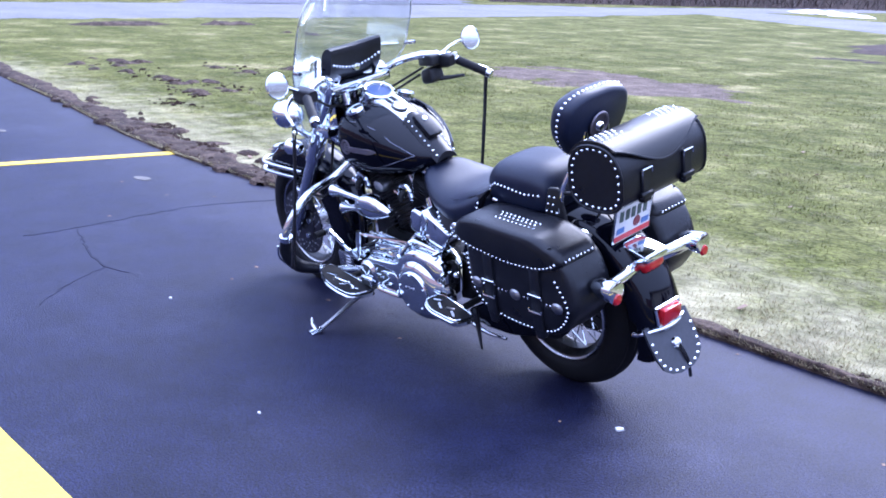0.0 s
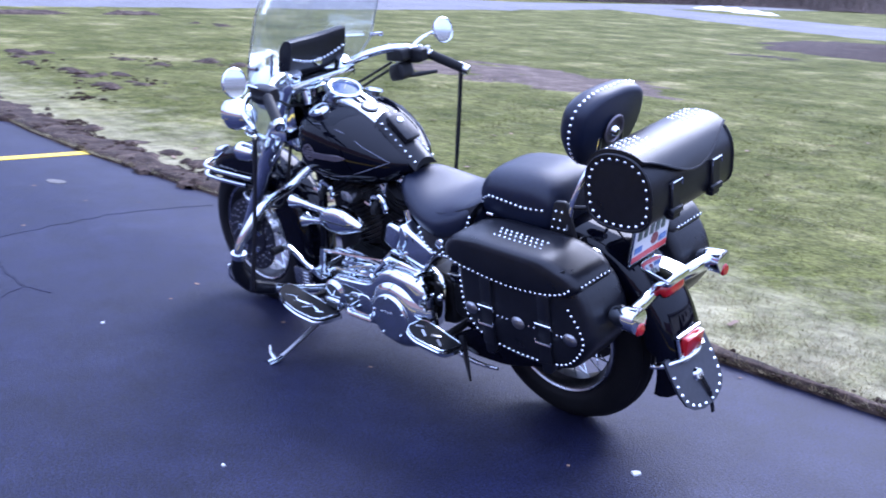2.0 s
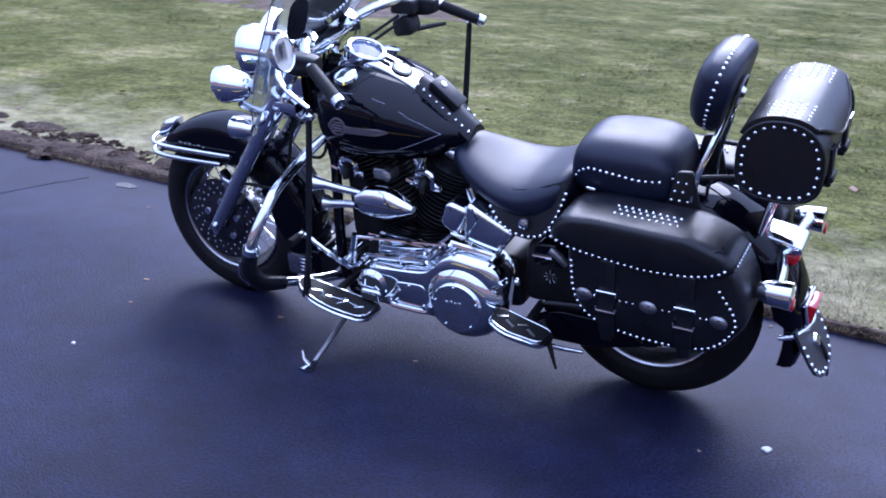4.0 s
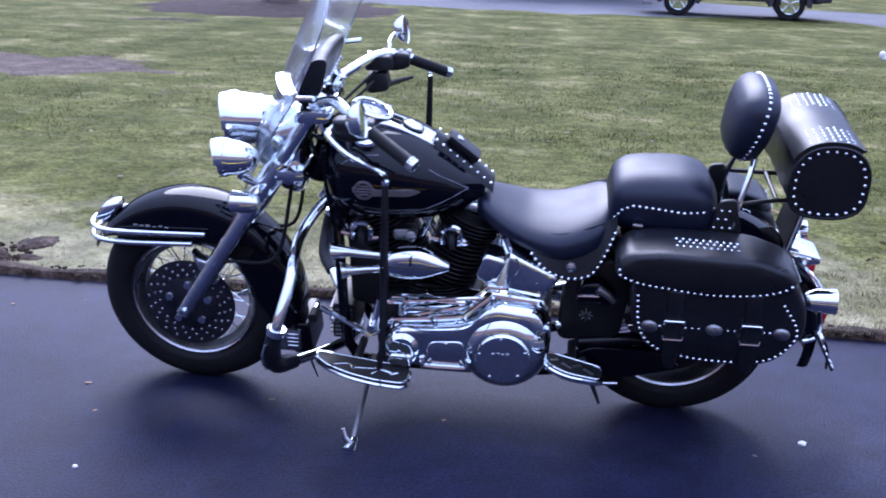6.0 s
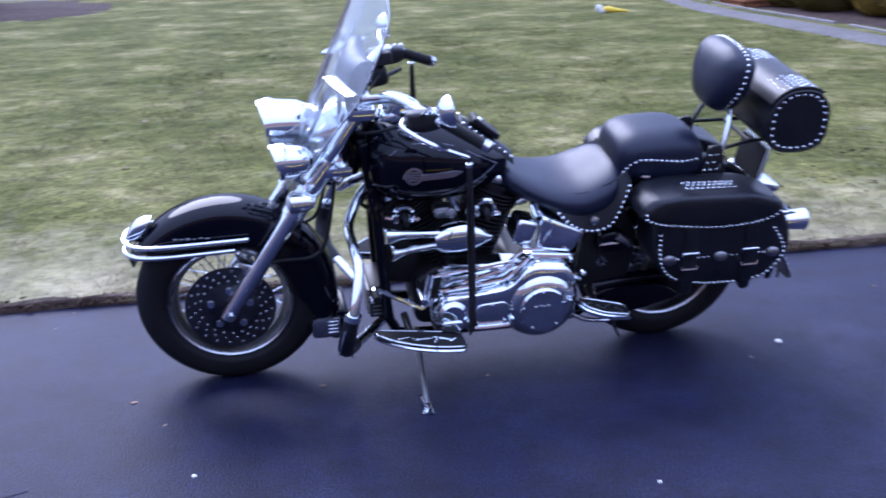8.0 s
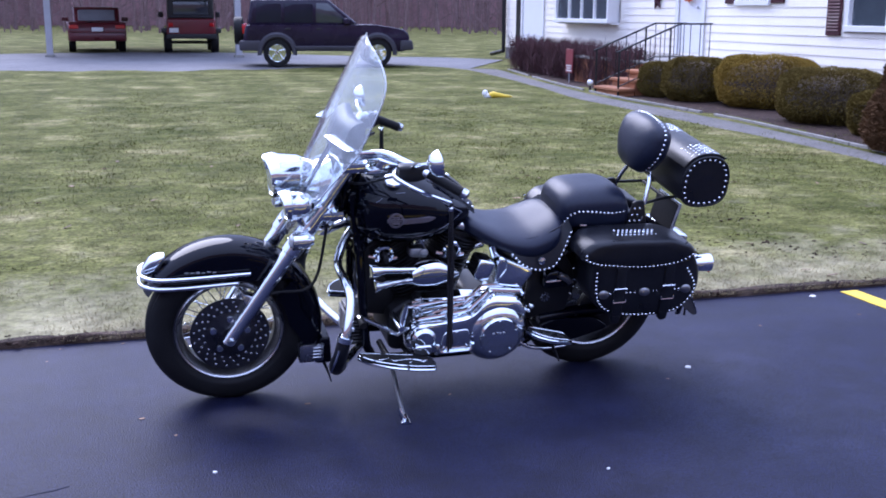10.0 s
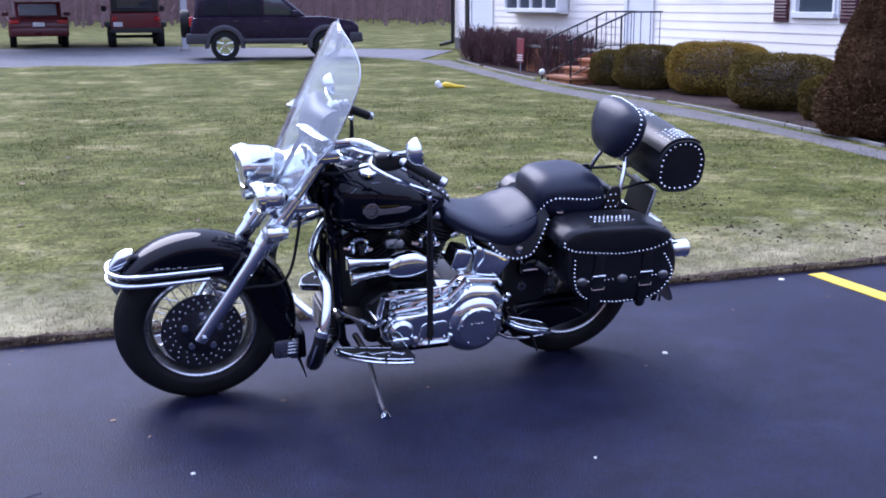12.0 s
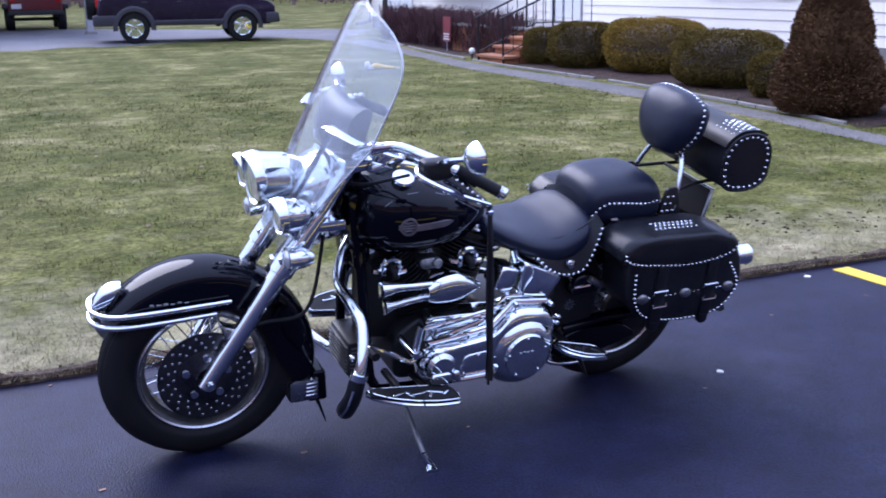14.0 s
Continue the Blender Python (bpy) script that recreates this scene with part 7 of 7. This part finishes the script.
for s in (-1, 1):
    b = part("strap", box((rc.x + 0.088, s * 0.1 - 0.02, rc.z - 0.085), (rc.x + 0.112, s * 0.1 + 0.02, rc.z + 0.02), 0.004, 1), "leather", roll, "leather strap with a small buckle")
    part("buckle", tube([(rc.x + 0.114, s * 0.1 - 0.024, rc.z + 0.006), (rc.x + 0.114, s * 0.1 - 0.022, rc.z + 0.022), (rc.x + 0.114, s * 0.1 + 0.022, rc.z + 0.022), (rc.x + 0.114, s * 0.1 + 0.024, rc.z + 0.006)], 0.0028, 6), "chrome", roll)
    part("strap_keeper", box((rc.x + 0.1, s * 0.1 - 0.027, rc.z - 0.07), (rc.x + 0.118, s * 0.1 + 0.027, rc.z - 0.05), 0.004, 1), "leather", roll)

# tail lamp, plate, signal bar, flap
tail = B("tail_lamp", body_x([(0.985, 0.03, 0.56, 0.612, 0.6), (1.03, 0.05, 0.552, 0.616, 0.45), (1.09, 0.056, 0.556, 0.606, 0.4), (1.138, 0.056, 0.562, 0.592, 0.4), (1.146, 0.05, 0.566, 0.584, 0.5)], 28), "chrome", "chrome tail lamp with a red lens")
part("lens", body_x([(1.03, 0.03, 0.535, 0.56, 0.5), (1.07, 0.044, 0.522, 0.56, 0.5), (1.12, 0.046, 0.52, 0.563, 0.5), (1.135, 0.042, 0.53, 0.564, 0.55), (1.14, 0.03, 0.54, 0.56, 0.6)], 24), "red_lens", tail, "red tail lens")
pm = Matrix.Translation((1.05, 0, 0.685)) @ Matrix.Rotation(radians(12), 4, "Y") @ Matrix.Diagonal((1, 1.0, 1.1, 1))
plate = B("number_plate", moved(box((-0.004, -0.09, -0.055), (0.004, 0.09, 0.055), 0.003, 1), pm), "white_plate", "white number plate with dark bars and a red foot")
part("plate_band", moved(box((0.0045, -0.088, -0.053), (0.0065, 0.088, -0.037)), pm), "plate_red", plate)
for y in (-0.06, 0.062):
    part("plate_patch", moved(box((0.0045, y - 0.018, -0.03), (0.0062, y + 0.018, -0.012)), pm), "plate_blue", plate)
part("plate_orange", moved(lathe([(0.018, 0.0045), (0.016, 0.0064), (0, 0.0066)], 14, "x", (0, 0.02, -0.012)), pm), "sign_red", plate)
for k in range(5):
    part("plate_bar", moved(box((0.0045, -0.07 + 0.029 * k, 0.008), (0.006, -0.052 + 0.029 * k, 0.042)), pm), "ink", plate)
part("plate_holder", moved(box((-0.009, -0.088, -0.054), (-0.0045, 0.088, 0.054), 0.002, 1), pm), "rubber", plate)
part("plate_rim", moved(tube([(0.003, -0.091, -0.056), (0.003, 0.091, -0.056), (0.003, 0.091, 0.056), (0.003, -0.091, 0.056), (0.003, -0.091, -0.056)], 0.004, 6), pm), "chrome", plate)
B("signal_bar", tube([(1.12, -0.21, 0.546), (1.112, -0.12, 0.546), (1.09, 0, 0.54), (1.112, 0.12, 0.546), (1.12, 0.21, 0.546)], 0.016, 12, 5, flat=1.5), "chrome", "wide chrome turn signal bar")


def rear_signal(s):
    o = B("turn_signal", lathe([(0.0, -0.05), (0.022, -0.045), (0.033, -0.02), (0.036, 0.02), (0.037, 0.038), (0.027, 0.042)], 24, "x", (1.12, s * 0.222, 0.54)), "chrome", "chrome bullet turn signal")
    part("lens", lathe([(0.02, 0.04), (0.015, 0.046), (0.0, 0.048)], 22, "x", (1.12, s * 0.222, 0.517)), "red_lens", o, "red lens")


sides(rear_signal)
fl = B("rear_flap", skin([[(1.155 + 0.085 * t, y0 * w, 0.36 - 0.16 * t) for y0 in np.linspace(-0.108, 0.108, 9)] + [(1.163 + 0.085 * t, y0 * w, 0.362 - 0.16 * t) for y0 in np.linspace(0.108, -0.108, 9)] for t, w in ((0, 1), (0.3, 1.02), (0.6, 1.0), (0.8, 0.9), (0.93, 0.65), (1.0, 0.3))]), "flap_leather", "studded greyish black leather mud flap")
studs("studs", [((1.164 + 0.085 * t, s * 0.099 * w, 0.36 - 0.16 * t), (1, 0, 0.3)) for s in (-1, 1) for t, w in ((0.3, 1), (0.45, 1), (0.6, 0.98), (0.73, 0.9), (0.84, 0.72), (0.91, 0.48), (0.94, 0.18))], 0.007, fl)
part("concho", moved(lathe([(0.02, 0), (0.016, 0.008), (0, 0.01)], 18, "x"), Matrix.Translation((1.205, 0, 0.285)) @ Matrix.Rotation(-0.45, 4, "Y")), "chrome", fl)
part("flap_lace", join(*[tube([(1.212, 0.006 * k, 0.285), (1.238, 0.01 + 0.006 * k, 0.23), (1.245, 0.015 + 0.006 * k, 0.165)], 0.004, 5, 3) for k in range(2)]), "leather", fl)
rl = B("fender_lamp", moved(box((-0.012, -0.045, -0.028), (0.012, 0.045, 0.028), 0.006, 2), Matrix.Translation((1.185, 0, 0.385)) @ Matrix.Rotation(radians(10), 4, "Y")), "red_lens", "rectangular red fender reflector in a chrome rim")
part("lamp_rim", join(tube([(1.182, -0.055, 0.36), (1.19, 0.055, 0.36)], 0.006, 8), tube([(1.172, -0.055, 0.415), (1.175, 0.055, 0.415)], 0.006, 8), tube([(1.182, -0.055, 0.36), (1.172, -0.055, 0.415)], 0.006, 8), tube([(1.182, 0.055, 0.36), (1.172, 0.055, 0.415)], 0.006, 8)), "chrome", rl)
B("fender_rail", tube([(1.12, -0.109, 0.336), (1.135, -0.106, 0.337), (1.165, -0.09, 0.345), (1.19, 0, 0.345), (1.165, 0.09, 0.345), (1.135, 0.106, 0.337), (1.12, 0.109, 0.336)], 0.008, 10, 5), "chrome", "chrome rear fender rail")


# ---- parked vehicles ----
def car_wheel(parent, c, r, w, s, alloy=True):
    t = part("wheel", lathe([(r * 0.62, -w / 2), (r * 0.95, -w / 2), (r, -w / 2 + 0.03), (r, w / 2 - 0.03), (r * 0.95, w / 2), (r * 0.62, w / 2)], 32, "y", c, closed=True), "rubber", parent, "black tyre with a silver wheel")
    y = s * w / 2
    part("rim", lathe([(r * 0.64, y - s * 0.02), (r * 0.62, y), (r * 0.56, y - s * 0.03), (r * 0.53, y - s * 0.05)], 28, "y", c), "chrome" if alloy else "black_metal", t, "bright rim edge")
    part("wheel_well", lathe([(r * 0.6, y - s * 0.055), (0.0, y - s * 0.07)], 24, "y", c), "black_metal", t)
    if alloy:
        for k in range(5):
            a = 2 * math.pi * k / 5 + 0.3
            part("wheel_spoke", moved(box((0.03, -0.025, -0.05), (r * 0.6, 0.025, 0.05), 0.014, 1), Matrix.Translation(Vector(c) + Vector((0, y - s * 0.03, 0))) @ Matrix.Rotation(-a, 4, "Y")), "chrome", t)
        part("hub_cap", lathe([(0.06, y - s * 0.03), (0.05, y + s * 0.0), (0, y + s * 0.003)], 14, "y", c), "dull_chrome", t)


def panel(name, outline, y0, y1, mat, parent, label="", edge=0.05, r=0.08):
    return part(name, slab(rounded(outline, r), y0, y1, edge), mat, parent, label)


# SUV: x along its length, nose at +x
suv = thing("suv", "dark purple SUV with grey cladding and a rear spare wheel", "car", pose(3.35, 24.2, rise(24.2) + 0.035, 0, 0, -9) @ Matrix.Diagonal((0.96, 0.96, 0.97, 1)))
panel("body", [(-0.85, 0.42), (-0.88, 0.75), (-0.8, 1.08), (2.6, 1.1), (3.35, 0.98), (3.5, 0.85), (3.52, 0.5), (3.35, 0.4)], -0.86, 0.86, "suv_paint", suv, edge=0.06)
panel("cabin", [(-0.78, 1.02), (-0.66, 1.72), (1.35, 1.74), (2.15, 1.1)], -0.76, 0.76, "suv_paint", suv, edge=0.09)
panel("roof_rack", [(-0.55, 1.74), (-0.5, 1.79), (1.1, 1.79), (1.2, 1.74)], -0.62, 0.62, "dull_chrome", suv, "silver roof rails", edge=0.01, r=0.02)
for s in (-1, 1):
    for a, b, c, d in ((-0.55, -0.5, 0.12, 0.12), (0.2, 0.2, 0.95, 0.95), (1.03, 1.03, 1.35, 1.88)):
        panel("window", [(a, 1.14), (b, 1.64), (c, 1.64), (d, 1.14)], s * 0.70, s * 0.768, "suv_glass" if c < 1.3 else "car_glass", suv, "dark side window", edge=0.01, r=0.04)
    for x in (0.0, 2.65):
        part("wheel_arch", skin([[(x + rr * math.cos(a), s * yy, 0.38 + rr * math.sin(a)) for rr, yy in ((0.40, 0.85), (0.40, 0.92), (0.47, 0.92), (0.52, 0.86))] for a in [math.pi * (-0.05 + 1.1 * k / 14) for k in range(15)]]), "suv_grey", suv, "grey wheel arch")
    panel("side_cladding", [(0.42, 0.42), (0.42, 0.55), (2.2, 0.55), (2.2, 0.42)], s * 0.84, s * 0.885, "suv_grey", suv, edge=0.015, r=0.03)
    part("mirror", box((1.75, s * 0.88 - 0.1, 1.1), (1.9, s * 0.88 + 0.1, 1.26), 0.03, 2), "suv_paint", suv)
    part("tail_light", box((-0.89, s * 0.72 - 0.07, 0.85), (-0.8, s * 0.72 + 0.09, 1.1), 0.02, 2), "red_lens", suv)
    for k in (0.16, 0.98):
        part("door_handle", box((k + 0.05, s * 0.862 - 0.012, 0.96), (k + 0.2, s * 0.862 + 0.012, 1.0), 0.008, 1), "plastic", suv)
for x in (0.0, 2.65):
    for s in (-1, 1):
        car_wheel(suv, (x, s * 0.78, 0.365), 0.365, 0.24, s)
panel("rear_bumper", [(-0.98, 0.42), (-0.98, 0.68), (-0.4, 0.68), (-0.42, 0.42)], -0.88, 0.88, "suv_grey", suv, edge=0.04, r=0.06)
panel("front_bumper", [(3.25, 0.42), (3.25, 0.7), (3.58, 0.7), (3.62, 0.45)], -0.88, 0.88, "suv_grey", suv, edge=0.04, r=0.06)
part("spare_wheel", lathe([(0.2, -1.2), (0.33, -1.2), (0.36, -1.16), (0.36, -0.98), (0.2, -0.95)], 28, "x", (0.08, -0.1, 0.92), closed=True), "rubber", suv, "covered spare wheel")
part("spare_cover", lathe([(0.25, -1.19), (0.22, -1.2), (0, -1.2)], 24, "x", (0.08, -0.1, 0.92)), "plastic", suv)

# red open-topped off-roader seen from behind: nose at +y
truck = thing("off_roader", "dark red boxy off-roader with a black soft top, parked nose away", "car", pose(1.8, 31.4, rise(31.4) + 0.04, 0, 0, -3))
for nm, a, b, mt in (("body", (-0.76, 0.0, 0.5), (0.76, 2.2, 1.08), "red_paint"), ("hood", (-0.6, 2.1, 0.6), (0.6, 3.4, 1.06), "red_paint"), ("soft_top", (-0.72, 0.02, 1.06), (0.72, 1.9, 1.8), "plastic"), ("rear_bumper", (-0.78, -0.12, 0.45), (0.78, 0.05, 0.6), "plastic")):
    part(nm, box(a, b, 0.07 if nm != "rear_bumper" else 0.02, 3), mt, truck)
part("rear_window", box((-0.55, -0.005, 1.18), (0.55, 0.03, 1.62), 0.03, 2), "car_glass", truck)
part("rear_window_seam", box((-0.63, 0.0, 1.12), (0.63, 0.025, 1.16), 0.005, 1), "suv_grey", truck)
for s in (-1, 1):
    part("fender_flare", box((s * 0.84 - 0.09, 0.05, 0.62), (s * 0.84 + 0.09, 0.95, 0.78), 0.04, 2), "plastic", truck)
    part("tail_light", box((s * 0.63 - 0.07, -0.03, 0.82), (s * 0.63 + 0.07, 0.02, 0.94), 0.015, 1), "red_lens", truck)
    part("mirror", box((s * 0.92 - 0.08, 1.75, 1.1), (s * 0.92 + 0.08, 1.82, 1.28), 0.02, 1), "plastic", truck)
    for y in (0.45, 2.8):
        o = lathe([(0.2, -0.12), (0.34, -0.12), (0.36, -0.09), (0.36, 0.09), (0.34, 0.12), (0.2, 0.12)], 24, "x", (s * 0.73, y, 0.36), closed=True)
        w = part("wheel", o, "rubber", truck)
        part("rim", lathe([(0.21, 0.1 * s), (0.15, 0.06 * s), (0, 0.06 * s)], 18, "x", (s * 0.73, y, 0.36)), "dull_chrome", w)
part("number_plate", box((-0.68, -0.03, 0.84 - 0.2), (-0.4, -0.015, 0.78), 0.004, 1), "white_plate", truck)
part("axle", tube([(-0.7, 0.45, 0.33), (0.7, 0.45, 0.33)], 0.05, 8), "black_metal", truck)

wagon = thing("hatchback", "dark maroon hatchback car parked nose away", "car", pose(-1.05, 32.0, rise(32) + 0.04, 0, 0, 1) @ Matrix.Diagonal((1.06, 1.06, 1.0, 1)))


def side_on(outline, w, mat, nm, lab="", edge=0.06, r=0.1, top=1.0):
    bm = slab(rounded(outline, r), -w, w, edge)
    return part(nm, moved(bm, Matrix.Rotation(radians(90), 4, "Z")), mat, wagon, lab)


side_on([(-0.05, 0.35), (-0.08, 0.7), (0.0, 0.95), (3.0, 0.92), (3.9, 0.75), (4.0, 0.4)], 0.83, "maroon_paint", "body")
side_on([(0.02, 0.9), (0.35, 1.4), (1.9, 1.42), (2.8, 0.92)], 0.66, "maroon_paint", "cabin", edge=0.1)
part("rear_window", moved(box((-0.52, -0.01, -0.2), (0.52, 0.01, 0.2), 0.008, 1), Matrix.Translation((0, 0.14, 1.16)) @ Matrix.Rotation(radians(-33), 4, "X")), "pale_glass", wagon)
for s in (-1, 1):
    part("tail_light", box((s * 0.66 - 0.14, -0.1, 0.74), (s * 0.66 + 0.14, -0.02, 0.86), 0.02, 1), "red_lens", wagon)
    part("mirror", box((s * 0.9 - 0.1, 2.1, 0.95), (s * 0.9 + 0.1, 2.18, 1.08), 0.03, 2), "maroon_paint", wagon)
    for y in (0.75, 3.2):
        part("wheel", lathe([(0.16, -0.1), (0.29, -0.1), (0.31, -0.07), (0.31, 0.07), (0.29, 0.1), (0.16, 0.1)], 24, "x", (s * 0.72, y, 0.31), closed=True), "rubber", wagon)
part("rear_bumper", box((-0.8, -0.16, 0.36), (0.8, 0.05, 0.62), 0.06, 2), "maroon_paint", wagon)
part("number_plate", box((-0.16, -0.112, 0.66), (0.16, -0.1, 0.78), 0.004, 1), "white_plate", wagon)
part("wiper", box((-0.3, 0.0, 0.94), (0.2, 0.02, 0.96)), "plastic", wagon)

# carport posts
for x, y in ((2.9, 28.5), (-2.4, 29.4)):
    p = thing("carport_post", "white carport post with a dark brace", "post", pose(x, y, rise(y) + 0.03), group="carport posts")
    part("post", box((-0.09, -0.09, 0), (0.09, 0.09, 2.6), 0.01, 1), "post", p)
    part("brace", tube([(0.0, 0, 1.62), (-0.55, 0, 2.45)], 0.05, 6), "iron", p)
    part("foot", box((-0.14, -0.14, 0), (0.14, 0.14, 0.08), 0.01, 1), "concrete", p)
cp = thing("carport_roof", "flat carport roof on posts", "carport")
part("roof_slab", box((-2.9, 28.2, 2.86), (3.2, 38.0, 2.98)), "post", cp)
part("beam", box((-2.9, 28.4, 2.7), (3.2, 28.65, 2.85)), "iron", cp)

# ---- grass ----
def blades(name, clumps, per, x0, x1, d0, d1, mat, seed, size, spread, label, near=1.8):
    """Short grass in tufts: each tuft leans outwards and is tallest in its middle."""
    rng = np.random.RandomState(seed)
    n = clumps * per
    cx = np.repeat(rng.uniform(x0, x1, clumps), per)
    cd = np.repeat(d0 + (d1 - d0) * rng.uniform(0, 1, clumps) ** near, per)
    big = np.repeat(rng.uniform(0.5, 1.5, clumps), per)
    ox, oy = rng.normal(0, spread, n) * big, rng.normal(0, spread, n) * big
    x, d = cx + ox, np.maximum(cd + oy, min(d0, 0.01))
    far = np.hypot(ox, oy) / (spread * big)
    a = np.arctan2(oy, ox) + rng.uniform(-1.2, 1.2, n)
    L = size * big * (1 - 0.045 * d) * rng.uniform(0.6, 1.2, n) * np.clip(1.25 - 0.35 * far, 0.3, 1.3)
    lean = 0.25 + 0.6 * far * rng.uniform(0.5, 1.5, n)
    y = np.interp(x, [p[0] for p in EDGE], [p[1] for p in EDGE]) + d
    k = np.clip((y - 14) / 24, 0, 1)
    z = 0.14 * k * k * (3 - 2 * k) + np.where(x < -1.5, 0.006, 0.011)
    w = 0.0022 + 0.0005 * d
    b = rng.uniform(0, 6.28, n)
    vs, fs = np.zeros((n * 3, 3)), np.arange(n * 3).reshape(-1, 3)
    vs[0::3] = np.stack([x - w * np.sin(b), y + w * np.cos(b), z], 1)
    vs[1::3] = np.stack([x + w * np.sin(b), y - w * np.cos(b), z], 1)
    vs[2::3] = np.stack([x + L * lean * np.cos(a), y + L * lean * np.sin(a), z + L], 1)
    me = bpy.data.meshes.new(name)
    me.from_pydata(vs.tolist(), [], fs.tolist())
    me.materials.append(M[mat])
    tagged(new(name, me), label, "grass", kind="stuff")


blades("grass", 24000, 16, -9, 7, 0.0, 16, "lawn_blade", 1, 0.026, 0.045, "short patchy lawn grass in small tufts")
blades("dry_grass", 5000, 12, -9, 7, 0.0, 8, "straw", 2, 0.024, 0.05, "dry straw coloured lawn grass")
blades("grass", 42000, 6, -11, 8, 3.0, 22, "lawn_blade", 3, 0.042, 0.075, "short patchy lawn grass further off", 0.9)
blades("straw_mat", 5200, 14, -1.2, 7, 0.04, 3.4, "pale_straw", 21, 0.012, 0.05, "pale dead grass lying in mats on the lawn", 1.4)
# ragged fringe of grass that hangs over the drive's edge
blades("edge_grass", 2000, 12, -1.4, 6.5, -0.01, 0.75, "lawn_blade", 11, 0.026, 0.028, "ragged grass fringe along the drive's edge")
blades("edge_straw", 2400, 12, -1.4, 6.5, -0.02, 0.8, "straw", 12, 0.022, 0.03, "dry straw fringe along the drive's edge")
# fallen leaves
_leaf = mesh_of("leaf", box((-0.03, -0.018, 0), (0.03, 0.018, 0.004), 0.002, 1), "leaf")
for k in range(90):
    x = random.uniform(-4, 5)
    y = edge_y(x) + (random.uniform(0.1, 6) if k < 60 else -random.uniform(0.05, 1.3))
    o = tagged(part("fallen_leaf", _leaf, None), "small dry brown leaf on the grass" if k < 60 else "tiny dry leaf scrap on the asphalt", "leaf", "fallen leaves")
    tilt, size = (20, random.uniform(0.5, 1.0)) if k < 60 else (4, random.uniform(0.12, 0.35))
    o.matrix_basis = pose(x, y, rise(y) + 0.035 if k < 60 else 0.002, random.uniform(-tilt, tilt), random.uniform(-tilt, tilt), random.uniform(0, 360)) @ Matrix.Diagonal((size, size, size, 1))
